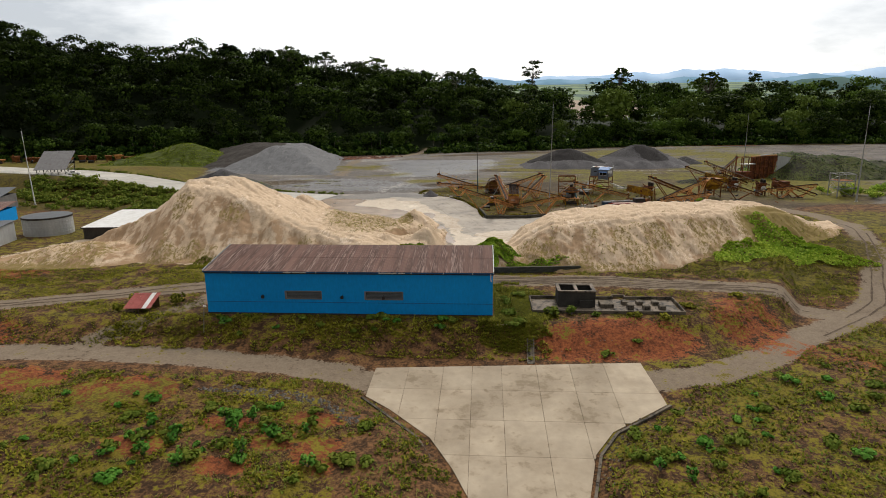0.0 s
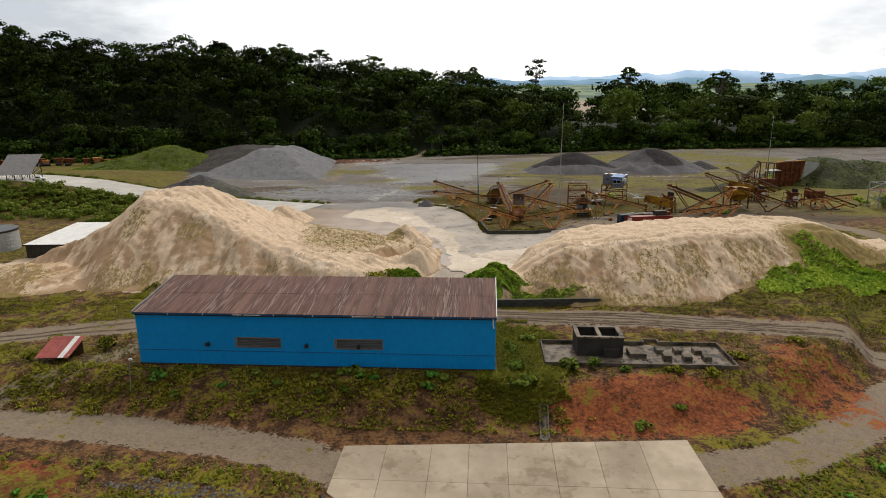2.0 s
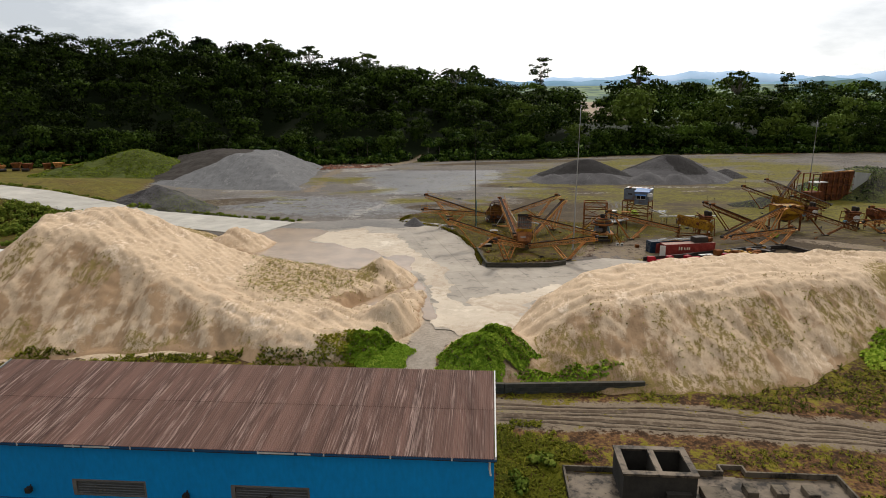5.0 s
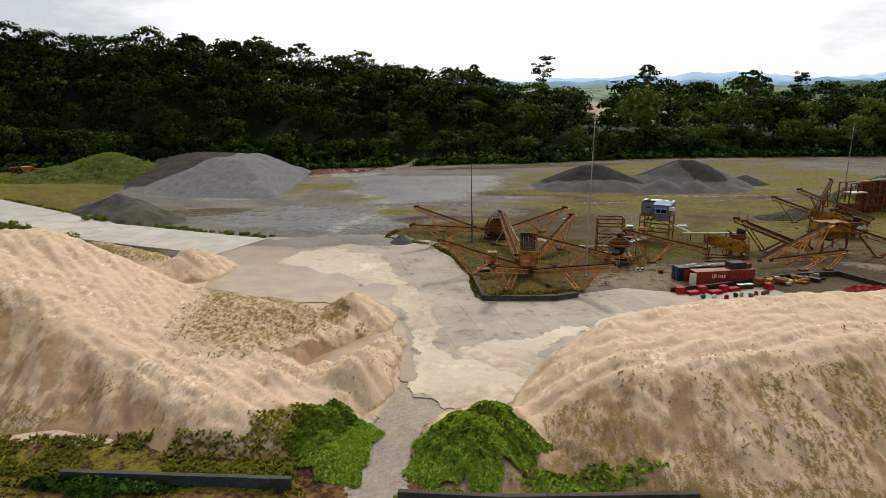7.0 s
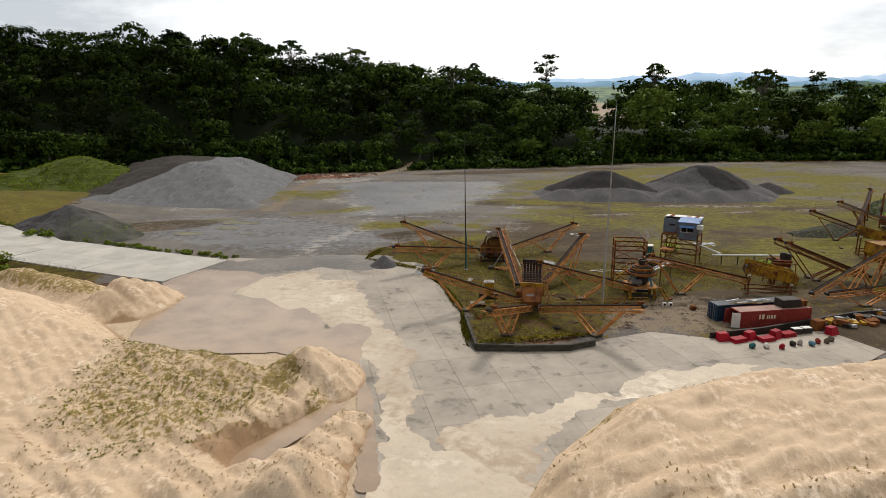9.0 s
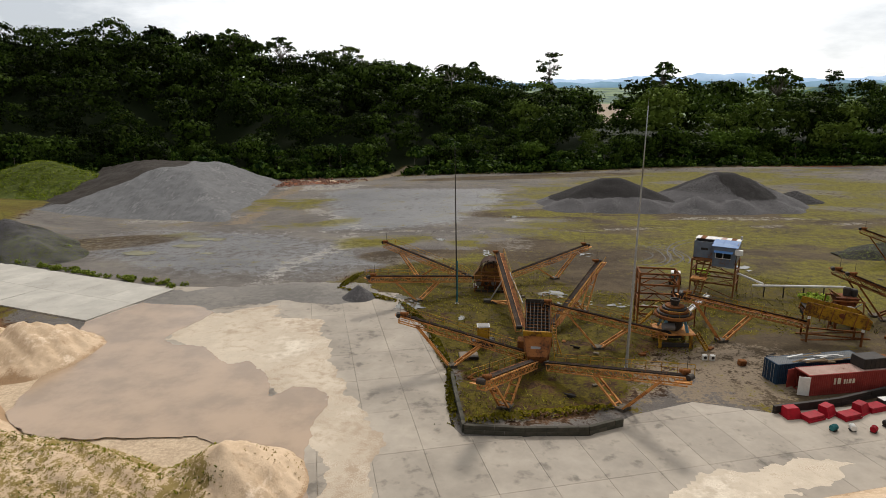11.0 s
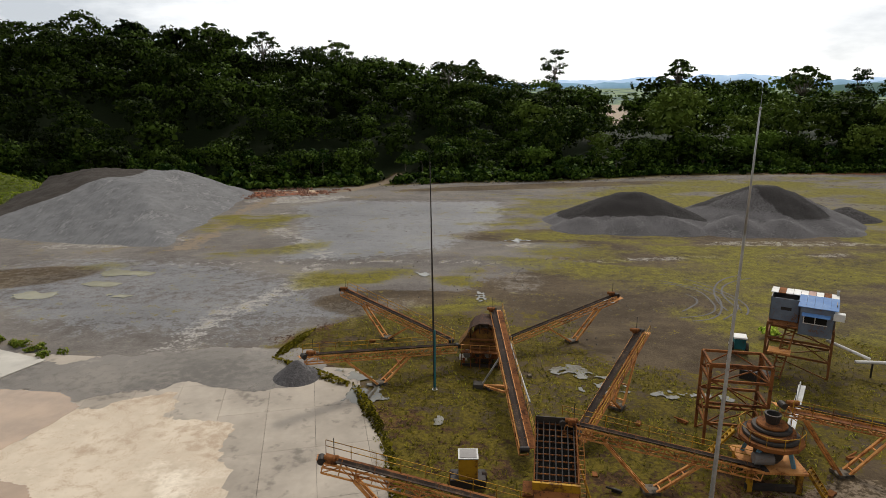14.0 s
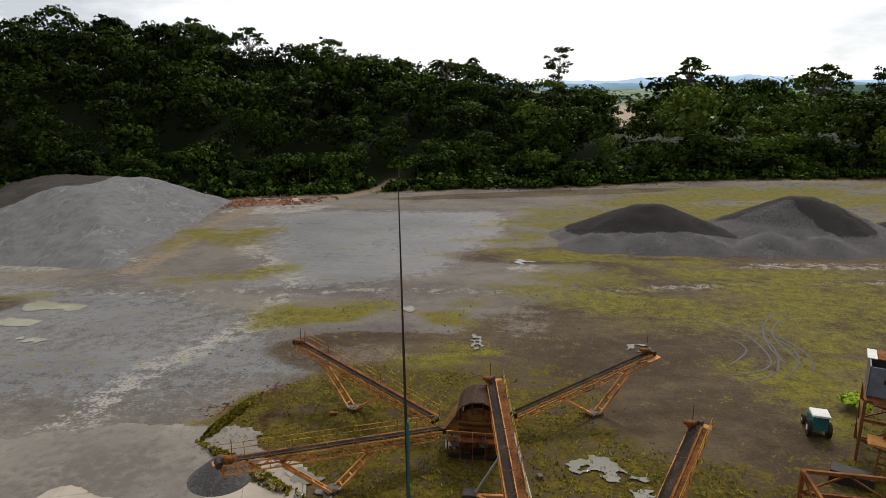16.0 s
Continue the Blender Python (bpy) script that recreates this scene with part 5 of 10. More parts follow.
film_of("muddy_pool", [(-45, 182), (-37, 178), (-22, 180), (-12, 176), (-8.5, 170), (-6.2, 161), (-4.2, 150), (-2.2, 150), (-4.3, 161), (-7.6, 172), (-9.1, 177), (-10.6, 182.5), (-10.4, 185.8), (-10.2, 189.8), (-12.7, 192), (-15.8, 192.6), (-17.3, 190), (-18, 192), (-20.6, 196.3), (-24, 199), (-25.8, 197.8), (-28.1, 199.7), (-31.8, 203.3), (-36.7, 204.1), (-39, 206.4), (-37.9, 211.1), (-36.9, 218), (-42, 221), (-52, 222), (-56, 212), (-50, 198)], 0.118, MUD_WATER, "shallow muddy water over concrete", "water", 0.4, 17, 0.7, 0.03, False)
film_of("sand_wash", [(-3.2, 148.5), (2, 143.5), (10, 145), (12, 151), (7, 156), (1, 157), (-2.5, 155)], 0.113, WASH, "thin pale sand washed over concrete", "sand", 0.4, 33, 1.5, 0.08)
SILT = heap_mat("wet_grey_silt", (0.205, 0.18, 0.15), (0.15, 0.134, 0.115), (0.30, 0.265, 0.22), (0.10, 0.088, 0.074), rough=0.5, relief=0.02, big=0.14, fine=0.8)
film_of("silt_film", [(-54, 221), (-40, 219), (-33, 221), (-27.5, 223.5), (-20, 222.5), (-14, 225), (-11, 230), (-16, 236), (-30, 237), (-44, 232), (-54, 226)], 0.114, SILT, "wet grey silt smeared over the yard edge", "mud", 0.4, 27, 1.8, 0.06)
film_of("muddy_pool", [(-18.5, 149.5), (-15, 152), (-11.5, 158.5), (-8, 164), (-10.3, 166), (-13.8, 160.5), (-17, 155)], 0.3, MUD_WATER, "brown pool in a sand gully", "water", 0.4, 23, 0.3, 0, False)
for k, (cx, cy, rx, ry) in enumerate([(-73, 257.3, 4.5, 2.6), (-66.5, 273, 7.5, 3.6), (-58.2, 258.3, 3.4, 1.6), (-65.5, 265, 5, 2.4), (21, 232, 4.2, 1.6), (23, 227.5, 4.5, 1.4), (33, 226, 5, 1.6), (4, 231, 2.2, 1.4), (22.4, 287, 3.2, 1.4), (7, 262, 1.4, 5), (-7, 276, 6, 2.4), (44, 271, 3.2, 1.6), (56, 292, 4.6, 1.4), (3, 218, 1.6, 1.2), (-9.5, 228.5, 4, 2.0), (-6, 223.5, 2.6, 2.2), (16, 310, 4.0, 2.2), (60, 253, 3.4, 2.2), (53, 247, 2.4, 2.2), (30, 262, 2.0, 1.2), (94, 332, 6, 1.2)]):
    ring = [(cx + rx * math.cos(a / 7 * math.pi), cy + ry * math.sin(a / 7 * math.pi)) for a in range(14)]
    film_of("puddle", ring, 0.075 if k < 4 else 0.12, SILT_WATER if k < 4 else PUDDLE, "shallow silty puddle on gravel" if k < 4 else "shallow rain puddle reflecting the sky", "puddle", 0.2, 40 + k, 1.0 if k < 4 else 1.4, 0.12 if k < 4 else 0.4, False, 0.6 if k < 4 else 1.8)


# tyre marks curving over the gravel
def tyre_mark(cx, cy, r, a0, a1, w=0.32):
    s = Shape()
    n = 40
    pts = []
    for k in range(n + 1):
        a = radians(a0 + (a1 - a0) * k / n)
        wob = r + 0.35 * math.sin(a * 5 + r)
        for q in (wob - w / 2, wob + w / 2):
            px_, py_ = cx + q * math.cos(a), cy + q * math.sin(a)
            pts.append((px_, py_, float(land(px_, py_)) + 0.035))
    s.add(pts, [(2 * k, 2 * k + 1, 2 * k + 3, 2 * k + 2) for k in range(n)])
    return solid("tyre_mark", s, TYRE_MUD, "dark curved tyre mark in wet gravel", "tyre mark", kind="structure")


TYRE_MUD = surface("pressed_wet_mud", (0.03, 0.025, 0.02), (0.045, 0.037, 0.03), (0.08, 0.068, 0.055), 0.6, big=0.8, fine=3.0, world_space=True, spec=0.2)
for r0, a0, a1 in ((11.2, -75, 62), (12.6, -70, 66), (14.6, -48, 40), (8.2, -60, 20), (16.0, -30, 52)):
    tyre_mark(36.5, 264.5, r0, a0, a1)
tyre_mark(70, 262, 20, 120, 190)
tyre_mark(70, 262, 21.8, 120, 190)


def rut(line, off, w, a0, a1, seed):
    """A pressed wheel rut along part of a track, from share a0 to a1 of its length."""
    pts = [Vector((p[0], p[1], 0)) for p in line]
    seg = [(b - a).length for a, b in zip(pts[:-1], pts[1:])]
    total = sum(seg)
    out = []
    n = max(8, int(total * (a1 - a0) / 1.5))
    for k in range(n + 1):
        s_, i = total * (a0 + (a1 - a0) * k / n), 0
        while i < len(seg) - 1 and s_ > seg[i]:
            s_ -= seg[i]
            i += 1
        p = pts[i].lerp(pts[i + 1], min(1.0, s_ / seg[i]))
        u = (pts[i + 1] - pts[i]).normalized()
        o_ = off + 0.5 * (float(fbm(np.array(k * 0.15), np.array(0.0), seed, 2)) - 0.5) * 2
        hw = w * (0.35 + 0.5 * float(fbm(np.array(k * 0.4), np.array(3.0), seed, 2)))
        for q in (o_ - hw, o_ + hw):
            x_, y_ = p.x - u.y * q, p.y + u.x * q
            out.append((x_, y_, float(land(x_, y_)) + 0.045))
    s = Shape().add(out, [(2 * k, 2 * k + 1, 2 * k + 3, 2 * k + 2) for k in range(n)])
    return solid("tyre_mark", s, RUT_MUD, "dark muddy wheel rut along a dirt track", "tyre mark", kind="structure")


RUT_MUD = surface("muddy_wheel_rut", (0.075, 0.052, 0.034), (0.11, 0.08, 0.054), (0.16, 0.122, 0.086), 0.8, big=0.5, fine=2.0, wear_at=0.56, relief=0.02, world_space=True, spec=0.06)
for k, (off, w, a0, a1) in enumerate(((-1.3, 0.5, 0.05, 0.97), (0.7, 0.45, 0.1, 0.98), (-2.2, 0.3, 0.5, 0.95), (1.7, 0.3, 0.45, 0.9), (-0.3, 0.25, 0.55, 0.92))):
    rut(BACK_TRACK, off, w, a0, a1, 200 + k)
for k, (off, w, a0, a1) in enumerate(((-1.2, 0.3, 0.56, 0.8), (0.9, 0.3, 0.6, 0.86))):
    rut(LOOP_ROAD, off, w, a0, a1, 220 + k)

# ---- the blue store building ----
HX0, HX1, HY0, HY1, HB, HE, HR = -44.0, 6.4, 102.5, 114.4, -2.1, 5.95, 7.6


def pierced_wall(xs, zs, holes, thick):
    """One upright wall slab with openings: cells (i, k) of the grid xs, zs left out."""
    s = Shape()
    n, m = len(xs), len(zs)
    vs = [(x, y, z) for y in (0, thick) for z in zs for x in xs]
    at = lambda i, k, back: back * n * m + k * n + i
    fs = []
    for i in range(n - 1):
        for k in range(m - 1):
            if (i, k) in holes:
                continue
            fs += [(at(i, k, 0), at(i + 1, k, 0), at(i + 1, k + 1, 0), at(i, k + 1, 0)), (at(i, k + 1, 1), at(i + 1, k + 1, 1), at(i + 1, k, 1), at(i, k, 1))]
            for di, dk, p, q in ((-1, 0, (i, k + 1), (i, k)), (1, 0, (i + 1, k), (i + 1, k + 1)), (0, -1, (i, k), (i + 1, k)), (0, 1, (i + 1, k + 1), (i, k + 1))):
                o = (i + di, k + dk)
                if o in holes or not (0 <= o[0] < n - 1 and 0 <= o[1] < m - 1):
                    fs.append((at(*q, 0), at(*p, 0), at(*p, 1), at(*q, 1)))
    return s.add(vs, fs)


def store_building():
    t = thing("store_building", HX0, HY0, HB, 0, "long blue store building with a weathered brown sheet roof", "building")
    L, D, E_, R = HX1 - HX0, HY1 - HY0, HE - HB, HR - HB
    # front wall round two window openings
    wins = [(14.2, 20.6, 3.0, 4.35), (28.3, 34.9, 3.0, 4.35)]
    w = pierced_wall([0] + [v for q in wins for v in q[:2]] + [L], [0.0, wins[0][2], wins[0][3], E_], {(1, 1), (3, 1)}, 0.25)
    part("wall", w, BLUE_WALL, t)
    for nm, x0, x1 in (("wall", 0, 0.25), ("wall", L - 0.25, L)):
        s = Shape()
        s.add([(x0, 0.25, 0), (x1, 0.25, 0), (x1, D - 0.25, 0), (x0, D - 0.25, 0), (x0, 0.25, E_), (x1, 0.25, E_), (x1, D - 0.25, R), (x0, D - 0.25, R)], [(3, 2, 1, 0), (4, 5, 6, 7), (0, 1, 5, 4), (1, 2, 6, 5), (2, 3, 7, 6), (3, 0, 4, 7)])
        part(nm, s, BLUE_WALL, t)
    part("wall", Shape().box(0, L, D - 0.25, D, 0, R), BLUE_WALL, t)
    # this dark strip holds both grime and the painted shadow band of the wall
    part("plinth", Shape().box(-0.06, L + 0.06, -0.06, 0, -0.5, 0.35), BLACK_STAIN, t, "dark plinth for the grime and shadow at the wall foot")
    part("ledge", Shape().box(-0.03, L + 0.03, -0.035, 0, 2.32, 2.40), BLUE_TRIM, t)
    for a, b, z0, z1 in wins:
        wd = part("window", Shape().box(a, b, 0.16, 0.2, z0, z1), DARK_HOLE, t, "louvred window with a weathered grey frame")
        fr = Shape()
        fr.box(a - 0.08, b + 0.08, -0.05, 0.12, z0 - 0.1, z0 + 0.06).box(a - 0.08, b + 0.08, -0.05, 0.12, z1 - 0.06, z1 + 0.1)
        fr.box(a - 0.1, a + 0.25, -0.05, 0.12, z0 + 0.06, z1 - 0.06).box(b - 0.06, b + 0.08, -0.05, 0.12, z0 + 0.06, z1 - 0.06)
        part("window_frame", fr, GREY_SHEET, wd)
        for k in range(5):
            z = z0 + 0.14 + k * 0.25
            part("louvre", Shape().block(((a + b) / 2 + 0.1, 0.07, z), ((b - a) / 2 - 0.2, 0, 0), (0, 0.05, 0.05), (0, -0.02, 0.09)), DARK_SHEET, wd)
    for x in (10.2, 24.3, 31.6):
        v = part("wall_lamp", Shape().box(x - 0.22, x + 0.22, -0.5, -0.1, 3.15, 3.6).tube((x, -0.12, 3.4), (x, 0.02, 3.75), 0.06), DARK_STEEL, t, "small dark floodlight on a bracket")
        part("bracket", Shape().beam((x, 0, 3.1), (x, -0.35, 3.1), 0.08), RUST, v)
    # gutter with straps
    part("gutter", Shape().box(-0.15, L + 0.2, -0.42, -0.12, E_ - 0.28, E_ - 0.04), BLUE_TRIM, t, "blue box gutter")
    part("fascia", Shape().box(-0.1, L + 0.1, -0.10, -0.012, E_ - 0.55, E_ - 0.3), DARK_STEEL, t)
    for x in (5, 10, 15, 20, 25.5, 31, 36.5, 42, 47):
        part("gutter_strap", Shape().box(x - 0.06, x + 0.06, -0.45, -0.42, E_ - 0.3, E_), WHITE_PAINT, t)
    for a, b in ((14.2, 15.6), (15.8, 18.2), (30.9, 34.0), (34.3, 35.4)):
        part("gutter_patch", Shape().box(a, b, -0.435, -0.42, E_ - 0.26, E_ - 0.12), WHITE_PAINT, t, "pale bare strip of gutter")
    part("downpipe", Shape().tube((L - 0.35, -0.3, E_ - 0.3), (L - 0.35, -0.12, E_ - 1.2), 0.09).tube((L - 0.35, -0.12, E_ - 1.2), (L - 0.25, -0.12, E_ - 1.7), 0.09), WHITE_PAINT, t)
    part("edge_flashing", Shape().beam((L + 0.13, -0.45, E_ + 0.05), (L + 0.13, D + 0.2, R + 0.12), 0.12, 0.3), WHITE_PAINT, t)
    part("edge_flashing", Shape().beam((-0.13, -0.45, E_ + 0.05), (-0.13, D + 0.2, R + 0.12), 0.12, 0.3), GREY_STEEL, t)
    # corrugated sheets, one beside the other
    sheets, ribs = 50, 5
    wd_ = L / sheets
    slope = (R - E_) / D
    for row, (y0, y1) in enumerate(((-0.5, 6.1), (5.9, D + 0.3))):
        s = Shape()
        vs, fs = [], []
        prof = []
        for k in range(ribs * 4 + 1):
            u = k / (ribs * 4)
            prof.append((u * (wd_ + 0.02), 0.07 if k % 4 in (1, 2) else 0.0))
        for y in (y0, y1):
            for dz in (0.0, -0.03):
                vs += [(x, y, E_ + 0.06 + slope * max(y, -0.5) + z + dz + row * 0.035) for x, z in prof]
        n = len(prof)
        fs += [(k, k + 1, 2 * n + k + 1, 2 * n + k) for k in range(n - 1)]
        fs += [(n + k + 1, n + k, 3 * n + k, 3 * n + k + 1) for k in range(n - 1)]
        fs += [(k + 1, k, n + k, n + k + 1) for k in range(n - 1)]
        fs += [(2 * n + k, 2 * n + k + 1, 3 * n + k + 1, 3 * n + k) for k in range(n - 1)]
        me = s.add(vs, fs).mesh("roof_sheet", ROOF)
        for i in range(sheets):
            part("roof_sheet", me, ROOF, t).location = (i * wd_, 0, 0)
    part("doorstep", Shape().box(L + 0.1, L + 2.4, -3.5, -1.2, -0.35, -0.02), CONCRETE, t)
    part("doorstep", Shape().box(L + 0.2, L + 2.2, 2.0, 7.5, -0.35, -0.05), CONCRETE, t)


store_building()

# ---- walled concrete pad with a twin-chamber tank ----


def plant_pad():
    x0, x1, y0, y1 = PAD
    t = thing("machine_pad", x0, y0, -2.2, 0, "walled stained concrete pad with machine plinths", "concrete pad")
    W, D = x1 - x0, y1 - y0
    part("floor_slab", Shape().box(0, W, 0, D, -0.3, 0.06), PAD_FLOOR, t, "wet stained concrete floor")
    part("curb_wall", Shape().box(-0.2, W + 0.2, -0.2, 0.0, -0.5, 0.62), OLD_CONCRETE, t)
    part("curb_wall", Shape().box(-0.2, 0.0, 0.0, D, -0.5, 0.66), OLD_CONCRETE, t)
    part("curb_wall", Shape().box(W, W + 0.2, 0.0, D, -0.5, 0.66), OLD_CONCRETE, t)
    part("curb_wall", Shape().box(-0.2, 15.2, D, D + 0.2, -0.5, 0.62), OLD_CONCRETE, t)
    part("curb_wall", Shape().box(17.7, W + 0.2, D, D + 0.2, -0.5, 0.62), OLD_CONCRETE, t)
    s = Shape().box(15.2, 15.4, D, D + 1.1, -0.5, 0.6).box(17.5, 17.7, D, D + 1.1, -0.5, 0.6).box(15.2, 17.7, D + 1.1, D + 1.3, -0.5, 0.6)
    part("curb_wall", s, OLD_CONCRETE, t)
    part("floor_slab", Shape().box(15.4, 17.5, D, D + 1.1, -0.3, 0.05), PAD_FLOOR, t)
    for a, b, c, d, h in ((12.2, 14.6, 3.0, 5.4, 0.75), (16.4, 17.4, 4.6, 6.2, 0.7), (16.8, 17.9, 2.0, 3.5, 0.95), (19.0, 20.1, 4.6, 6.1, 0.7), (19.6, 20.8, 2.2, 3.6, 0.75), (21.8, 22.9, 4.6, 6.2, 0.7), (22.4, 23.5, 2.2, 3.6, 0.75)):
        part("plinth", Shape().bevelled(a, b, c, d, 0.06, h, 0.05), OLD_CONCRETE, t)
    r = random.Random(7)
    for _ in range(46):
        x, y = r.uniform(11, 24), r.uniform(0.4, 3.4)
        q = r.uniform(0.06, 0.2)
        part("rubble_stone", Shape().add([(x + q * r.uniform(-1, 1), y + q * r.uniform(-1, 1), 0.06 + z) for z in (0, 0, 0, 0, q, q * 0.8)], [(0, 1, 4), (1, 2, 4), (2, 3, 5), (3, 0, 5), (0, 4, 5), (2, 4, 5)]), BLACK_STAIN, t)
    # the tank
    k = thing("water_tank", 18.3, 108.6, -2.14, 0, "blackened open concrete tank with two chambers", "tank")
    w, d, h = 6.6, 4.6, 3.0
    for nm, q in (("tank_wall", (0, w, 0, 0.35)), ("tank_wall", (0, w, d - 0.35, d)), ("tank_wall", (0, 0.35, 0.35, d - 0.35)), ("tank_wall", (w - 0.35, w, 0.35, d - 0.35)), ("partition", (w / 2 - 0.18, w / 2 + 0.18, 0.35, d - 0.35))):
        part(nm, Shape().box(*q, 0, h - 0.22), BLACK_STAIN, k)
    rim = Shape()
    rim.box(-0.12, w + 0.12, -0.12, 0.5, h - 0.22, h).box(-0.12, w + 0.12, d - 0.5, d + 0.12, h - 0.22, h)
    for a, b in ((-0.12, 0.5), (w / 2 - 0.28, w / 2 + 0.28), (w - 0.5, w + 0.12)):
        rim.box(a, b, 0.5, d - 0.5, h - 0.22, h)
    part("rim", rim, PAD_FLOOR, k, "pale concrete rim")
    part("tank_floor", Shape().box(0.35, w - 0.35, 0.35, d - 0.35, 0, 0.25), DARK_HOLE, k)
    part("buttress", Shape().box(w * 0.58, w * 0.92, -0.5, 0.0, 0, 1.3), BLACK_STAIN, k)


plant_pad()


def red_shed():
    t = thing("shed", -59.0, 101.5, float(land(-56.5, 103.5)) - 0.1, 4, "small timber shed with a red and white sheet roof", "shed")
    t.scale = (0.82, 0.82, 0.82)
    for x, y, z in ((0.3, 0.4, 1.4), (5.4, 0.4, 1.4), (0.3, 5.0, 2.9), (5.4, 5.0, 2.9), (2.9, 0.4, 1.4), (2.9, 5.0, 2.9)):
        part("post", Shape().box(x - 0.08, x + 0.08, y - 0.08, y + 0.08, -0.4, z), WOOD, t)
    part("wall", Shape().box(0.3, 5.4, 5.05, 5.12, 0, 2.8), WOOD, t)
    part("rail", Shape().beam((0.1, 0.4, 1.45), (5.6, 0.4, 1.45), 0.12), WOOD, t)
    part("rail", Shape().beam((0.1, 5.0, 2.95), (5.6, 5.0, 2.95), 0.12), WOOD, t)
    for i in range(6):
        s = Shape()
        for k in range(4):
            x = i * 0.98 + k * 0.25
            s.block((x + 0.12, 2.65, 2.28 + 0.03 * (k % 2)), (0.125, 0, 0), (0, 2.9, 0.86), (0, 0, 0.015))
        part("roof_sheet", s, WHITE_PAINT if i == 4 else FADED_RED, t, "white roof sheet" if i == 4 else "faded red roof sheet")
    for k in range(5):
        part("board", Shape().beam((5.8 + k * 0.1, 1.0 + k * 0.8, 0.2), (8.3, 0.6 + k * 0.9, 0.25 + 0.1 * (k % 2)), 0.25, 0.06), WOOD, t)


red_shed()


def retaining_wall(name, pts, base, height, label, mat=WALL_BLOCK, length=2.0, course=0.5, thick=0.5):
    t = thing(name, 0, 0, 0, 0, label, "retaining wall", kind="structure")
    r = random.Random(len(pts) + int(abs(pts[0][0])))
    rows_n = max(1, round(height / course))
    for (ax, ay), (bx, by) in zip(pts[:-1], pts[1:]):
        L = math.hypot(bx - ax, by - ay)
        n = max(1, round(L / length))
        ux, uy = (bx - ax) / L, (by - ay) / L
        for row in range(rows_n):
            for k in range(n + (row % 2)):
                a = max(0, (k - 0.5 * (row % 2)) * L / n)
                b = min(L, (k + 1 - 0.5 * (row % 2)) * L / n)
                if b - a < 0.3:
                    continue
                m_ = (a + b) / 2
                j = r.uniform(-0.03, 0.03)
                s = Shape().block((0, 0, 0), (ux * ((b - a) / 2 - 0.015), uy * ((b - a) / 2 - 0.015), 0), (-uy * thick / 2, ux * thick / 2, 0), (0, 0, course / 2 - 0.012))
                part("block", s, mat, t).location = (ax + ux * m_ - uy * j, ay + uy * m_ + ux * j, base + course * (row + 0.5))
    return t


retaining_wall("wall_front_west", [(-34, 129.6), (-11.6, 129.9)], -1.75, 1.5, "dark mossy concrete block retaining wall")
retaining_wall("wall_front_east", [(-1.4, 128.7), (8, 128.6), (25.5, 130.2)], -1.75, 1.5, "dark mossy concrete block retaining wall")
retaining_wall("wall_front_far", [(25.5, 130.2), (36, 133.0)], -1.6, 1.0, "dark mossy concrete block retaining wall")
retaining_wall("wall_plant", [(3.6, 196), (4.3, 191), (5.7, 183.0), (12, 182.9), (18.6, 183.6), (22.4, 185.6)], 0.0, 1.0, "low dark block wall below the crusher", thick=0.4)
# bin for scrap
retaining_wall("wall_bin", [(39.6, 189.6), (48, 192.2), (65.5, 200.4), (75.6, 202.8), (78.5, 196.5), (83, 186.5)], 0.0, 1.0, "low dark wall of a scrap bin", DARK_STEEL, 3.0, 0.5, 0.35)


# ---- shipping containers ----


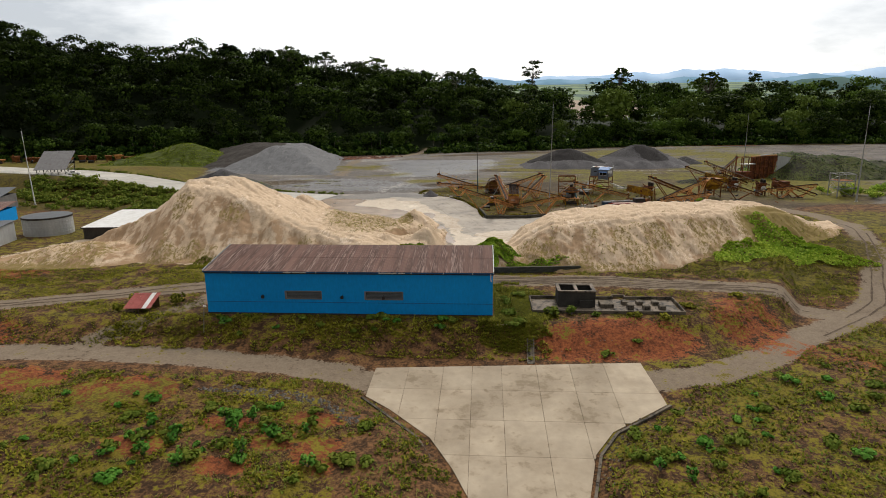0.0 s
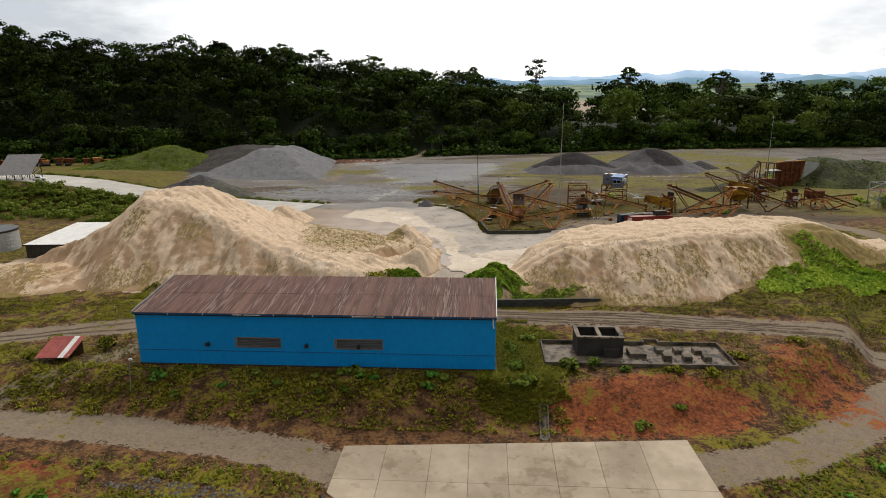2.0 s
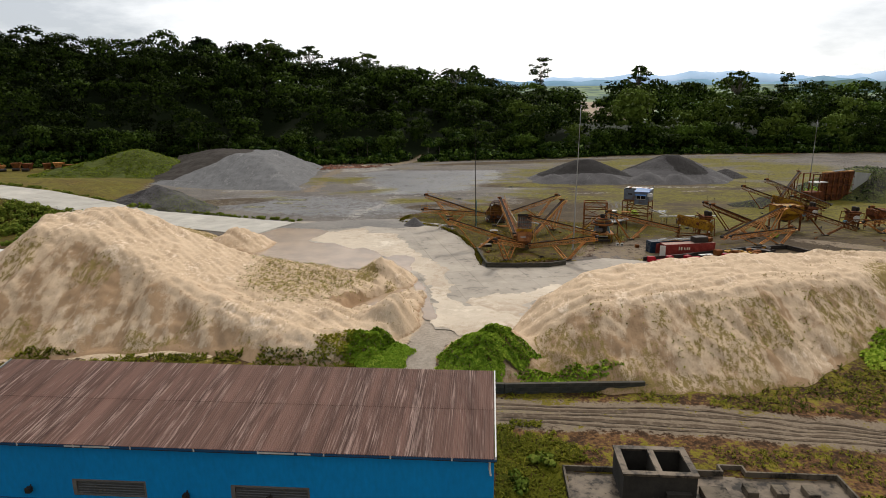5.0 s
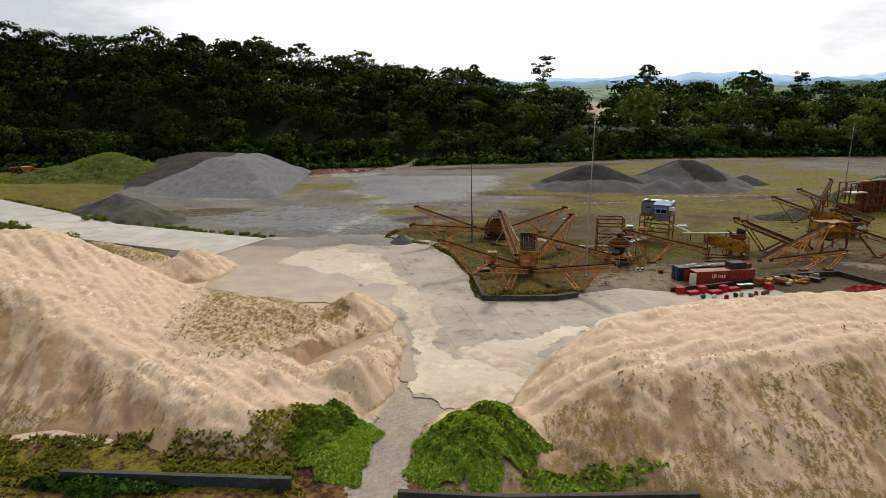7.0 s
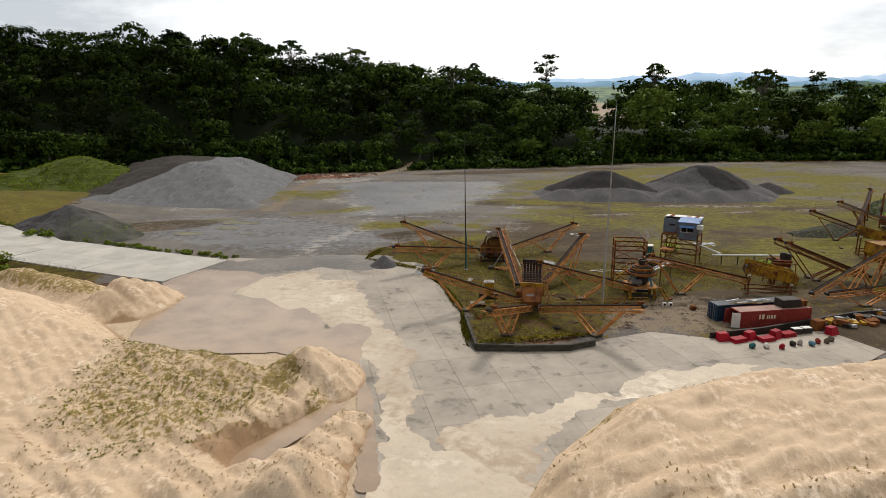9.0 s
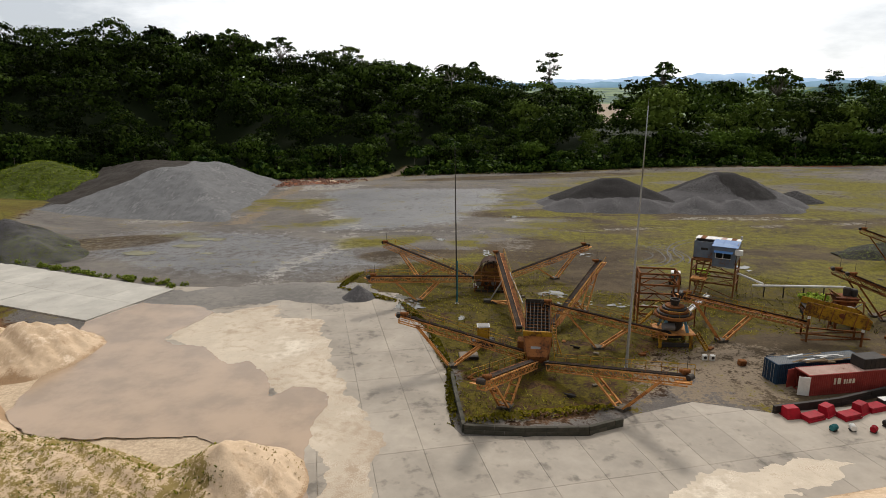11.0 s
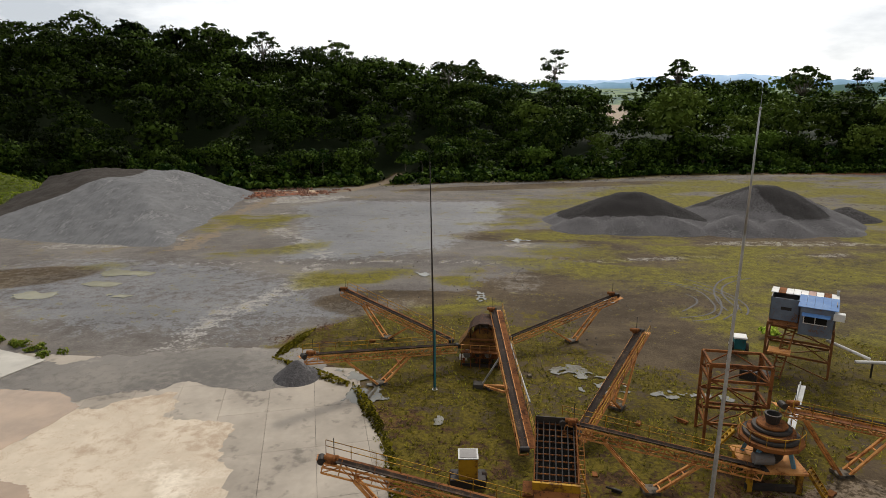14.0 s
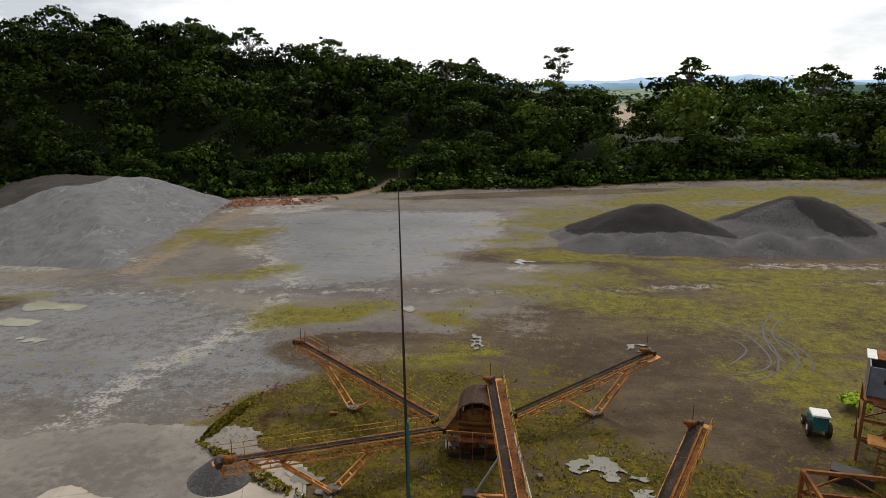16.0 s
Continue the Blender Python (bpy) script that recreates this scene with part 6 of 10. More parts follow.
def container(x, y, rz, mat, roof_mat, label, open_door):
    t = thing("shipping_container", x, y, float(land(x + 3, y + 2)) + 0.02, rz, label, "container", "shipping containers")
    L, W, H = 12.19, 2.44, 2.6

    def ribbed(length, at, along):
        s = Shape()
        n = int(length / 0.28)
        pts = []
        for k in range(n + 1):
            a = k * length / n
            pts += [(a, 0.0), (a + 0.09, 0.0), (a + 0.14, 0.045), (a + 0.23, 0.045)]
        pts = [p for p in pts if p[0] <= length]
        vs = []
        for z in (0.16, H - 0.14):
            vs += [(at[0] + p[0], at[1] + p[1], z) if along == "x" else (at[0] + p[1], at[1] + p[0], z) for p in pts]
        m_ = len(pts)
        s.add(vs, [(k, k + 1, m_ + k + 1, m_ + k) for k in range(m_ - 1)])
        return s
    part("side_panel", ribbed(L - 0.3, (0.15, 0.03), "x"), mat, t)
    part("side_panel", ribbed(L - 0.3, (0.15, W - 0.09), "x"), mat, t)
    part("end_panel", ribbed(W - 0.3, (L - 0.09, 0.15), "y"), mat, t)
    fr = Shape()
    for a in (0.0, L - 0.15):
        for b in (0.0, W - 0.15):
            fr.box(a, a + 0.15, b, b + 0.15, 0, H)
    for b in (0.0, W - 0.13):
        fr.box(0.15, L - 0.15, b, b + 0.13, 0, 0.16).box(0.15, L - 0.15, b, b + 0.13, H - 0.14, H)
    for a in (0.0, L - 0.13):
        fr.box(a, a + 0.13, 0.15, W - 0.15, 0, 0.16).box(a, a + 0.13, 0.15, W - 0.15, H - 0.14, H)
    part("corner_frame", fr, mat, t)
    part("floor_deck", Shape().box(0.13, L - 0.13, 0.13, W - 0.13, 0.05, 0.15), WOOD, t)
    prof = []
    for k in range(48):
        a = 0.13 + k * 0.2485
        prof += [(a, 0.0), (a + 0.1, 0.0), (a + 0.13, 0.03), (a + 0.22, 0.03)]
    vs = [(a, b, H - 0.03 + z) for b in (0.13, W - 0.13) for a, z in prof]
    m_ = len(prof)
    rf = Shape().add(vs, [(k, k + 1, m_ + k + 1, m_ + k) for k in range(m_ - 1)])
    part("roof_panel", rf, roof_mat, t, "bleached roof" if roof_mat is PINK_ROOF else "dark roof")
    for k, y0 in enumerate((0.12, W / 2 + 0.01)):
        s = Shape()
        if open_door and k == 0:
            s.block((-0.55, 0.05 - 0.0, H / 2), (0.56, -0.25, 0), (0.012, 0.028, 0), (0, 0, H / 2 - 0.15))
            dr = part("door", s, WHITE_PAINT, t, "open pale door leaf")
        elif open_door and k == 1:
            s.block((-0.5, W - 0.1, H / 2), (0.55, 0.12, 0), (0.006, -0.028, 0), (0, 0, H / 2 - 0.15))
            dr = part("door", s, mat, t, "open door leaf")
        else:
            s.box(-0.03, 0.03, y0, y0 + 1.09, 0.17, H - 0.15)
            for q in range(4):
                s.box(-0.06, -0.03, y0 + 0.06, y0 + 1.03, 0.35 + q * 0.52, 0.62 + q * 0.52)
            dr = part("door", s, mat, t)
            part("lock_bar", Shape().tube((-0.1, y0 + 0.35, 0.1), (-0.1, y0 + 0.35, H - 0.1), 0.025, 6), GREY_STEEL, dr)
            part("lock_bar", Shape().tube((-0.1, y0 + 0.8, 0.1), (-0.1, y0 + 0.8, H - 0.1), 0.025, 6), GREY_STEEL, dr)
    return t


red_box = container(45.4, 194.2, 13.3, RED_PAINT, PINK_ROOF, "faded red shipping container with an open end", True)
bars = [(3.3, 0.22, 0.75), (3.75, 0.42, 0.75), (4.6, 0.22, 0.55), (4.95, 0.14, 0.55), (5.25, 0.34, 0.55), (5.75, 0.3, 0.55)]
for x, w_, h_ in bars:
    part("marking_bar", Shape().box(x, x + w_, -0.012, 0.028, 1.25, 1.25 + h_), LETTER, red_box, "plain cream marking bar")
container(43.1, 197.1, 14.5, NAVY, DARK_SHEET, "dark blue shipping container with debris on its roof", False)


def crate(x, y, z, sx, sy, sz, rz, mat, label, name="crate", category="crate", group=""):
    t = thing(name, x, y, z, rz, label, category, group)
    part("body", Shape().bevelled(-sx / 2, sx / 2, -sy / 2, sy / 2, 0, sz, 0.05), mat, t)
    rb = Shape()
    for k in range(5):
        u = -sx / 2 + (k + 0.5) * sx / 5
        rb.box(u - 0.05, u + 0.05, -sy / 2 - 0.04, sy / 2 + 0.04, 0.02, sz - 0.06)
    part("ribs", rb, mat, t)
    return t


# bin on top of the red container's far end, leaning debris on the blue one
ca_, sa_ = math.cos(radians(13.3)), math.sin(radians(13.3))


def on_red(u, v, z):
    return (45.4 + u * ca_ - v * sa_, 194.2 + u * sa_ + v * ca_, z)


crate(*on_red(9.0, 1.5, 2.66), 3.2, 2.0, 1.25, 15, DARK_STEEL, "dark steel skip on a container roof", "skip", "skip")
crate(*on_red(11.3, 1.6, 2.66), 1.2, 1.6, 0.9, 20, RUST, "rusty steel box on a container roof", "steel_box", "box")
rnd = random.Random(11)
for k in range(14):
    u, v = rnd.uniform(0.5, 10), rnd.uniform(3.1, 5.0)
    a = rnd.uniform(-0.3, 0.3)
    p = Vector(on_red(u, v, 2.76))
    q = p + Vector((math.cos(a + 0.25) * rnd.uniform(1.2, 3.2), math.sin(a + 0.25) * 1.5, rnd.uniform(0, 0.25)))
    solid("plank", Shape().beam(p, q, 0.22, 0.05), WOOD if k % 3 else GREY_STEEL, "loose weathered plank on a container roof", "plank", "roof debris")
for x in (37.0, 38.0):
    t = thing("air_conditioner", x, 204.2, float(land(x, 204.2)), 5, "white outdoor air-conditioner unit on gravel", "air conditioner", "units")
    t.scale = (0.72, 0.72, 0.72)
    part("housing", Shape().bevelled(-0.42, 0.42, -0.3, 0.3, 0, 1.0, 0.04), WHITE_PAINT, t)
    part("fan_grille", Shape().turned((0, 0, 0), [(0.3, 0), (0.3, 0.02)], 14), DARK_STEEL, t).matrix_basis = pose(0, -0.3, 0.5, 90, 0, 0)
crate(41.3, 202.8, 0.0, 0.9, 0.7, 0.7, 10, RUST, "small rusty steel box on gravel", "steel_box", "box")

# scrap row before the bin: red housings and electric motors


def red_housing(x, y, rz, k):
    t = thing("conveyor_housing", x, y, 0.12, rz, "bright red steel housing laid out on concrete", "housing", "red housings")
    if k % 2:
        part("body", Shape().prism([(-1.1, -0.6), (1.1, -0.6), (1.1, 0.6), (-1.1, 0.6)], 0, 0.55), BRIGHT_RED, t)
        part("lip", Shape().box(-1.2, 1.2, -0.7, -0.6, 0, 0.18).box(-1.2, 1.2, 0.6, 0.7, 0, 0.18), BRIGHT_RED, t)
    else:
        s = Shape().add([(-0.9, -0.6, 0), (0.9, -0.6, 0), (0.9, 0.6, 0), (-0.9, 0.6, 0), (-0.9, -0.3, 1.1), (0.5, -0.3, 1.1), (0.5, 0.6, 1.1), (-0.9, 0.6, 1.1)], [(3, 2, 1, 0), (4, 5, 6, 7), (0, 1, 5, 4), (1, 2, 6, 5), (2, 3, 7, 6), (3, 0, 4, 7)])
        part("body", s, BRIGHT_RED, t)
        part("flange", Shape().box(-1.0, 1.0, -0.7, 0.7, 0.0, 0.1), BRIGHT_RED, t)


def motor(x, y, rz, mat, label):
    t = thing("electric_motor", x, y, 0.12, rz, label, "motor", "motors")
    t.scale = (0.8, 0.8, 0.8)
    part("casing", Shape().tube((-0.45, 0, 0.45), (0.45, 0, 0.45), 0.36, 12), mat, t)
    for k in range(5):
        part("cooling_fin", Shape().tube((-0.34 + k * 0.16, 0, 0.45), (-0.28 + k * 0.16, 0, 0.45), 0.41, 12), mat, t)
    part("shaft", Shape().tube((0.45, 0, 0.45), (0.75, 0, 0.45), 0.07), GREY_STEEL, t)
    part("foot", Shape().box(-0.35, 0.35, -0.36, 0.36, 0, 0.1), DARK_STEEL, t)


for k, (x, y) in enumerate([(41.3, 189.0), (43.2, 188.6), (45.4, 189.8), (47.3, 189.2), (49.4, 190.6), (51.2, 191.3), (58.2, 192.6)]):
    red_housing(x, y, 12 + (k * 37) % 25, k)
for k, (x, y) in enumerate([(44.2, 186.2), (46.2, 186.4), (48.2, 186.2), (50.2, 187.4), (51.4, 187.9), (52.9, 187.6), (54.2, 188.6), (55.5, 188.8), (56.5, 189.6)]):
    motor(x, y, 30 + (k * 53) % 90, (TEAL_STEEL, WHITE_PAINT, BRIGHT_RED, DARK_STEEL, GREY_STEEL, LIGHT_BLUE, RED_PAINT, OLD_CONCRETE, OLD_CONCRETE)[k], ("teal", "white", "bright red", "dark", "grey", "pale blue", "dull red", "dusty tan", "dusty tan")[k] + " electric motor standing on concrete")
for x in (53.0, 54.6):
    t = thing("panel_box", x, 192.4 + (x - 53) * 0.3, 0.12, 12, "white-topped electrical cabinet lying on concrete", "cabinet", "cabinets")
    part("body", Shape().bevelled(-0.75, 0.75, -0.5, 0.5, 0, 0.8, 0.04), DARK_STEEL, t)
    part("lid", Shape().box(-0.7, 0.7, -0.46, 0.46, 0.8, 0.84), WHITE_PAINT, t, "white lid")
crate(57.0, 194.4, 0.12, 1.6, 1.3, 1.5, 20, RUST, "rusty gearbox on concrete", "gearbox", "gearbox")
rnd = random.Random(5)
for k in range(34):
    x = rnd.uniform(58, 71)
    y = 193.6 + (x - 58) * 0.42 + rnd.uniform(0, 3.2)
    mt = (DARK_STEEL, RUST, DARK_STEEL, YELLOW_STEEL, GREY_STEEL, RUST)[k % 6]
    a = rnd.uniform(0, 180)
    s = Shape().bevelled(-rnd.uniform(0.4, 1.3), rnd.uniform(0.4, 1.3), -0.5, 0.5, 0, rnd.uniform(0.2, 0.9), 0.03)
    s.tube((-0.6, 0.3, 0.3), (1.1, 0.5, 0.7), 0.08, 6)
    solid("scrap_part", s, mt, {"dark_steel": "dark steel machine part heaped in a scrap bin", "rusty_steel": "rusty machine part heaped in a scrap bin", "yellow_painted_steel": "yellow machine part heaped in a scrap bin", "grey_galvanised_steel": "grey machine part heaped in a scrap bin"}[mt.name], "scrap", "scrap parts", m=pose(x, y, 0.05, rnd.uniform(-8, 8), rnd.uniform(-8, 8), a))
roll_me = Shape().tube((-0.75, 0, 0), (0.75, 0, 0), 0.085, 8).tube((-0.85, 0, 0), (0.85, 0, 0), 0.025, 6).mesh("idler_roller", BRIGHT_RED)
for k in range(230):
    r_ = math.sqrt(rnd.random())
    a = rnd.uniform(0, 2 * math.pi)
    x, y = 76.5 + 5.0 * r_ * math.cos(a), 191.8 + 3.4 * r_ * math.sin(a)
    solid("idler_roller", roll_me, BRIGHT_RED, "red conveyor idler roller in a loose heap", "roller", "roller heap", m=pose(x, y, 0.15 + 0.9 * (1 - r_) * rnd.random(), 0, rnd.uniform(-25, 25), rnd.uniform(0, 180)))


# ---- masts ----


def mast(x, y, h, r, mat, label, lean=0.0, collar=None):
    t = thing("lamp_mast", x, y, float(land(x, y)), 0, label, "mast", "masts")
    n = 4
    s = Shape()
    for k in range(n):
        a, b = k / n, (k + 1) / n
        s.tube((lean * a, 0, h * a), (lean * b, 0, h * b), r * (1 - 0.72 * a), 10, r * (1 - 0.72 * b), k == n - 1)
    part("pole", s, mat, t, smooth=True)
    part("base_plate", Shape().turned((0, 0, 0), [(r * 2.2, 0), (r * 2.2, 0.05), (r * 1.3, 0.06), (r * 1.2, 0.3)], 12), GREY_STEEL, t)
    part("finial", Shape().turned((lean, 0, h), [(r * 0.5, 0), (r * 0.6, 0.1), (0.02, 0.2), (0.01, 1.2)], 8), mat, t)
    if collar:
        part("collar", Shape().turned((lean * 0.5, 0, h * 0.5), [(r * 0.75, 0), (r * 0.75, 0.5), (r * 0.66, 0.6)], 10), mat, t)
        part("painted_base", Shape().turned((0, 0, 0.06), [(r * 1.03, 0), (r * 0.93, h * 0.28)], 10), collar, t, "teal painted lower length")
    return t


mast(25.9, 200.4, 33.0, 0.19, GREY_STEEL, "tall tapered grey steel mast", lean=0.4)
mast(2.5, 225.6, 27.0, 0.16, DARK_STEEL, "slim dark steel mast with a teal foot", lean=-0.4, collar=TEAL_STEEL)
mast(121.0, 286, 27, 0.22, GREY_STEEL, "tall tapered grey steel mast")
mast(130.2, 215.4, 31, 0.26, GREY_STEEL, "tall tapered grey steel mast")
mast(-163, 218, 27, 0.26, WHITE_PAINT, "tall pale steel mast", lean=-0.6)
t = thing("yard_lamp", -42.2, 96.4, float(land(-42.2, 96.4)), 0, "thin leaning pole with a small lamp", "lamp")
part("pole", Shape().tube((0, 0, 0), (0.5, 0, 4.6), 0.05, 8), GREY_STEEL, t)
part("lamp_head", Shape().bevelled(0.35, 0.85, -0.12, 0.12, 4.55, 4.75, 0.03), WHITE_PAINT, t)

# ---- works at the western side ----


def round_tank(x, y, z, r, h):
    t = thing("storage_tank", x, y, z, 0, "low round pale metal storage tank with a dark rim", "tank")
    part("shell", Shape().turned((0, 0, 0), [(r, 0), (r, h)], 40), SILVER, t, smooth=False)
    for q in range(1, 5):
        part("hoop", Shape().turned((0, 0, h * q / 5), [(r + 0.01, 0), (r + 0.05, 0.03), (r + 0.01, 0.06)], 40), SILVER, t)
    part("rim", Shape().turned((0, 0, h), [(r + 0.1, 0), (r + 0.14, 0.12), (r + 0.12, 0.45), (r, 0.5)], 40), DARK_STEEL, t, "dark rim")
    part("cover", Shape().turned((0, 0, h + 0.5), [(r, 0), (r * 0.5, 0.28), (0.2, 0.4)], 40), DARK_SHEET, t, "dark cover sheet")


round_tank(-121.8, 169.0, -1.9, 6.4, 4.9)


def flat_roof_shed(name, x, y, z, w, d, h, rz, wall, roof, label, pitch=0.5):
    t = thing(name, x, y, z, rz, label, "shed")
    for a, b, c, e in ((0, w, 0, 0.15), (0, w, d - 0.15, d), (0, 0.15, 0.15, d - 0.15), (w - 0.15, w, 0.15, d - 0.15)):
        part("wall", Shape().box(a, b, c, e, -0.5, h), wall, t)
    rb = Shape()
    for k in range(int(w / 0.6)):
        rb.box(0.2 + k * 0.6, 0.26 + k * 0.6, -0.03, 0, 0, h)
    part("wall_ribs", rb, wall, t)
    n = max(3, int(w / 1.6))
    for k in range(n):
        a, b = -0.4 + k * (w + 0.8) / n, -0.4 + (k + 1) * (w + 0.8) / n - 0.02
        part("roof_sheet", Shape().add([(a, -0.4, h), (b, -0.4, h), (b, d + 0.4, h + pitch), (a, d + 0.4, h + pitch), (a, -0.4, h + 0.1), (b, -0.4, h + 0.1), (b, d + 0.4, h + pitch + 0.1), (a, d + 0.4, h + pitch + 0.1)], [(3, 2, 1, 0), (4, 5, 6, 7), (0, 1, 5, 4), (1, 2, 6, 5), (2, 3, 7, 6), (3, 0, 4, 7)]), roof, t)
    part("fascia", Shape().box(-0.42, w + 0.42, -0.46, -0.4, h - 0.2, h + 0.14), DARK_STEEL, t)
    return t


flat_roof_shed("shed", -105.2, 160.0, -1.8, 17, 22, 3.4, 4, BLACK_STAIN, WHITE_PAINT, "low shed with a pale flat sheet roof behind sand", 1.1)
flat_roof_shed("shed", -137.5, 146.5, -2.1, 16, 9, 5.4, 13, SILVER, DARK_SHEET, "pale sheet-clad shed with a dark flat roof")
flat_roof_shed("shed", -172.0, 170.0, -1.8, 28, 14, 4.2, 14, BLUE_WALL, ROOF, "blue shed with a brown sheet roof", 1.6)
flat_roof_shed("shed", -186.0, 194.0, -1.6, 25, 12, 5.4, 14, GREY_SHEET, DARK_SHEET, "grey open shed with a dark roof", 2.0)
flat_roof_shed("shed", -232.0, 246.0, float(land(-215, 250)) - 1.0, 22, 14, 6.0, 14, BLUE_WALL, BLUE_SHEET, "bright blue sheet-clad shed", 1.6)


def lean_shelter():
    t = thing("shelter", -187.5, 253.5, float(land(-180, 256)) - 0.2, 14, "open steel shelter with a steep grey sheet roof", "shelter")
    t.scale = (0.82, 0.82, 0.82)
    for k in range(5):
        for y, h in ((0, 3.6), (13, 11.0)):
            part("post", Shape().box(k * 3.4 - 0.15, k * 3.4 + 0.15, y - 0.15, y + 0.15, -0.3, h), DARK_STEEL, t)
        part("rafter", Shape().beam((k * 3.4, -1.0, 3.1), (k * 3.4, 14, 11.5), 0.2, 0.35), DARK_STEEL, t)
        part("brace", Shape().beam((k * 3.4, 0, 0.2), (k * 3.4, 13, 8.0), 0.12), DARK_STEEL, t)
    for k in range(10):
        a = -1 + k * 1.58
        part("roof_sheet", Shape().block((a + 0.77, 6.5, 7.5), (0.77, 0, 0), (0, 7.9, 4.35), (0, -0.02, 0.05)), GREY_SHEET, t)
    for k in range(4):
        part("girt", Shape().beam((0, 13, 2.5 + k * 2.4), (13.6, 13, 2.5 + k * 2.4), 0.12), GREY_STEEL, t)
        part("girt", Shape().beam((13.6, 0, 1.2 + k * 0.7), (13.6, 13, 2.2 + k * 2.4), 0.12), GREY_STEEL, t)


lean_shelter()


def pickup(x, y, z, rz):
    t = thing("pickup_truck", x, y, z, rz, "white pickup truck parked on the haul road", "pickup truck")
    b = Shape().prism([(-2.6, 0.5), (2.55, 0.5), (2.6, 0.95), (1.4, 1.12), (0.75, 1.72), (-0.75, 1.74), (-0.95, 1.1), (-2.6, 1.08)], -0.85, 0.85)
    b.v = [(p[0], p[2], p[1]) for p in b.v]
    part("body", b, WHITE_PAINT, t)
    for sy in (-0.87, 0.87):
        part("side_window", Shape().box(-0.7, 0.9, sy - 0.01, sy + 0.01, 1.15, 1.6), DARK_HOLE, t)
        for sx in (-1.65, 1.65):
            w = part("wheel", Shape().tube((sx, sy - 0.1, 0.38), (sx, sy + 0.1, 0.38), 0.38, 14), RUBBER, t)
            part("rim", Shape().tube((sx, sy - 0.11, 0.38), (sx, sy + 0.11, 0.38), 0.2, 10), GREY_STEEL, w)
    part("windscreen", Shape().block((1.1, 0, 1.42), (0.02, 0, -0.02), (0, 0.75, 0), (-0.28, 0, 0.27)), DARK_HOLE, t)
    part("bumper", Shape().box(2.55, 2.72, -0.85, 0.85, 0.45, 0.65), DARK_STEEL, t)


pickup(-172.0, 255.0, float(land(-172.0, 255.0)) + 0.18, 198)
# rusty hulks in rows behind the green mound
rnd = random.Random(21)


def hulk(x, y, rz, k):
    t = thing("scrap_machine", x, y, float(land(x, y)), rz, "rusty dismantled machine in a scrap row", "scrap machine", "scrap row")
    mt = (RUST, RED_RUST, RUST, ORANGE_STEEL)[k % 4]
    h = rnd.uniform(2.2, 4.2)
    part("hopper", Shape().add([(-1, -1, 0.8), (1, -1, 0.8), (1, 1, 0.8), (-1, 1, 0.8), (-2.2, -1.8, h), (2.2, -1.8, h), (2.2, 1.8, h), (-2.2, 1.8, h)], [(3, 2, 1, 0), (4, 5, 6, 7), (0, 1, 5, 4), (1, 2, 6, 5), (2, 3, 7, 6), (3, 0, 4, 7)]), mt, t)
    for sx in (-1.6, 1.6):
        for sy in (-1.2, 1.2):
            part("leg", Shape().beam((sx, sy, 0), (sx * 0.7, sy * 0.8, h * 0.8), 0.25), RUST, t)
    part("boom", Shape().beam((0, 0, h * 0.6), (rnd.uniform(-4, 4), rnd.uniform(-2, 2), h + rnd.uniform(-1, 1)), 0.5, 0.7), mt, t)
    part("drum", Shape().tube((-1.5, -2.2, 0.8), (1.5, -2.2, 0.8), 0.8, 12), DARK_STEEL, t)


for k in range(9):
    hulk(-262 + k * 6.6 + rnd.uniform(-1, 1), 352 + k * 0.9 + rnd.uniform(-2, 2), rnd.uniform(0, 180), k)
for k in range(8):
    hulk(-300 + k * 8 + rnd.uniform(-1, 1), 352 + rnd.uniform(-3, 3), rnd.uniform(0, 180), k + 1)
# low pipe rails along the haul road
rail = thing("fence", 0, 0, 0, 0, "low white pipe rail beside the haul road", "fence")
for (ax, ay), (bx, by) in zip(WHITE_ROAD[1:-1], WHITE_ROAD[2:]):
    L_ = math.hypot(bx - ax, by - ay)
    nx, ny = (by - ay) / L_, -(bx - ax) / L_
    n = int(L_ / 2.6)
    off = -9.6
    for q in range(n):
        p = (ax + (bx - ax) * q / n + nx * off, ay + (by - ay) * q / n + ny * off)
        z = float(land(*p))
        part("post", Shape().tube((p[0], p[1], z - 0.2), (p[0], p[1], z + 1.0), 0.05, 6), WHITE_PAINT, rail)
    for h in (0.55, 1.0):
        a = (ax + nx * off, ay + ny * off)
        b = (bx + nx * off, by + ny * off)
        part("rail", Shape().tube((*a, float(land(*a)) + h), (*b, float(land(*b)) + h), 0.04, 6), WHITE_PAINT, rail)

# ---- crushing and screening plant ----


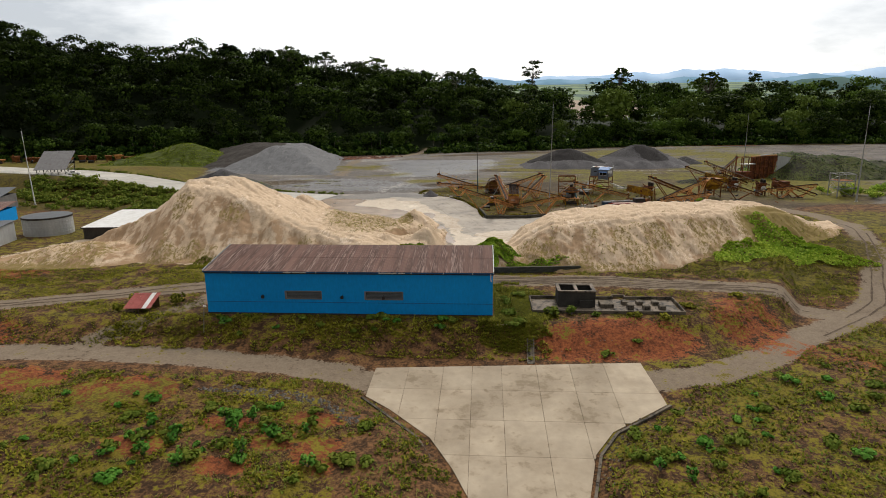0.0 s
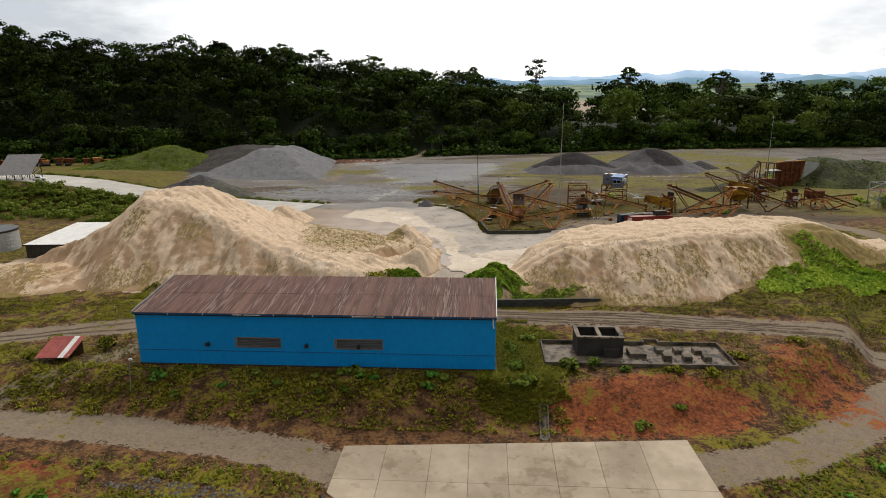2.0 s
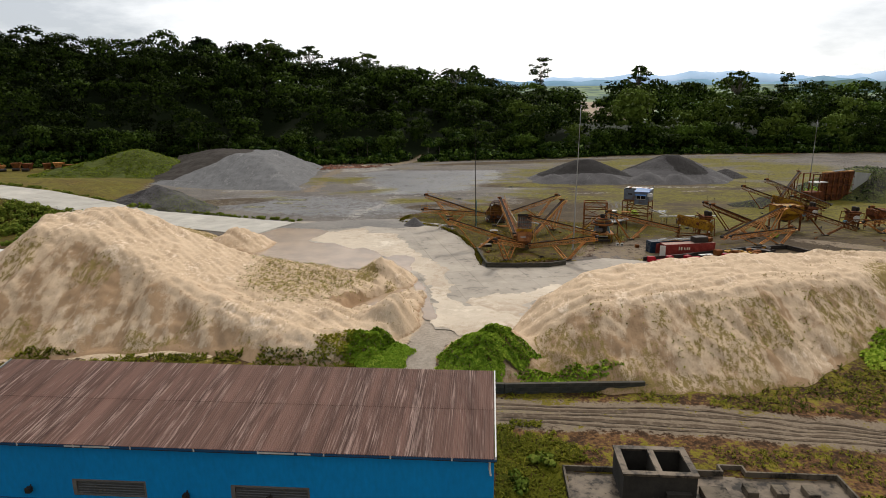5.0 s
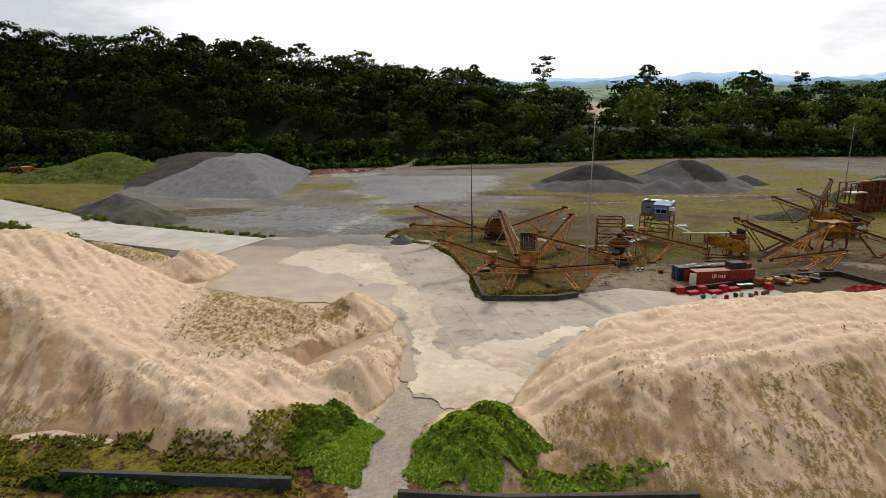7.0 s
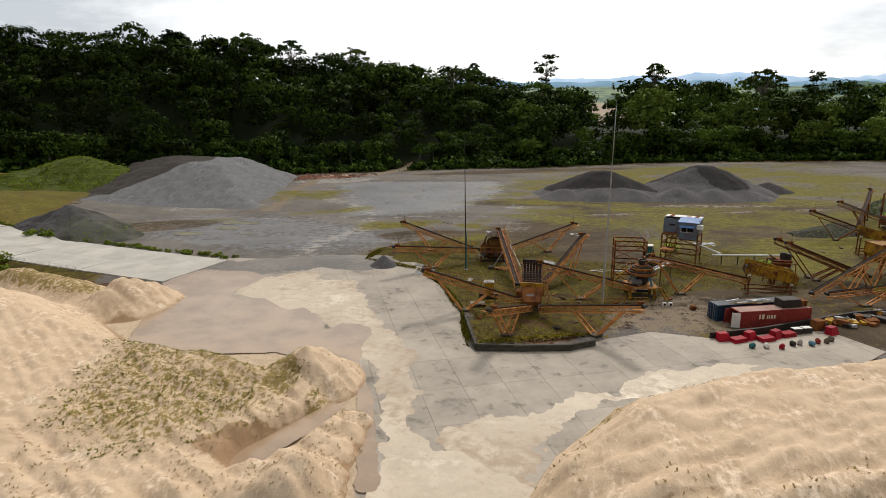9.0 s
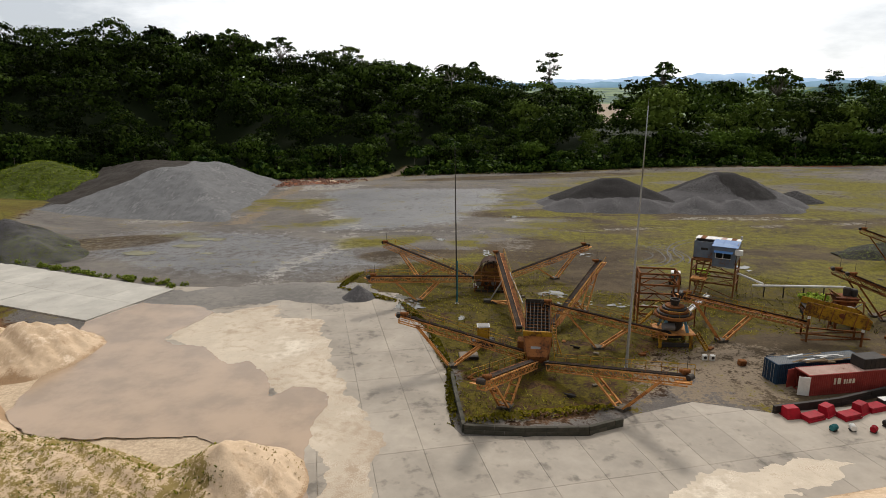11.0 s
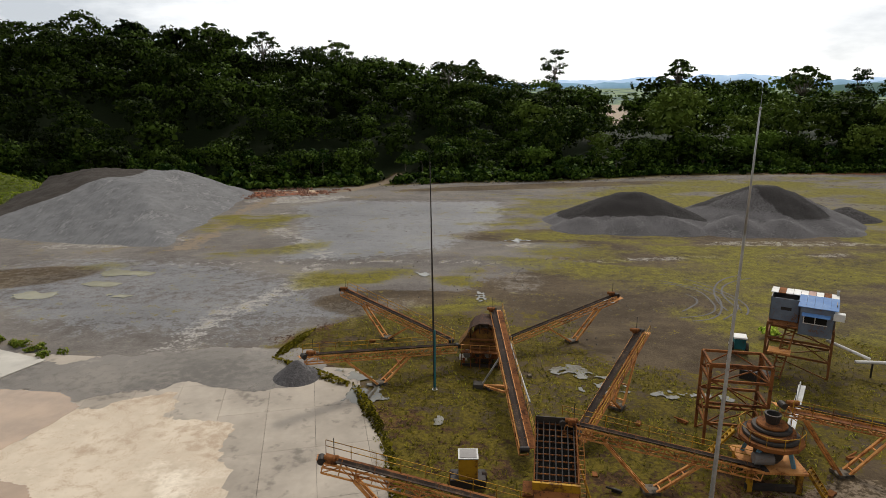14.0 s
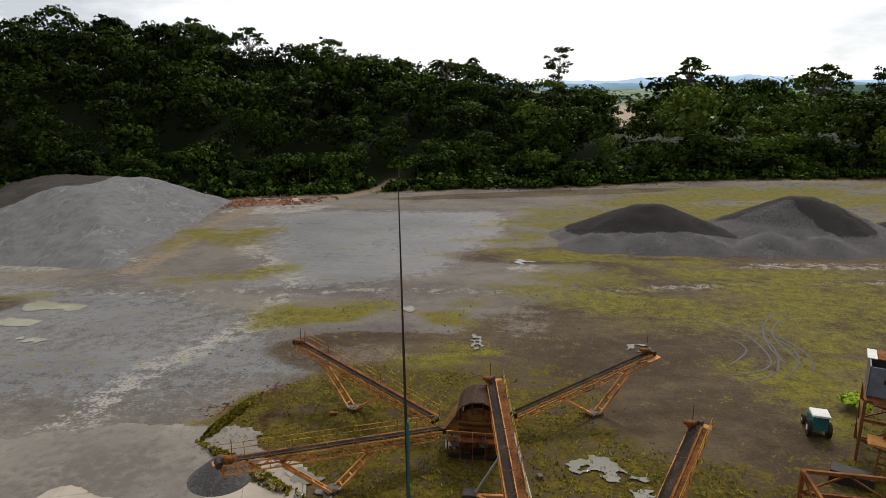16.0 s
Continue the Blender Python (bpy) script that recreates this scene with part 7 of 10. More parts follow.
def conveyor(tail, head, width=1.1, legs=(0.62,), rail=0, mat=ORANGE_STEEL, label="orange lattice belt conveyor on splayed legs, rusted", spread=4.3, motor_on=True, foot=True):
    """A belt on a lattice frame from the tail up to the head; legs: shares of the length at which leg pairs stand."""
    tail, head = Vector(tail), Vector(head)
    width *= 0.55
    gz_ = float(land(tail.x, tail.y))
    t = thing("belt_conveyor", tail.x, tail.y, gz_, 0, label, "conveyor", "belt conveyors")
    o = Vector((tail.x, tail.y, gz_))
    a, b = tail - o, head - o
    d = b - a
    L = d.length
    u = d / L
    flat = Vector((u.x, u.y, 0)).normalized()
    n = Vector((-flat.y, flat.x, 0))
    up = n.cross(u) * -1
    if up.z < 0:
        up = -up
    deep = 0.85
    panels = max(5, int(L / 1.25))
    for side in (-1, 1):
        off = n * (side * width * 0.62)
        s = Shape()
        s.beam(a + off, b + off, 0.12, 0.14).beam(a + off - up * deep, b + off - up * deep, 0.11, 0.12)
        for k in range(panels + 1):
            p = a + u * (L * k / panels) + off
            s.beam(p, p - up * deep, 0.065)
            if k < panels:
                q = a + u * (L * (k + 1) / panels) + off
                s.beam(*((p, q - up * deep) if k % 2 else (p - up * deep, q)), 0.065)
        part("side_truss", s, mat, t)
    s = Shape()
    for k in range(0, panels + 1, 2):
        p = a + u * (L * k / panels) - up * deep
        s.beam(p - n * width * 0.62, p + n * width * 0.62, 0.08)
    part("cross_ties", s, mat, t)
    # troughed belt
    prof = [(-0.52, 0.26), (-0.24, 0.12), (0.24, 0.12), (0.52, 0.26)]
    vs = [e + n * (x * width) + up * z for e in (a - u * 0.2, b + u * 0.2) for x, z in prof] + [e + n * (x * width) + up * (z - 0.04) for e in (a - u * 0.2, b + u * 0.2) for x, z in prof]
    fs = [(k, k + 1, 5 + k, 4 + k) for k in range(3)] + [(9 + k, 8 + k, 12 + k, 13 + k) for k in range(3)] + [(0, 4, 12, 8), (3, 11, 15, 7)]
    part("belt", Shape().add(vs, fs), RUBBER, t, "dark rubber belt")
    for k in range(1, panels, 2):
        p = a + u * (L * k / panels)
        part("idler", Shape().tube(p - n * width * 0.6 + up * 0.25, p - n * width * 0.22 + up * 0.06, 0.06, 6).tube(p - n * width * 0.22 + up * 0.06, p + n * width * 0.22 + up * 0.06, 0.06, 6).tube(p + n * width * 0.22 + up * 0.06, p + n * width * 0.6 + up * 0.25, 0.06, 6), RUST, t)
    for e in (a - u * 0.2, b + u * 0.25):
        part("drum", Shape().tube(e - n * width * 0.6, e + n * width * 0.6, 0.3, 12), DARK_STEEL, t)
    if motor_on:
        m_ = part("drive_motor", Shape().bevelled(-0.32, 0.32, -0.26, 0.26, 0, 0.5, 0.08).tube((-0.55, 0.1, 0.3), (0.5, 0.1, 0.3), 0.2, 10), RUST, t, "rusty drive motor")
        m_.matrix_basis = Matrix.Translation(b - u * 0.5 + n * (width * 0.5) + up * 0.2)
        part("rod", Shape().tube((0.2, 0.15, 0.45), (0.2, 0.15, 1.9), 0.03, 5), DARK_STEEL, m_)
        part("head_platform", Shape().beam(b - u * 1.0 - n * (width * 1.0) - up * 0.3, b + u * 0.6 - n * (width * 1.0) - up * 0.3, 0.8, 0.06), mat, t)
    for f in legs:
        top = a + u * (L * f)
        for fl, rise in ((-1, -0.16), (1, 0.16)):
            # two splayed frames meeting at one foot beam
            at = a + u * (L * min(0.97, max(0.03, f + fl * spread / L)))
            ft = Vector((top.x, top.y, 0)) + flat * (0.35 * fl)
            for side in (-1, 1):
                p, q = at + n * (side * width * 0.6) - up * deep, ft + n * (side * width * 0.75)
                q.z = float(land(q.x + o.x, q.y + o.y)) - o.z + 0.18
                part("leg", Shape().beam(p, q, 0.22), mat, t)
            p1, p2 = at - up * deep, ft.copy()
            for k in (0.35, 0.65, 0.9):
                c = p1.lerp(Vector((p2.x, p2.y, 0.2)), k)
                part("leg_brace", Shape().beam(c - n * width * 0.65, c + n * width * 0.65, 0.13), mat, t)
        if foot:
            fz = float(land(top.x + o.x, top.y + o.y)) - o.z
            fo = part("skid", Shape().block((0, 0, 0), n * (width * 1.1), flat * 0.75, (0, 0, 0.2)), OLD_CONCRETE, t, "concrete footing block")
            fo.location = (top.x, top.y, fz + 0.12)
    if rail:
        off = n * (rail * (width * 0.62 + 0.75))
        s = Shape().block((a + b) / 2 + n * (rail * (width * 0.62 + 0.4)) - up * 0.1, d / 2, n * 0.36, up * 0.03)
        part("walkway", s, RUST, t)
        k_n = max(3, int(L / 1.9))
        for k in range(k_n + 1):
            p = a + u * (L * k / k_n) + off
            part("rail_post", Shape().beam(p - up * 0.1, p + Vector((0, 0, 1.05)), 0.05), YELLOW_STEEL, t)
        for h in (0.55, 1.05):
            part("handrail", Shape().beam(a + off + Vector((0, 0, h)), b + off + Vector((0, 0, h)), 0.05), YELLOW_STEEL, t)
    return t


conveyor((3.6, 236.0, 2.2), (-13.5, 245.8, 6.0), legs=(0.56,), rail=-1)
conveyor((4.6, 233.0, 2.7), (-11.7, 221.2, 5.7), legs=(0.55,), rail=-1)
conveyor((13.8, 201.2, 1.3), (-3.2, 198.6, 7.2), legs=(0.62,), rail=-1)
conveyor((14.0, 198.6, 1.5), (7.5, 182.4, 6.2), 1.3, legs=(0.6,), rail=-1)
conveyor((15.6, 197.8, 1.6), (28.2, 184.0, 6.6), 1.2, legs=(0.6,), rail=1)
conveyor((12.5, 211.0, 1.5), (9.4, 236.7, 6.4), 1.3, legs=(), rail=-1, label="long grey-belted feed conveyor on rusted frame")
conveyor((12.0, 238.0, 2.1), (27.2, 245.6, 6.1), legs=(0.58,), label="orange lattice belt conveyor with boarded sides")
conveyor((17.6, 213.6, 1.2), (26.5, 227.4, 7.4), 1.3, legs=(0.66,), rail=-1, label="steep dark-belted conveyor on an orange frame")
conveyor((33.0, 208.0, 2.2), (15.6, 206.6, 6.7), legs=(0.55,), rail=-1, motor_on=True)
conveyor((53.8, 212.9, 2.6), (35.4, 210.4, 7.2), legs=(0.66,), rail=1)
# side stays of the feed conveyor
stay = thing("conveyor_trestle", 10.7, 226.5, 0, 0, "orange trestle under the feed conveyor", "trestle")
for sx in (-2.6, 2.2):
    part("strut", Shape().beam((sx, 0, 0.3), (-0.2, 0.4, 4.3), 0.18), GREY_STEEL, stay)
    part("base_beam", Shape().beam((sx, 0, 0.35), (0.1, -1.6, 0.35), 0.25), ORANGE_STEEL, stay)
part("base_beam", Shape().beam((-2.6, 0, 0.3), (2.2, 0, 0.3), 0.3), ORANGE_STEEL, stay)
part("footing", Shape().bevelled(-3.6, -2.4, -0.5, 0.6, -0.1, 0.6, 0.05), BLACK_STAIN, stay)
part("stay_pipe", Shape().tube((2.6, -9.5, 3.2), (0.8, 3.0, 4.8), 0.1, 8), GREY_STEEL, stay)
part("tall_post", Shape().beam((0.8, 4.5, 0), (-0.4, 5.5, 5.0), 0.2), ORANGE_STEEL, stay)
part("tall_post", Shape().beam((0.6, 8.0, 0), (-0.2, 8.5, 5.6), 0.2), ORANGE_STEEL, stay)


def feed_hopper():
    t = thing("feed_hopper", 14.6, 203.5, 0.0, -4, "yellow and rusty feed hopper with a grizzly grid", "hopper")
    w, back, fr_, zb, zf = 1.75, 3.2, -2.6, 6.7, 4.4
    for sx in (-1, 1):
        part("side_plate", Shape().add([(sx * w, fr_, zf - 1.2), (sx * w, back, zb - 1.5), (sx * w, back, zb + 0.35), (sx * w, fr_, zf + 0.35), (sx * (w - 0.08), fr_, zf - 1.2), (sx * (w - 0.08), back, zb - 1.5), (sx * (w - 0.08), back, zb + 0.35), (sx * (w - 0.08), fr_, zf + 0.35)], [(0, 1, 2, 3), (7, 6, 5, 4), (0, 4, 5, 1), (1, 5, 6, 2), (2, 6, 7, 3), (3, 7, 4, 0)]), RUST, t)
    part("back_plate", Shape().box(-w + 0.08, w - 0.08, back - 0.1, back, zb - 1.5, zb + 0.5), DARK_STEEL, t)
    slope = (zb - zf) / (back - fr_)
    for k in range(7):
        x = -w + 0.25 + k * (2 * w - 0.5) / 6
        part("grid_bar", Shape().beam((x, fr_, zf), (x, back - 0.1, zb), 0.09, 0.16), DARK_STEEL, t)
    for k in range(10):
        y = fr_ + 0.3 + k * 0.58
        part("grid_bar", Shape().beam((-w + 0.08, y, zf + slope * (y - fr_) + 0.04), (w - 0.08, y, zf + slope * (y - fr_) + 0.04), 0.06, 0.1), RUST, t)
    part("bin_floor", Shape().block((0, 0.3, 4.3), (w - 0.1, 0, 0), (0, 2.8, 1.1), (0, -0.02, 0.05)), DARK_HOLE, t)
    part("front_lip", Shape().box(-w - 0.1, w + 0.1, fr_ - 0.25, fr_ - 0.02, zf - 0.35, zf + 0.3), YELLOW_STEEL, t, "yellow front lip")
    ch = Shape().add([(-w, fr_ - 0.25, zf - 0.35), (w, fr_ - 0.25, zf - 0.35), (w * 0.7, fr_ - 2.6, 2.2), (-w * 0.7, fr_ - 2.6, 2.2), (-w, fr_ - 0.02, 2.0), (w, fr_ - 0.02, 2.0), (w * 0.6, fr_ - 2.4, 1.3), (-w * 0.6, fr_ - 2.4, 1.3)], [(0, 3, 2, 1), (4, 5, 6, 7), (0, 1, 5, 4), (1, 2, 6, 5), (2, 3, 7, 6), (3, 0, 4, 7)])
    part("chute", ch, RUST, t)
    part("chute_patch", Shape().block((-0.2, fr_ - 1.15, 3.31), (0.62, 0, 0), (0, -0.55, -0.42), (0, -0.012, 0.016)), GREY_SHEET, t, "grey patch plate")
    for sx in (-1.5, 1.5):
        for sy in (-2.4, 0.2, 2.9):
            part("leg", Shape().box(sx - 0.14, sx + 0.14, sy - 0.14, sy + 0.14, 0, zf + slope * (sy - fr_) - 1.0), RUST, t)
        part("brace", Shape().beam((sx, -2.4, 0.3), (sx, 2.9, 3.6), 0.14), RUST, t)
        part("brace", Shape().beam((sx, 2.9, 0.3), (sx, -2.4, 2.6), 0.14), RUST, t)
    part("feeder_deck", Shape().box(-1.3, 1.3, -2.2, 2.6, 2.0, 2.5), DARK_STEEL, t)
    part("drive_box", Shape().bevelled(-2.6, -1.6, -1.6, 0.4, 1.3, 2.7, 0.08), RUST, t)
    part("flywheel", Shape().tube((1.7, -0.2, 2.4), (2.0, -0.2, 2.4), 0.75, 18), RUST, t)
    ld = part("ladder", Shape().beam((2.4, 1.6, 0), (1.9, 3.0, 5.4), 0.07).beam((2.9, 1.6, 0), (2.4, 3.0, 5.4), 0.07), ORANGE_STEEL, t)
    for k in range(14):
        q = k / 14
        part("rung", Shape().beam((2.4 - 0.5 * q, 1.6 + 1.4 * q, 5.4 * q + 0.2), (2.9 - 0.5 * q, 1.6 + 1.4 * q, 5.4 * q + 0.2), 0.05), ORANGE_STEEL, ld)
    part("support_strut", Shape().tube((3.4, 0.8, 0.1), (2.0, 3.6, 3.4), 0.1, 8), YELLOW_STEEL, t)


feed_hopper()
t = thing("generator_box", 7.3, 207.2, float(land(7.3, 207.2)), 4, "yellow cabinet with a pale roof on a dark skid", "cabinet")
part("skid", Shape().bevelled(-1.6, 1.6, -0.9, 0.9, 0, 0.9, 0.05), DARK_STEEL, t)
part("wheel", Shape().tube((-1.7, 0.2, 0.5), (-1.3, 0.2, 0.5), 0.5, 14), RUBBER, t)
part("wheel", Shape().tube((1.3, 0.2, 0.5), (1.7, 0.2, 0.5), 0.5, 14), RUBBER, t)
part("cabinet", Shape().bevelled(-0.85, 0.85, -0.8, 0.8, 0.9, 2.9, 0.05), YELLOW_STEEL, t)
part("cabinet_top", Shape().box(-0.9, 0.9, -0.85, 0.85, 2.9, 3.0), GREY_STEEL, t, "white frame top")
part("mesh_cover", Shape().box(-0.75, 0.75, -0.7, 0.7, 3.0, 3.04), GREY_SHEET, t, "grey mesh cover")
t = thing("concrete_plinth", 5.4, 202.6, float(land(5.4, 202.6)), 8, "broken pale concrete plinth in weeds", "plinth")
part("block", Shape().bevelled(-1.3, 1.3, -1.0, 1.0, -0.1, 0.5, 0.08), PAD_FLOOR, t)


def impact_crusher():
    t = thing("impact_crusher", 8.3, 234.6, 0.0, -3, "rusty impact crusher with an arched hood under a dark framed lid", "crusher")

    def arch(r, z, n):
        return [(r * math.cos(math.pi * (0.08 + 0.84 * k / n)), z + 0.85 * r * math.sin(math.pi * (0.08 + 0.84 * k / n))) for k in range(n + 1)]

    def extruded(outline, y0, y1):
        n = len(outline)
        vs = [(x, y0, z) for x, z in outline] + [(x, y1, z) for x, z in outline]
        return Shape().add(vs, [tuple(range(n)), tuple(range(2 * n - 1, n - 1, -1))] + [(k, n + k, n + (k + 1) % n, (k + 1) % n) for k in range(n)])
    part("hood", extruded([(1.75, 2.3)] + arch(1.6, 3.7, 8) + [(-1.75, 2.3)], -1.3, 1.7), RUST_YELLOW, t, "rust-streaked yellow arched hood")
    part("hood_rib", extruded(arch(1.66, 3.72, 8) + arch(1.42, 3.72, 8)[::-1], -1.42, -1.3), RUST, t)
    roof = arch(2.15, 4.15, 5)
    for (x0, z0), (x1, z1) in zip(roof[:-1], roof[1:]):
        part("lid_plate", Shape().block(((x0 + x1) / 2, -0.1, (z0 + z1) / 2), ((x1 - x0) / 2, 0, (z1 - z0) / 2), (0, 1.95, 0), (0, 0, 0.05)), DARK_RUST, t, "dark rusted lid plate")
    for x, z in roof:
        part("lid_post", Shape().beam((x * 0.93, -1.95, 3.9 if abs(x) > 1.6 else 4.6), (x, -1.98, z), 0.09), DARK_RUST, t)
    part("side_wing", Shape().add([(-1.8, -1.5, 2.2), (-1.8, -1.5, 4.7), (-3.4, -1.6, 2.5), (-3.3, -1.6, 2.2), (-1.8, 1.6, 2.2), (-1.8, 1.6, 4.7), (-3.4, 1.6, 2.5), (-3.3, 1.6, 2.2)], [(0, 3, 2, 1), (4, 5, 6, 7), (1, 2, 6, 5), (0, 1, 5, 4), (2, 3, 7, 6), (3, 0, 4, 7)]), RUST_YELLOW, t)
    for z in (2.35, 3.0, 3.55):
        part("cross_beam", Shape().box(-1.9, 1.9, -1.75, -1.45, z, z + 0.18), ORANGE_RUST, t)
    part("rotor_case", Shape().bevelled(-2.6, 2.2, -1.6, 1.8, 1.0, 2.25, 0.15), RUST, t)
    for x, r, mt in ((-2.1, 0.55, GREY_SHEET), (-0.7, 0.4, DARK_STEEL), (0.6, 0.45, GREY_SHEET)):
        part("belt_wheel", Shape().tube((x, -2.0, 1.7), (x, -1.64, 1.7), r, 16).tube((x, -2.06, 1.7), (x, -2.0, 1.7), r * 0.3, 10), mt, t)
    part("motor", Shape().tube((-3.2, -1.2, 0.9), (-2.2, -1.2, 0.9), 0.42, 12), WHITE_PAINT, t, "pale motor casing")
    part("discharge_chute", Shape().bevelled(-1.2, 1.2, -1.2, 1.4, 0.3, 1.0, 0.05), DARK_STEEL, t)
    for sx in (-2.6, -0.9, 0.9, 2.2):
        part("leg", Shape().box(sx - 0.15, sx + 0.15, -1.8, -1.5, 0, 1.0), RED_RUST, t)
        part("leg", Shape().box(sx - 0.15, sx + 0.15, 1.4, 1.7, 0, 1.0), RED_RUST, t)
    for y0 in (-2.1, 1.6):
        part("base_beam", Shape().box(-3.0, 2.6, y0, y0 + 0.3, -0.05, 0.35), DARK_STEEL, t)
    part("walkway", Shape().box(-2.9, 2.2, -2.9, -2.1, 2.2, 2.28), RUST, t)
    for k in range(5):
        part("guard_post", Shape().beam((-2.8 + k * 1.2, -2.85, 2.28), (-2.8 + k * 1.2, -2.85, 3.3), 0.06), ORANGE_STEEL, t)
        part("walkway_prop", Shape().beam((-2.8 + k * 1.2, -2.6, -0.05), (-2.8 + k * 1.2, -2.6, 2.2), 0.1), RUST, t)
    part("guard_rail", Shape().beam((-2.9, -2.85, 3.3), (2.2, -2.85, 3.3), 0.06), ORANGE_STEEL, t)


impact_crusher()


def cone_crusher():
    t = thing("cone_crusher", 34.2, 209.8, 0.0, 0, "rusty cone crusher on blue legs with a round deck", "crusher")
    for y0 in (-1.9, 1.5):
        part("base_beam", Shape().box(-2.4, 2.4, y0, y0 + 0.4, 0.2, 0.7), DARK_STEEL, t)
    part("lower_deck", Shape().box(-2.6, 2.6, -2.2, 2.2, 2.0, 2.2), ORANGE_STEEL, t)
    for sx in (-2.1, 2.1):
        for sy in (-1.7, 1.7):
            part("post", Shape().box(sx - 0.22, sx + 0.22, sy - 0.22, sy + 0.22, 0.0, 2.0), YELLOW_STEEL, t)
            part("leg", Shape().beam((sx * 0.8, sy * 0.8, 2.2), (sx * 0.55, sy * 0.6, 4.2), 0.32), LIGHT_BLUE, t, "pale blue leg")
    part("crusher_bowl", Shape().turned((0, 0, 2.2), [(0.9, 0), (1.2, 0.5), (1.3, 1.2), (1.7, 1.9), (1.7, 2.4)], 20), DARK_STEEL, t)
    part("round_deck", Shape().turned((0, 0, 4.2), [(2.7, 0), (2.75, 0.08), (2.75, 0.4), (2.6, 0.42)], 12), RUST, t, "rusty octagonal deck")
    for k, (r, z, h, mt) in enumerate(((2.3, 4.62, 0.3, DARK_STEEL), (1.95, 4.92, 0.35, RUST), (1.6, 5.27, 0.3, DARK_STEEL), (1.25, 5.57, 0.25, RUST))):
        part("bowl_ring", Shape().turned((0, 0, z), [(r, 0), (r + 0.06, h * 0.5), (r, h)], 24), mt, t)
    part("feed_cup", Shape().turned((0, 0, 5.8), [(0.5, 0), (0.7, 0.8), (0.72, 0.9), (0.55, 0.9), (0.4, 0.3)], 16), DARK_STEEL, t)
    for k in range(12):
        a = k * math.pi / 6
        p = Vector((2.7 * math.cos(a), 2.7 * math.sin(a), 4.6))
        q = Vector((2.7 * math.cos(a + math.pi / 6), 2.7 * math.sin(a + math.pi / 6), 5.6))
        part("rail_post", Shape().beam(p, p + Vector((0, 0, 1.0)), 0.05), YELLOW_STEEL, t)
        part("handrail", Shape().beam(p + Vector((0, 0, 1.0)), q, 0.05), YELLOW_STEEL, t)
    part("motor_housing", Shape().tube((-1.8, -1.3, 3.0), (-0.2, -1.3, 3.0), 0.55, 14), GREY_SHEET, t)
    ld = part("stair", Shape().beam((2.7, -1.6, 2.1), (4.0, -2.6, 0), 0.12, 0.25).beam((3.3, -0.9, 2.1), (4.6, -1.9, 0), 0.12, 0.25), YELLOW_STEEL, t)
    for k in range(8):
        q = (k + 0.5) / 8
        part("tread", Shape().beam((2.7 + 1.3 * q, -1.6 - q, 2.1 - 2.1 * q), (3.3 + 1.3 * q, -0.9 - q, 2.1 - 2.1 * q), 0.25, 0.05), YELLOW_STEEL, ld)
    st = part("stair", Shape().beam((-2.6, 1.2, 4.2), (-5.2, 0.2, 2.0), 0.1, 0.25).beam((-2.4, 2.0, 4.2), (-5.0, 1.0, 2.0), 0.1, 0.25), YELLOW_STEEL, t)
    for k in range(8):
        q = (k + 0.5) / 8
        part("tread", Shape().beam((-2.6 - 2.6 * q, 1.2 - q, 4.2 - 2.2 * q), (-2.4 - 2.6 * q, 2.0 - q, 4.2 - 2.2 * q), 0.25, 0.05), YELLOW_STEEL, st)


cone_crusher()


def open_tower(x, y, rz, w, d, levels, label, mat=RUST, decks=()):
    t = thing("steel_tower", x, y, 0.0, rz, label, "tower")
    for sx in (0, w):
        for sy in (0, d):
            part("column", Shape().box(sx - 0.13, sx + 0.13, sy - 0.13, sy + 0.13, -0.05, levels[-1]), mat, t)
    for z in levels:
        part("ring_beam", Shape().beam((0, 0, z), (w, 0, z), 0.2, 0.25).beam((0, d, z), (w, d, z), 0.2, 0.25).beam((0, 0, z), (0, d, z), 0.2, 0.25).beam((w, 0, z), (w, d, z), 0.2, 0.25), mat, t)
    for k, (z0, z1) in enumerate(zip([0] + list(levels[:-1]), levels)):
        if k % 2 == 1 or len(levels) < 3:
            for y in (0, d):
                part("brace", Shape().beam((0, y, z0), (w / 2, y, z1), 0.12).beam((w / 2, y, z1), (w, y, z0), 0.12), mat, t)
            part("brace", Shape().beam((0, 0, z0), (0, d, z1), 0.12), mat, t)
            part("brace", Shape().beam((w, 0, z0), (w, d, z1), 0.12), mat, t)
        else:
            part("brace", Shape().beam((0, 0, z1), (w, 0, z0), 0.12), mat, t)
            part("brace", Shape().beam((0, d, z0), (w, d, z1), 0.12), mat, t)
    for z in decks:
        part("deck", Shape().box(0.13, w - 0.13, 0.13, d - 0.13, z, z + 0.08), RUST, t)
    return t


open_tower(30.6, 215.6, -6, 5.6, 3.6, (2.4, 4.6, 7.0, 8.7), "open rusty steel frame tower beside a crusher")
tw = open_tower(44.5, 235.5, -28, 7.2, 5.0, (2.2, 4.3, 6.2), "rusty steel tower carrying a sheet-clad control cabin", mat=ORANGE_RUST, decks=(6.25,))
cab = thing("control_cabin", 44.5, 235.5, 6.35, -28, "sheet-clad control cabin with a bright blue roof", "cabin")
part("back_wall", Shape().box(0, 7.2, 4.9, 5.0, 0, 3.2), GREY_SHEET, cab)
part("side_wall", Shape().box(0, 0.1, 0.6, 4.9, 0, 3.2), GREY_SHEET, cab)
part("side_wall", Shape().box(7.1, 7.2, 0.6, 4.9, 0, 3.2), GREY_SHEET, cab)
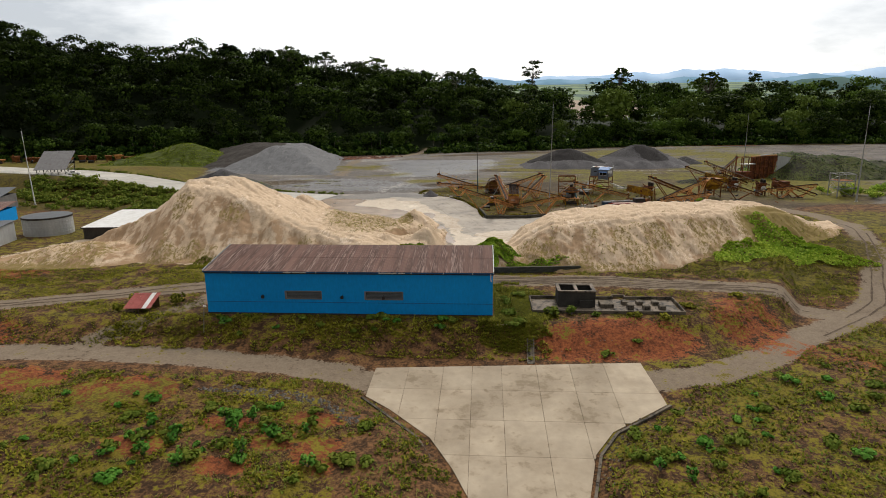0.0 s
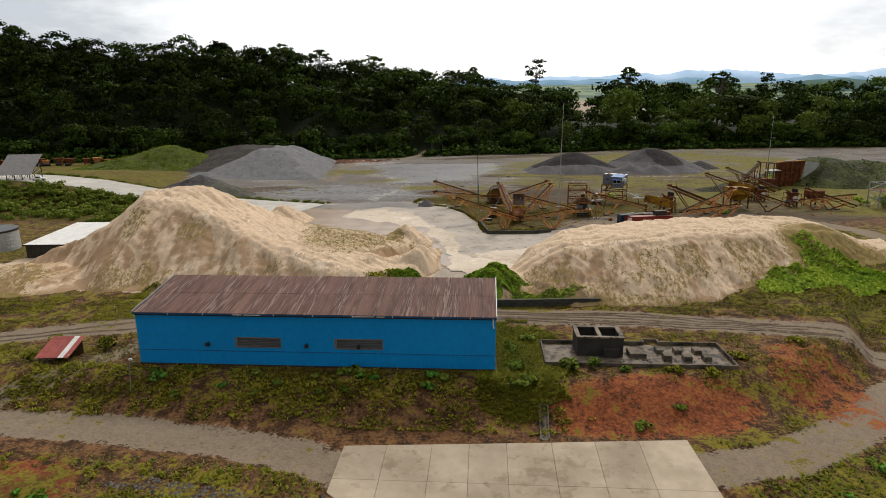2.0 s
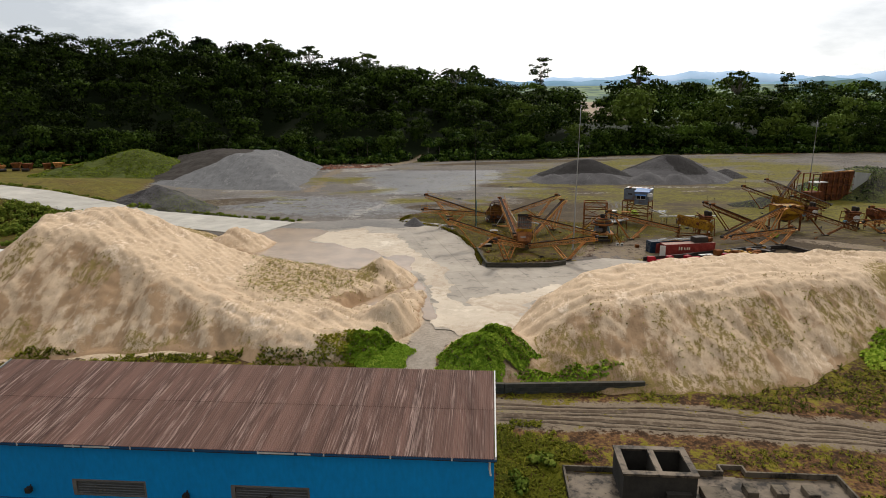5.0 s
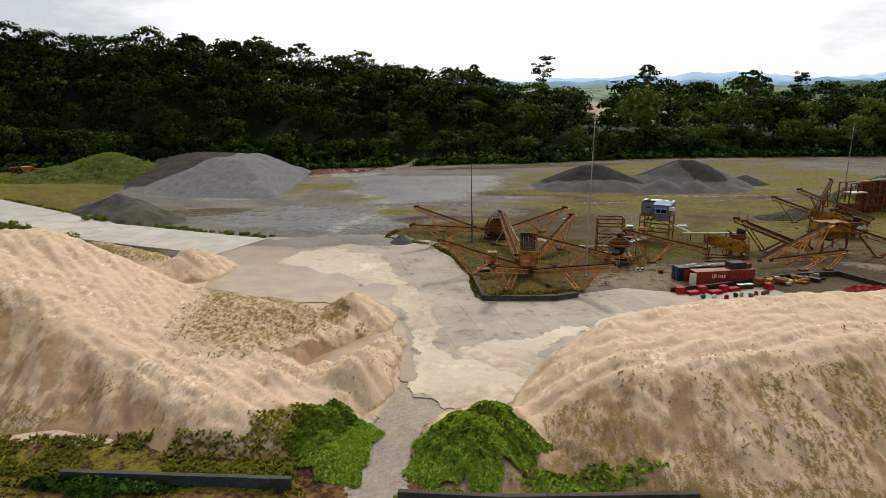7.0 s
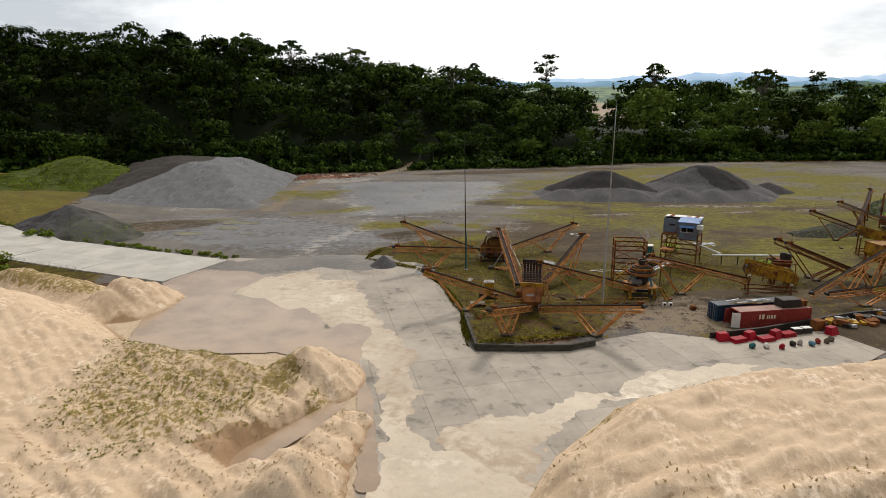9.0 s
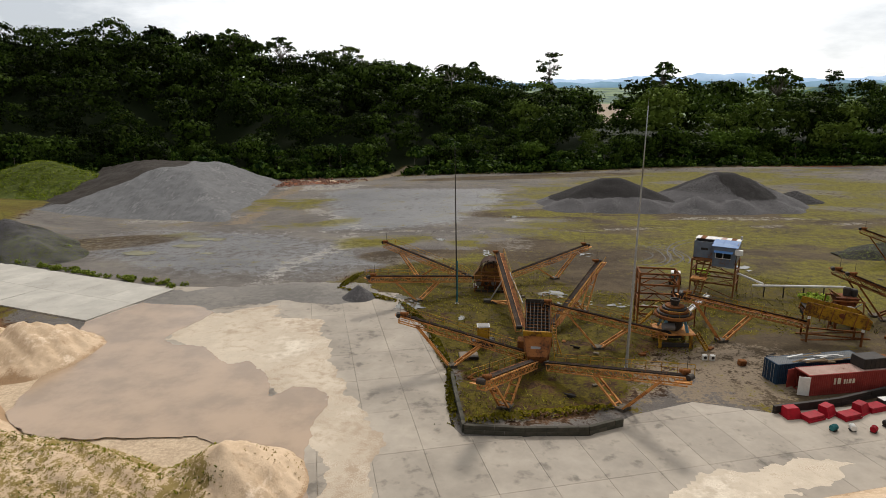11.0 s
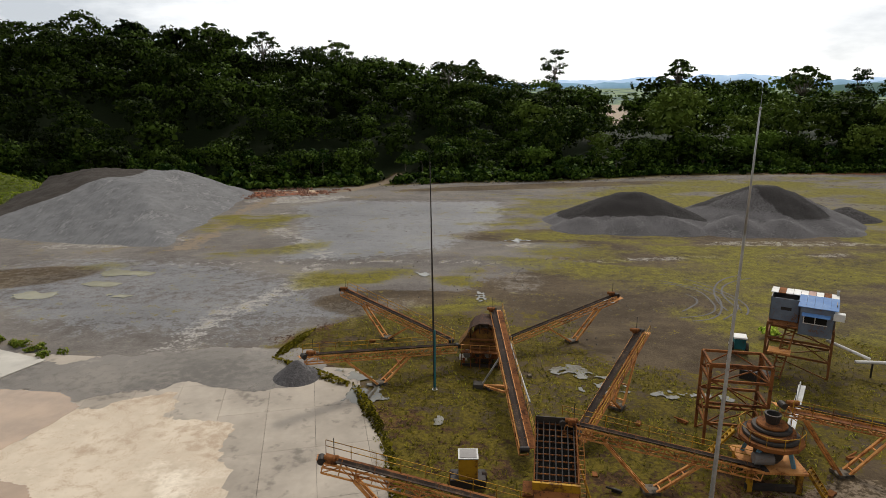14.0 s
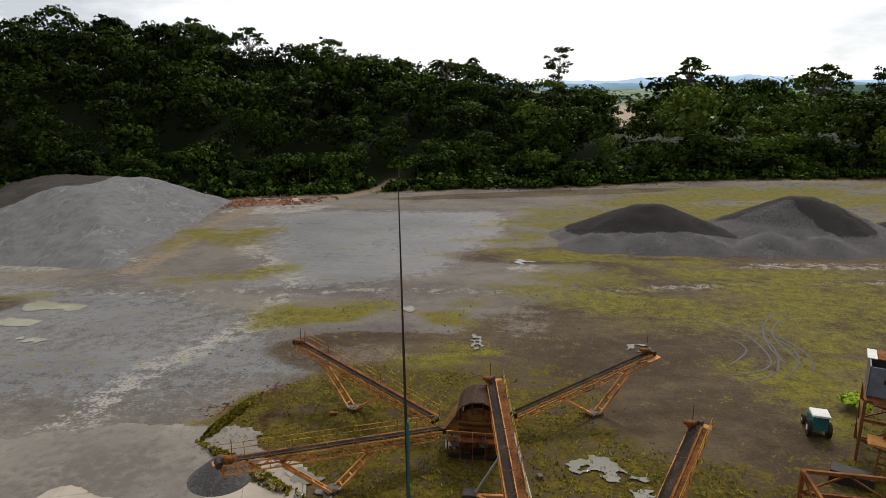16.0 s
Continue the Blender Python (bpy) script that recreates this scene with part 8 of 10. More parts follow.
part("front_wall", Shape().box(0, 3.2, 0.6, 0.7, 0.2, 3.1), BLUE_GREY, cab, "grey sheet wall with a dark notice")
part("notice", Shape().box(1.2, 2.4, 0.585, 0.6, 1.6, 2.0), DARK_STEEL, cab)
for k in range(9):
    part("roof_sheet", Shape().box(-0.2 + k * 0.84, 0.6 + k * 0.84, 2.6, 5.3, 3.2 + 0.02 * (k % 2), 3.28 + 0.02 * (k % 2)), (WHITE_PAINT, RUST, PINK_ROOF)[k % 3] if k % 2 else WHITE_PAINT, cab, "bleached roof sheet")
for k in range(5):
    a = 3.1 + k * 0.86
    part("blue_sheet", Shape().block((a + 0.42, 1.2, 3.02 + 0.015 * (k % 2)), (0.42, 0, 0), (0, 1.75, 0.30), (0, -0.01, 0.03)), BLUE_SHEET, cab, "bright blue roof sheet")
bx = part("operator_box", Shape().box(3.4, 7.0, -0.4, 0.6, -0.9, 2.7), BLUE_GREY, cab, "pale operator's box with a window")
part("window", Shape().box(3.9, 6.3, -0.42, -0.4, 0.7, 1.6), DARK_HOLE, bx)
part("sun_visor", Shape().block((5.1, -0.75, 1.85), (1.5, 0, 0), (0, 0.36, 0.12), (0, 0, 0.02)), BLUE_SHEET, bx)
part("window_frame", Shape().box(3.8, 6.4, -0.46, -0.42, 0.6, 0.7).box(5.0, 5.1, -0.46, -0.42, 0.7, 1.6).box(3.8, 3.9, -0.46, -0.42, 0.7, 1.6), WHITE_PAINT, bx)
part("ac_unit", Shape().bevelled(6.9, 8.1, -0.5, 0.4, 1.5, 2.4, 0.05), WHITE_PAINT, cab)
part("lamp", Shape().box(7.0, 7.3, 4.8, 5.1, 3.3, 3.9), GREY_STEEL, cab)
cs = part("cabin_stair", Shape().beam((2.2, 0.4, 0.0), (1.2, -3.2, -6.2), 0.12, 0.3).beam((3.2, 0.4, 0.0), (2.2, -3.2, -6.2), 0.12, 0.3), RUST, cab)
for k in range(12):
    q = (k + 0.5) / 12
    part("tread", Shape().beam((2.2 - q, 0.4 - 3.6 * q, -6.2 * q), (3.2 - q, 0.4 - 3.6 * q, -6.2 * q), 0.28, 0.05), RUST, cs)
part("stair_landing", Shape().box(0.6, 3.4, -0.9, 0.5, -0.15, -0.05), RUST, cab)
part("landing_panel", Shape().box(0.5, 3.0, -3.0, -1.0, -3.1, -2.9), ORANGE_STEEL, cab, "orange plate landing")
crate(42.0, 231.6, 0.0, 3.4, 1.6, 1.2, -30, DARK_STEEL, "dark steel compressor by the cabin tower", "compressor", "machine")

# pale pipe run from the cabin tower to the screens
pr = thing("pipe_run", 54, 236, 0, 0, "pale pipe carried on short posts", "pipe")
part("pipe", Shape().tube((-1.5, 0.5, 3.6), (2.6, -2.2, 2.2), 0.2, 10).tube((0.6, -2.6, 2.0), (15.5, -4.2, 2.5), 0.22, 10), WHITE_PAINT, pr)
for k in range(4):
    part("support", Shape().beam((2.6 + k * 3.2, -2.8 - k * 0.33, -0.05), (2.6 + k * 3.2, -2.8 - k * 0.33, 2.1 + k * 0.1), 0.16), DARK_STEEL, pr)
pr = thing("launder_chute", 36.5, 212.5, 0, 0, "pale trough leading down to the cone crusher", "chute")
part("trough", Shape().beam((-1.2, -3.5, 4.6), (7.0, 11.0, 3.0), 0.7, 0.3), GREY_STEEL, pr)
part("trough_lip", Shape().beam((-1.2, -3.1, 4.85), (7.0, 11.4, 3.25), 0.1, 0.3), GREY_STEEL, pr)
part("prop", Shape().beam((6.6, 10.4, -0.05), (6.6, 10.4, 3.0), 0.15), RED_RUST, pr)
part("prop", Shape().beam((3.0, 4.2, -0.05), (3.0, 4.2, 3.8), 0.15), RED_RUST, pr)
# green site tractor
tr = thing("tractor", 43.4, 240.8, float(land(43.4, 240.8)), 75, "small green tractor with a white roof", "tractor")
part("body", Shape().bevelled(-0.5, 1.9, -0.55, 0.55, 0.6, 1.5, 0.1), TEAL_STEEL, tr)
part("cab_frame", Shape().box(-1.5, 0.1, -0.7, 0.7, 0.8, 2.3), TEAL_STEEL, tr)
part("roof", Shape().bevelled(-1.65, 0.25, -0.85, 0.85, 2.3, 2.5, 0.05), WHITE_PAINT, tr, "white roof")
for x, r in ((-1.0, 0.8), (1.4, 0.5)):
    for y in (-0.9, 0.9):
        w = part("wheel", Shape().tube((x, y - 0.18, r), (x, y + 0.18, r), r, 16), RUBBER, tr)
        part("hub", Shape().tube((x, y - 0.2, r), (x, y + 0.2, r), r * 0.4, 10), WHITE_PAINT, w)


# ---- eastern screens and conveyors ----


def screen_box(x, y, rz, tilt, label, L=8.0, W=2.6, H=1.8, z=3.4, mat=YELLOW_STEEL):
    t = thing("vibrating_screen", x, y, 0.0, rz, label, "screen", "screens")
    m_ = pose(0, 0, z, 0, tilt, 0)

    def at(*p):
        return m_ @ Vector(p)
    for sy in (-W / 2, W / 2):
        s = Shape()
        pts = [(-L / 2, -H / 2), (L / 2, -H / 2), (L / 2, H * 0.2), (L / 2 - 1, H / 2), (-L / 2, H / 2)]
        n = len(pts)
        vs = [at(a, sy, b) for a, b in pts] + [at(a, sy + 0.1, b) for a, b in pts]
        s.add(vs, [tuple(range(n)), tuple(range(2 * n - 1, n - 1, -1))] + [(k, n + k, n + (k + 1) % n, (k + 1) % n) for k in range(n)])
        part("side_plate", s, mat, t)
        st = Shape()
        for k in range(6):
            a = -L / 2 + 0.6 + k * (L - 1.2) / 5
            st.beam(at(a, sy - 0.06 if sy < 0 else sy + 0.16, -H / 2), at(a, sy - 0.06 if sy < 0 else sy + 0.16, H / 2 - 0.2), 0.1)
        part("stiffeners", st, RUST, t)
    part("deck", Shape().block(at(0, 0, 0), m_.to_3x3() @ Vector((L / 2, 0, 0)), (0, W / 2 - 0.05, 0), m_.to_3x3() @ Vector((0, 0, 0.05))), DARK_STEEL, t)
    part("deck", Shape().block(at(0, 0, -0.6), m_.to_3x3() @ Vector((L / 2, 0, 0)), (0, W / 2 - 0.05, 0), m_.to_3x3() @ Vector((0, 0, 0.05))), RUST, t)
    part("feed_opening", Shape().box(-L / 2 - 0.03, -L / 2 + 0.05, -W * 0.3, W * 0.3, z - 0.4 - tilt * 0.0, z + 0.4), DARK_HOLE, t)
    part("exciter", Shape().tube(at(0.4, -W / 2 - 0.3, 0.2), at(0.4, W / 2 + 0.3, 0.2), 0.35, 12), RED_RUST, t)
    for sx in (-L / 2 + 0.8, L / 2 - 0.8):
        for sy in (-W / 2 - 0.1, W / 2 + 0.1):
            top = at(sx, sy, -H / 2)
            part("leg", Shape().beam((top.x, top.y, -0.05), top, 0.24), RUST, t)
            part("spring", Shape().tube(top - Vector((0, 0, 0.35)), top, 0.2, 8), WHITE_PAINT, t)
    part("sub_frame", Shape().beam((-L / 2, -W / 2, 1.2), (L / 2, -W / 2, 1.2), 0.2).beam((-L / 2, W / 2, 1.2), (L / 2, W / 2, 1.2), 0.2).beam((-L / 2, -W / 2, 0.2), (L / 2, -W / 2, 1.2), 0.16).beam((-L / 2, W / 2, 0.2), (L / 2, W / 2, 1.2), 0.16), RUST, t)
    return t


screen_box(57.5, 212.5, -12, 11, "yellow vibrating screen, sloping, on a rusty frame", 8.6, 2.8, 2.0, 4.2)
screen_box(94.0, 243.0, -20, 14, "yellow vibrating screen among rusty machines", 9.0, 2.8, 1.8, 4.6)
crusher_spec = [(62.0, 218.5, -10, 5.0), (99.0, 240.0, 10, 4.0), (104.5, 229.0, 0, 4.6)]


def jaw_crusher(x, y, rz, h):
    t = thing("jaw_crusher", x, y, 0.0, rz, "rusty jaw crusher with belt wheels on a steel frame", "crusher", "jaw crushers")
    part("frame_box", Shape().bevelled(-1.4, 1.4, -1.2, 1.2, h * 0.35, h * 0.75, 0.12), RUST, t)
    part("jaw", Shape().add([(-1.2, -1.0, h * 0.75), (1.2, -1.0, h * 0.75), (1.2, 1.0, h * 0.75), (-1.2, 1.0, h * 0.75), (-1.7, -1.4, h), (1.5, -1.4, h), (1.5, 1.4, h), (-1.7, 1.4, h)], [(3, 2, 1, 0), (4, 5, 6, 7), (0, 1, 5, 4), (1, 2, 6, 5), (2, 3, 7, 6), (3, 0, 4, 7)]), RED_RUST, t)
    for sy in (-1.5, 1.5):
        part("belt_wheel", Shape().tube((0.3, sy - 0.15, h * 0.6), (0.3, sy + 0.15, h * 0.6), 0.85, 18), DARK_STEEL if sy > 0 else WHITE_PAINT, t)
    part("motor", Shape().tube((-2.4, -0.5, h * 0.4), (-1.5, -0.5, h * 0.4), 0.4, 12), LIGHT_BLUE, t)
    for x, z in ((0.2, h), (1.1, h - 0.2)):
        part("drive_drum", Shape().turned((x, 0.2, z), [(0.5, 0), (0.55, 0.15), (0.5, 0.3), (0.55, 0.45), (0.55, 1.1), (0.4, 1.3)], 14), DARK_STEEL, t, "dark ribbed drive drum")
    for sx, sy in ((-2.4, -1.9), (2.3, -1.9), (-2.4, 1.9), (2.3, 1.9)):
        part("frame_post", Shape().beam((sx, sy, -0.05), (sx * 0.85, sy * 0.85, h * 0.95), 0.16), ORANGE_RUST, t)
    for sy in (-1.75, 1.75):
        part("frame_beam", Shape().beam((-2.3, sy, h * 0.55), (2.2, sy, h * 0.55), 0.2), ORANGE_RUST, t)
        part("frame_brace", Shape().beam((-2.3, sy, h * 0.1), (2.1, sy, h * 0.55), 0.12), RUST, t)
        part("top_beam", Shape().beam((-2.2, sy, h * 0.92), (2.1, sy, h * 0.92), 0.18), RUST, t)
    part("feed_chute", Shape().add([(-2.2, -0.7, h + 0.9), (-2.2, 0.7, h + 0.9), (-0.6, 0.6, h * 0.98), (-0.6, -0.6, h * 0.98), (-2.3, -0.7, h + 0.7), (-2.3, 0.7, h + 0.7), (-0.7, 0.6, h * 0.9), (-0.7, -0.6, h * 0.9)], [(0, 1, 2, 3), (7, 6, 5, 4), (0, 4, 5, 1), (1, 5, 6, 2), (2, 6, 7, 3), (3, 7, 4, 0)]), RUST_YELLOW, t)
    part("oil_pipe", Shape().tube((-2.0, -1.4, h * 0.3), (1.9, -1.3, h * 0.85), 0.09, 8), GREY_STEEL, t)
    for sx in (-1.2, 1.2):
        for sy in (-1.0, 1.0):
            part("leg", Shape().box(sx - 0.18, sx + 0.18, sy - 0.18, sy + 0.18, -0.05, h * 0.35), RUST, t)
    part("walkway", Shape().box(-2.6, 2.4, -1.8, -1.3, h * 0.32, h * 0.36), RUST, t)
    for k in range(5):
        part("rail_post", Shape().beam((-2.5 + k * 1.2, -1.8, h * 0.36), (-2.5 + k * 1.2, -1.8, h * 0.36 + 1.0), 0.06), RUST, t)
    part("handrail", Shape().beam((-2.5, -1.8, h * 0.36 + 1.0), (2.3, -1.8, h * 0.36 + 1.0), 0.06), RUST, t)
    part("oil_drum", Shape().tube((1.4, 1.6, 0.0), (1.4, 1.6, 0.9), 0.3, 12), RED_RUST, t)


for q in crusher_spec:
    jaw_crusher(*q)
rusty = dict(mat=RUST, label="rusty lattice belt conveyor of an abandoned plant")
conveyor((77.5, 221.5, 1.8), (64.0, 226.0, 7.2), 1.4, legs=(0.55,), **rusty)
conveyor((78.5, 219.5, 1.8), (65.0, 223.6, 7.0), 1.2, legs=(0.6,), **rusty)
conveyor((63.0, 208.5, 1.6), (82.1, 220.4, 7.0), legs=(0.5, 0.8), mat=ORANGE_STEEL, label="orange lattice conveyor rising to a yellow bin")
conveyor((64.0, 205.5, 2.4), (79.0, 207.5, 4.0), 1.0, legs=(0.45, 0.8), mat=ORANGE_STEEL, label="low orange lattice conveyor on trestle legs")
conveyor((99.5, 217.6, 2.2), (83.8, 219.8, 7.2), legs=(0.45,), **rusty)
conveyor((121.0, 224.0, 4.6), (103.0, 221.0, 3.2), legs=(0.3, 0.7), mat=ORANGE_STEEL, label="orange lattice conveyor, partly collapsed")
conveyor((119.0, 219.5, 1.8), (107.0, 226.0, 6.2), legs=(0.5,), **rusty)
conveyor((102.0, 256.0, 2.0), (88.0, 261.5, 7.0), legs=(0.6,), **rusty)
conveyor((100.0, 262.0, 3.0), (121.4, 295.0, 8.0), 1.3, legs=(0.5, 0.8), **rusty)
conveyor((113.0, 256.0, 2.0), (98.0, 268.0, 8.4), 2.2, legs=(0.6,), **rusty)
conveyor((108.0, 250.0, 2.0), (96.0, 245.0, 6.2), 1.6, legs=(0.5,), **rusty)


def stock_bin(x, y, rz, w, d, h, label, mat):
    t = thing("stock_bin", x, y, 0.0, rz, label, "bin", "bins")
    z0 = h * 0.42
    part("bin_shell", Shape().add([(-w * 0.25, -d * 0.25, z0), (w * 0.25, -d * 0.25, z0), (w * 0.25, d * 0.25, z0), (-w * 0.25, d * 0.25, z0), (-w / 2, -d / 2, h * 0.7), (w / 2, -d / 2, h * 0.7), (w / 2, d / 2, h * 0.7), (-w / 2, d / 2, h * 0.7), (-w / 2, -d / 2, h), (w / 2, -d / 2, h), (w / 2, d / 2, h), (-w / 2, d / 2, h)], [(3, 2, 1, 0), (0, 1, 5, 4), (1, 2, 6, 5), (2, 3, 7, 6), (3, 0, 4, 7), (4, 5, 9, 8), (5, 6, 10, 9), (6, 7, 11, 10), (7, 4, 8, 11), (8, 9, 10, 11)]), mat, t)
    part("rim", Shape().beam((-w / 2, -d / 2, h), (w / 2, -d / 2, h), 0.2).beam((-w / 2, d / 2, h), (w / 2, d / 2, h), 0.2).beam((-w / 2, -d / 2, h), (-w / 2, d / 2, h), 0.2).beam((w / 2, -d / 2, h), (w / 2, d / 2, h), 0.2), RUST, t)
    for sx in (-w * 0.45, w * 0.45):
        for sy in (-d * 0.45, d * 0.45):
            part("leg", Shape().box(sx - 0.18, sx + 0.18, sy - 0.18, sy + 0.18, -0.05, h * 0.7), RUST, t)
    part("brace", Shape().beam((-w * 0.45, -d * 0.45, 0.3), (w * 0.45, -d * 0.45, h * 0.6), 0.14).beam((w * 0.45, -d * 0.45, 0.3), (-w * 0.45, -d * 0.45, h * 0.6), 0.14), RUST, t)
    part("gate", Shape().box(-0.6, 0.6, -0.6, 0.6, z0 - 0.6, z0), DARK_STEEL, t)


stock_bin(85.5, 226.0, 8, 6.4, 5.0, 6.6, "yellow steel stock bin on rusty legs", YELLOW_STEEL)
stock_bin(111.5, 229.5, 10, 4.6, 3.6, 5.0, "rusty steel stock bin with braced sides", RED_RUST)


def ramp_hopper():
    t = thing("tip_wall", 120, 276, 0.0, 20, "tall rusted tip wall and hopper at an earth ramp", "hopper")
    part("face_plate", Shape().add([(0, 0, 0), (12, 0, 0), (14, 0, 9.8), (0, 0, 9.6), (0, 0.5, 0), (12, 0.5, 0), (14, 0.5, 9.8), (0, 0.5, 9.6)], [(0, 1, 2, 3), (7, 6, 5, 4), (0, 4, 5, 1), (1, 5, 6, 2), (2, 6, 7, 3), (3, 7, 4, 0)]), RED_RUST, t)
    part("wing_wall", Shape().add([(14.1, 0, 9.6), (21.5, 0, 8.8), (16.0, 0, 0.4), (14.1, 0, 0), (14.1, 0.5, 9.6), (21.5, 0.5, 8.8), (16.0, 0.5, 0.4), (14.1, 0.5, 0)], [(3, 2, 1, 0), (4, 5, 6, 7), (0, 1, 5, 4), (1, 2, 6, 5), (2, 3, 7, 6), (3, 0, 4, 7)]), SILVER, t, "pale sheet wing wall")
    for k in range(6):
        part("rib", Shape().box(k * 2.3, k * 2.3 + 0.35, -0.4, -0.02, 0, 9.4), RUST, t)
    for k in range(3):
        part("wale", Shape().box(-0.3, 13.5, -0.6, -0.42, 2.2 + k * 2.8, 2.55 + k * 2.8), RED_RUST, t)
    for x in (-6, -3.2):
        part("post", Shape().box(x, x + 0.3, -2, -1.7, 0, 9.6), RED_RUST, t)
        part("post", Shape().box(x, x + 0.3, 2, 2.3, 0, 9.6), RED_RUST, t)
    part("top_beam", Shape().beam((-6, -1.8, 9.6), (0.5, -1.8, 9.6), 0.25).beam((-6, 2.2, 9.6), (0.5, 2.2, 9.6), 0.25), RED_RUST, t)
    part("canopy", Shape().box(-5.4, 0.2, -2.4, 0.6, 6.7, 6.95), WHITE_PAINT, t, "white canopy sheet")
    part("feeder", Shape().bevelled(-6.5, -1.0, -2.0, 2.0, 1.2, 3.6, 0.1), RED_RUST, t)
    part("hopper_lip", Shape().beam((0, 0.2, 9.9), (13.5, 0.2, 10.0), 0.6, 0.3), ORANGE_STEEL, t)
    part("sheet_scrap", Shape().block((7, 0.25, 10.3), (2.4, 0, 0.2), (0, 0.6, 0.1), (0, 0, 0.03)), DARK_SHEET, t)


ramp_hopper()
simple_heap("earth_ramp", 150, 290, [(146, 294, 9.2, 22, 24, 10, 0.3), (166, 296, 8.0, 26, 24, 0, 0.2), (186, 300, 5.5, 30, 26, 0)], DARK_GRAVEL, "dark weedy earth ramp behind a tip wall", "ramp", "", 0.9, lambda x, y, h: 0.85 + 0 * x, lambda x, y, h: 0.5 + 0.5 * fbm(x * 0.1, y * 0.1, 88) - 0.2, 1.1, 60)
# steel frame hut on the eastern edge
open_tower(128.5, 224.0, 6, 6, 5, (3.0, 5.6, 8.0), "open pale steel frame with a small deck", GREY_STEEL, (5.7,))
simple_heap("gravel_mound", 100, 270, [(100, 271, 2.4, 9, 6, 20), (92, 266, 1.6, 7, 4)], DARK_GRAVEL, "low dark stony heap below conveyors", "gravel heap", "dark heaps", 0.7, lambda x, y, h: 0.7 + 0 * x, lambda x, y, h: 0.4 + 0 * x, 0.6, 14)

# loose machine parts about the plant
rnd = random.Random(77)
spots = [(19, 209.5), (20.5, 207), (23, 205), (6, 196), (9, 193), (18, 192), (21, 195), (29, 205), (39, 208), (46, 205.5), (52, 206), (44, 214), (66, 214), (70, 211), (74, 214), (88, 214), (92, 222), (96, 228), (86, 205), (103, 212), (110, 216), (90, 250), (84, 246), (30, 220), (25, 219), (9, 226), (14, 230), (-3, 233), (-8, 240), (60, 226)]
for k, (x, y) in enumerate(spots):
    s = Shape().bevelled(-rnd.uniform(0.2, 0.5), rnd.uniform(0.2, 0.6), -rnd.uniform(0.15, 0.35), rnd.uniform(0.15, 0.35), 0, rnd.uniform(0.12, 0.4), 0.04)
    if k % 2:
        s.tube((-0.5, 0.1, 0.25), (0.9, 0.4, 0.45), 0.1, 8)
    mt = (RUST, DARK_STEEL, OLD_CONCRETE, RUST)[k % 4]
    lab = {"rusty_steel": "rusty machine part lying in weeds", "dark_steel": "dark steel part lying in weeds", "stained_concrete": "broken concrete lump lying in weeds"}[mt.name]
    solid("loose_part", s, mt, lab, "scrap", "loose parts", m=pose(x, y, float(land(x, y)) - 0.04, 0, 0, rnd.uniform(0, 180)))

# ---- trees and undergrowth ----
rng = np.random.default_rng(12)


def leaf_cards(centres, normals, sizes, r):
    """Small leaf sprays: one folded card of two quads at each place."""
    n = len(centres)
    nn = normals / (np.linalg.norm(normals, axis=1, keepdims=True) + 1e-9)
    tmp = r.normal(size=(n, 3))
    a = np.cross(nn, tmp)
    a /= np.linalg.norm(a, axis=1, keepdims=True) + 1e-9
    b = np.cross(nn, a)
    s = sizes[:, None]
    lo = centres - nn * s * 0.18
    v = np.stack([lo - a * s * 0.5 - b * s * 0.34, lo - a * s * 0.45 + b * s * 0.36, centres + b * s * 0.5, lo + a * s * 0.5 + b * s * 0.3, lo + a * s * 0.42 - b * s * 0.38, centres - b * s * 0.5], 1).reshape(-1, 3)
    k = np.arange(n)[:, None] * 6
    f = np.concatenate([k + np.array([[0, 5, 2, 1]]), k + np.array([[5, 4, 3, 2]])], 0)
    return v, f, np.repeat(nn, 6, axis=0)


def clumps_crown(blobs, per_area, size, r, hang=0.25):
    """Leaf sprays over the shells of several rounded clumps: (x, y, z, rx, rz)."""
    cs, ns, ss, ds = [], [], [], []
    for x, y, z, rx, rz in blobs:
        n = max(11, int(per_area * rx * rx))
        d = r.normal(size=(n, 3))
        d[:, 2] = np.where(d[:, 2] < 0, d[:, 2] * hang, d[:, 2])
        d /= np.linalg.norm(d, axis=1, keepdims=True)
        rad = r.uniform(0.72, 1.1, (n, 1))
        cs.append(np.array([x, y, z]) + d * rad * np.array([rx, rx, rz]))
        ns.append(d * np.array([0.7, 0.7, 1.2]) + r.normal(size=(n, 3)) * 0.35)
        ds.append(d + np.array([0, 0, 0.25]))
        ss.append(r.uniform(0.7, 1.3, n) * size)
    v, f, nn = leaf_cards(np.concatenate(cs), np.concatenate(ns), np.concatenate(ss), r)
    dd = np.repeat(np.concatenate(ds), 6, axis=0)
    return v, f, nn * 0.15 + dd


def limb_shape(pts, r0, r1, sides=7):
    s = Shape()
    n = len(pts) - 1
    for k in range(n):
        s.tube(pts[k], pts[k + 1], r0 + (r1 - r0) * k / n, sides, r0 + (r1 - r0) * (k + 1) / n, False)
    return s


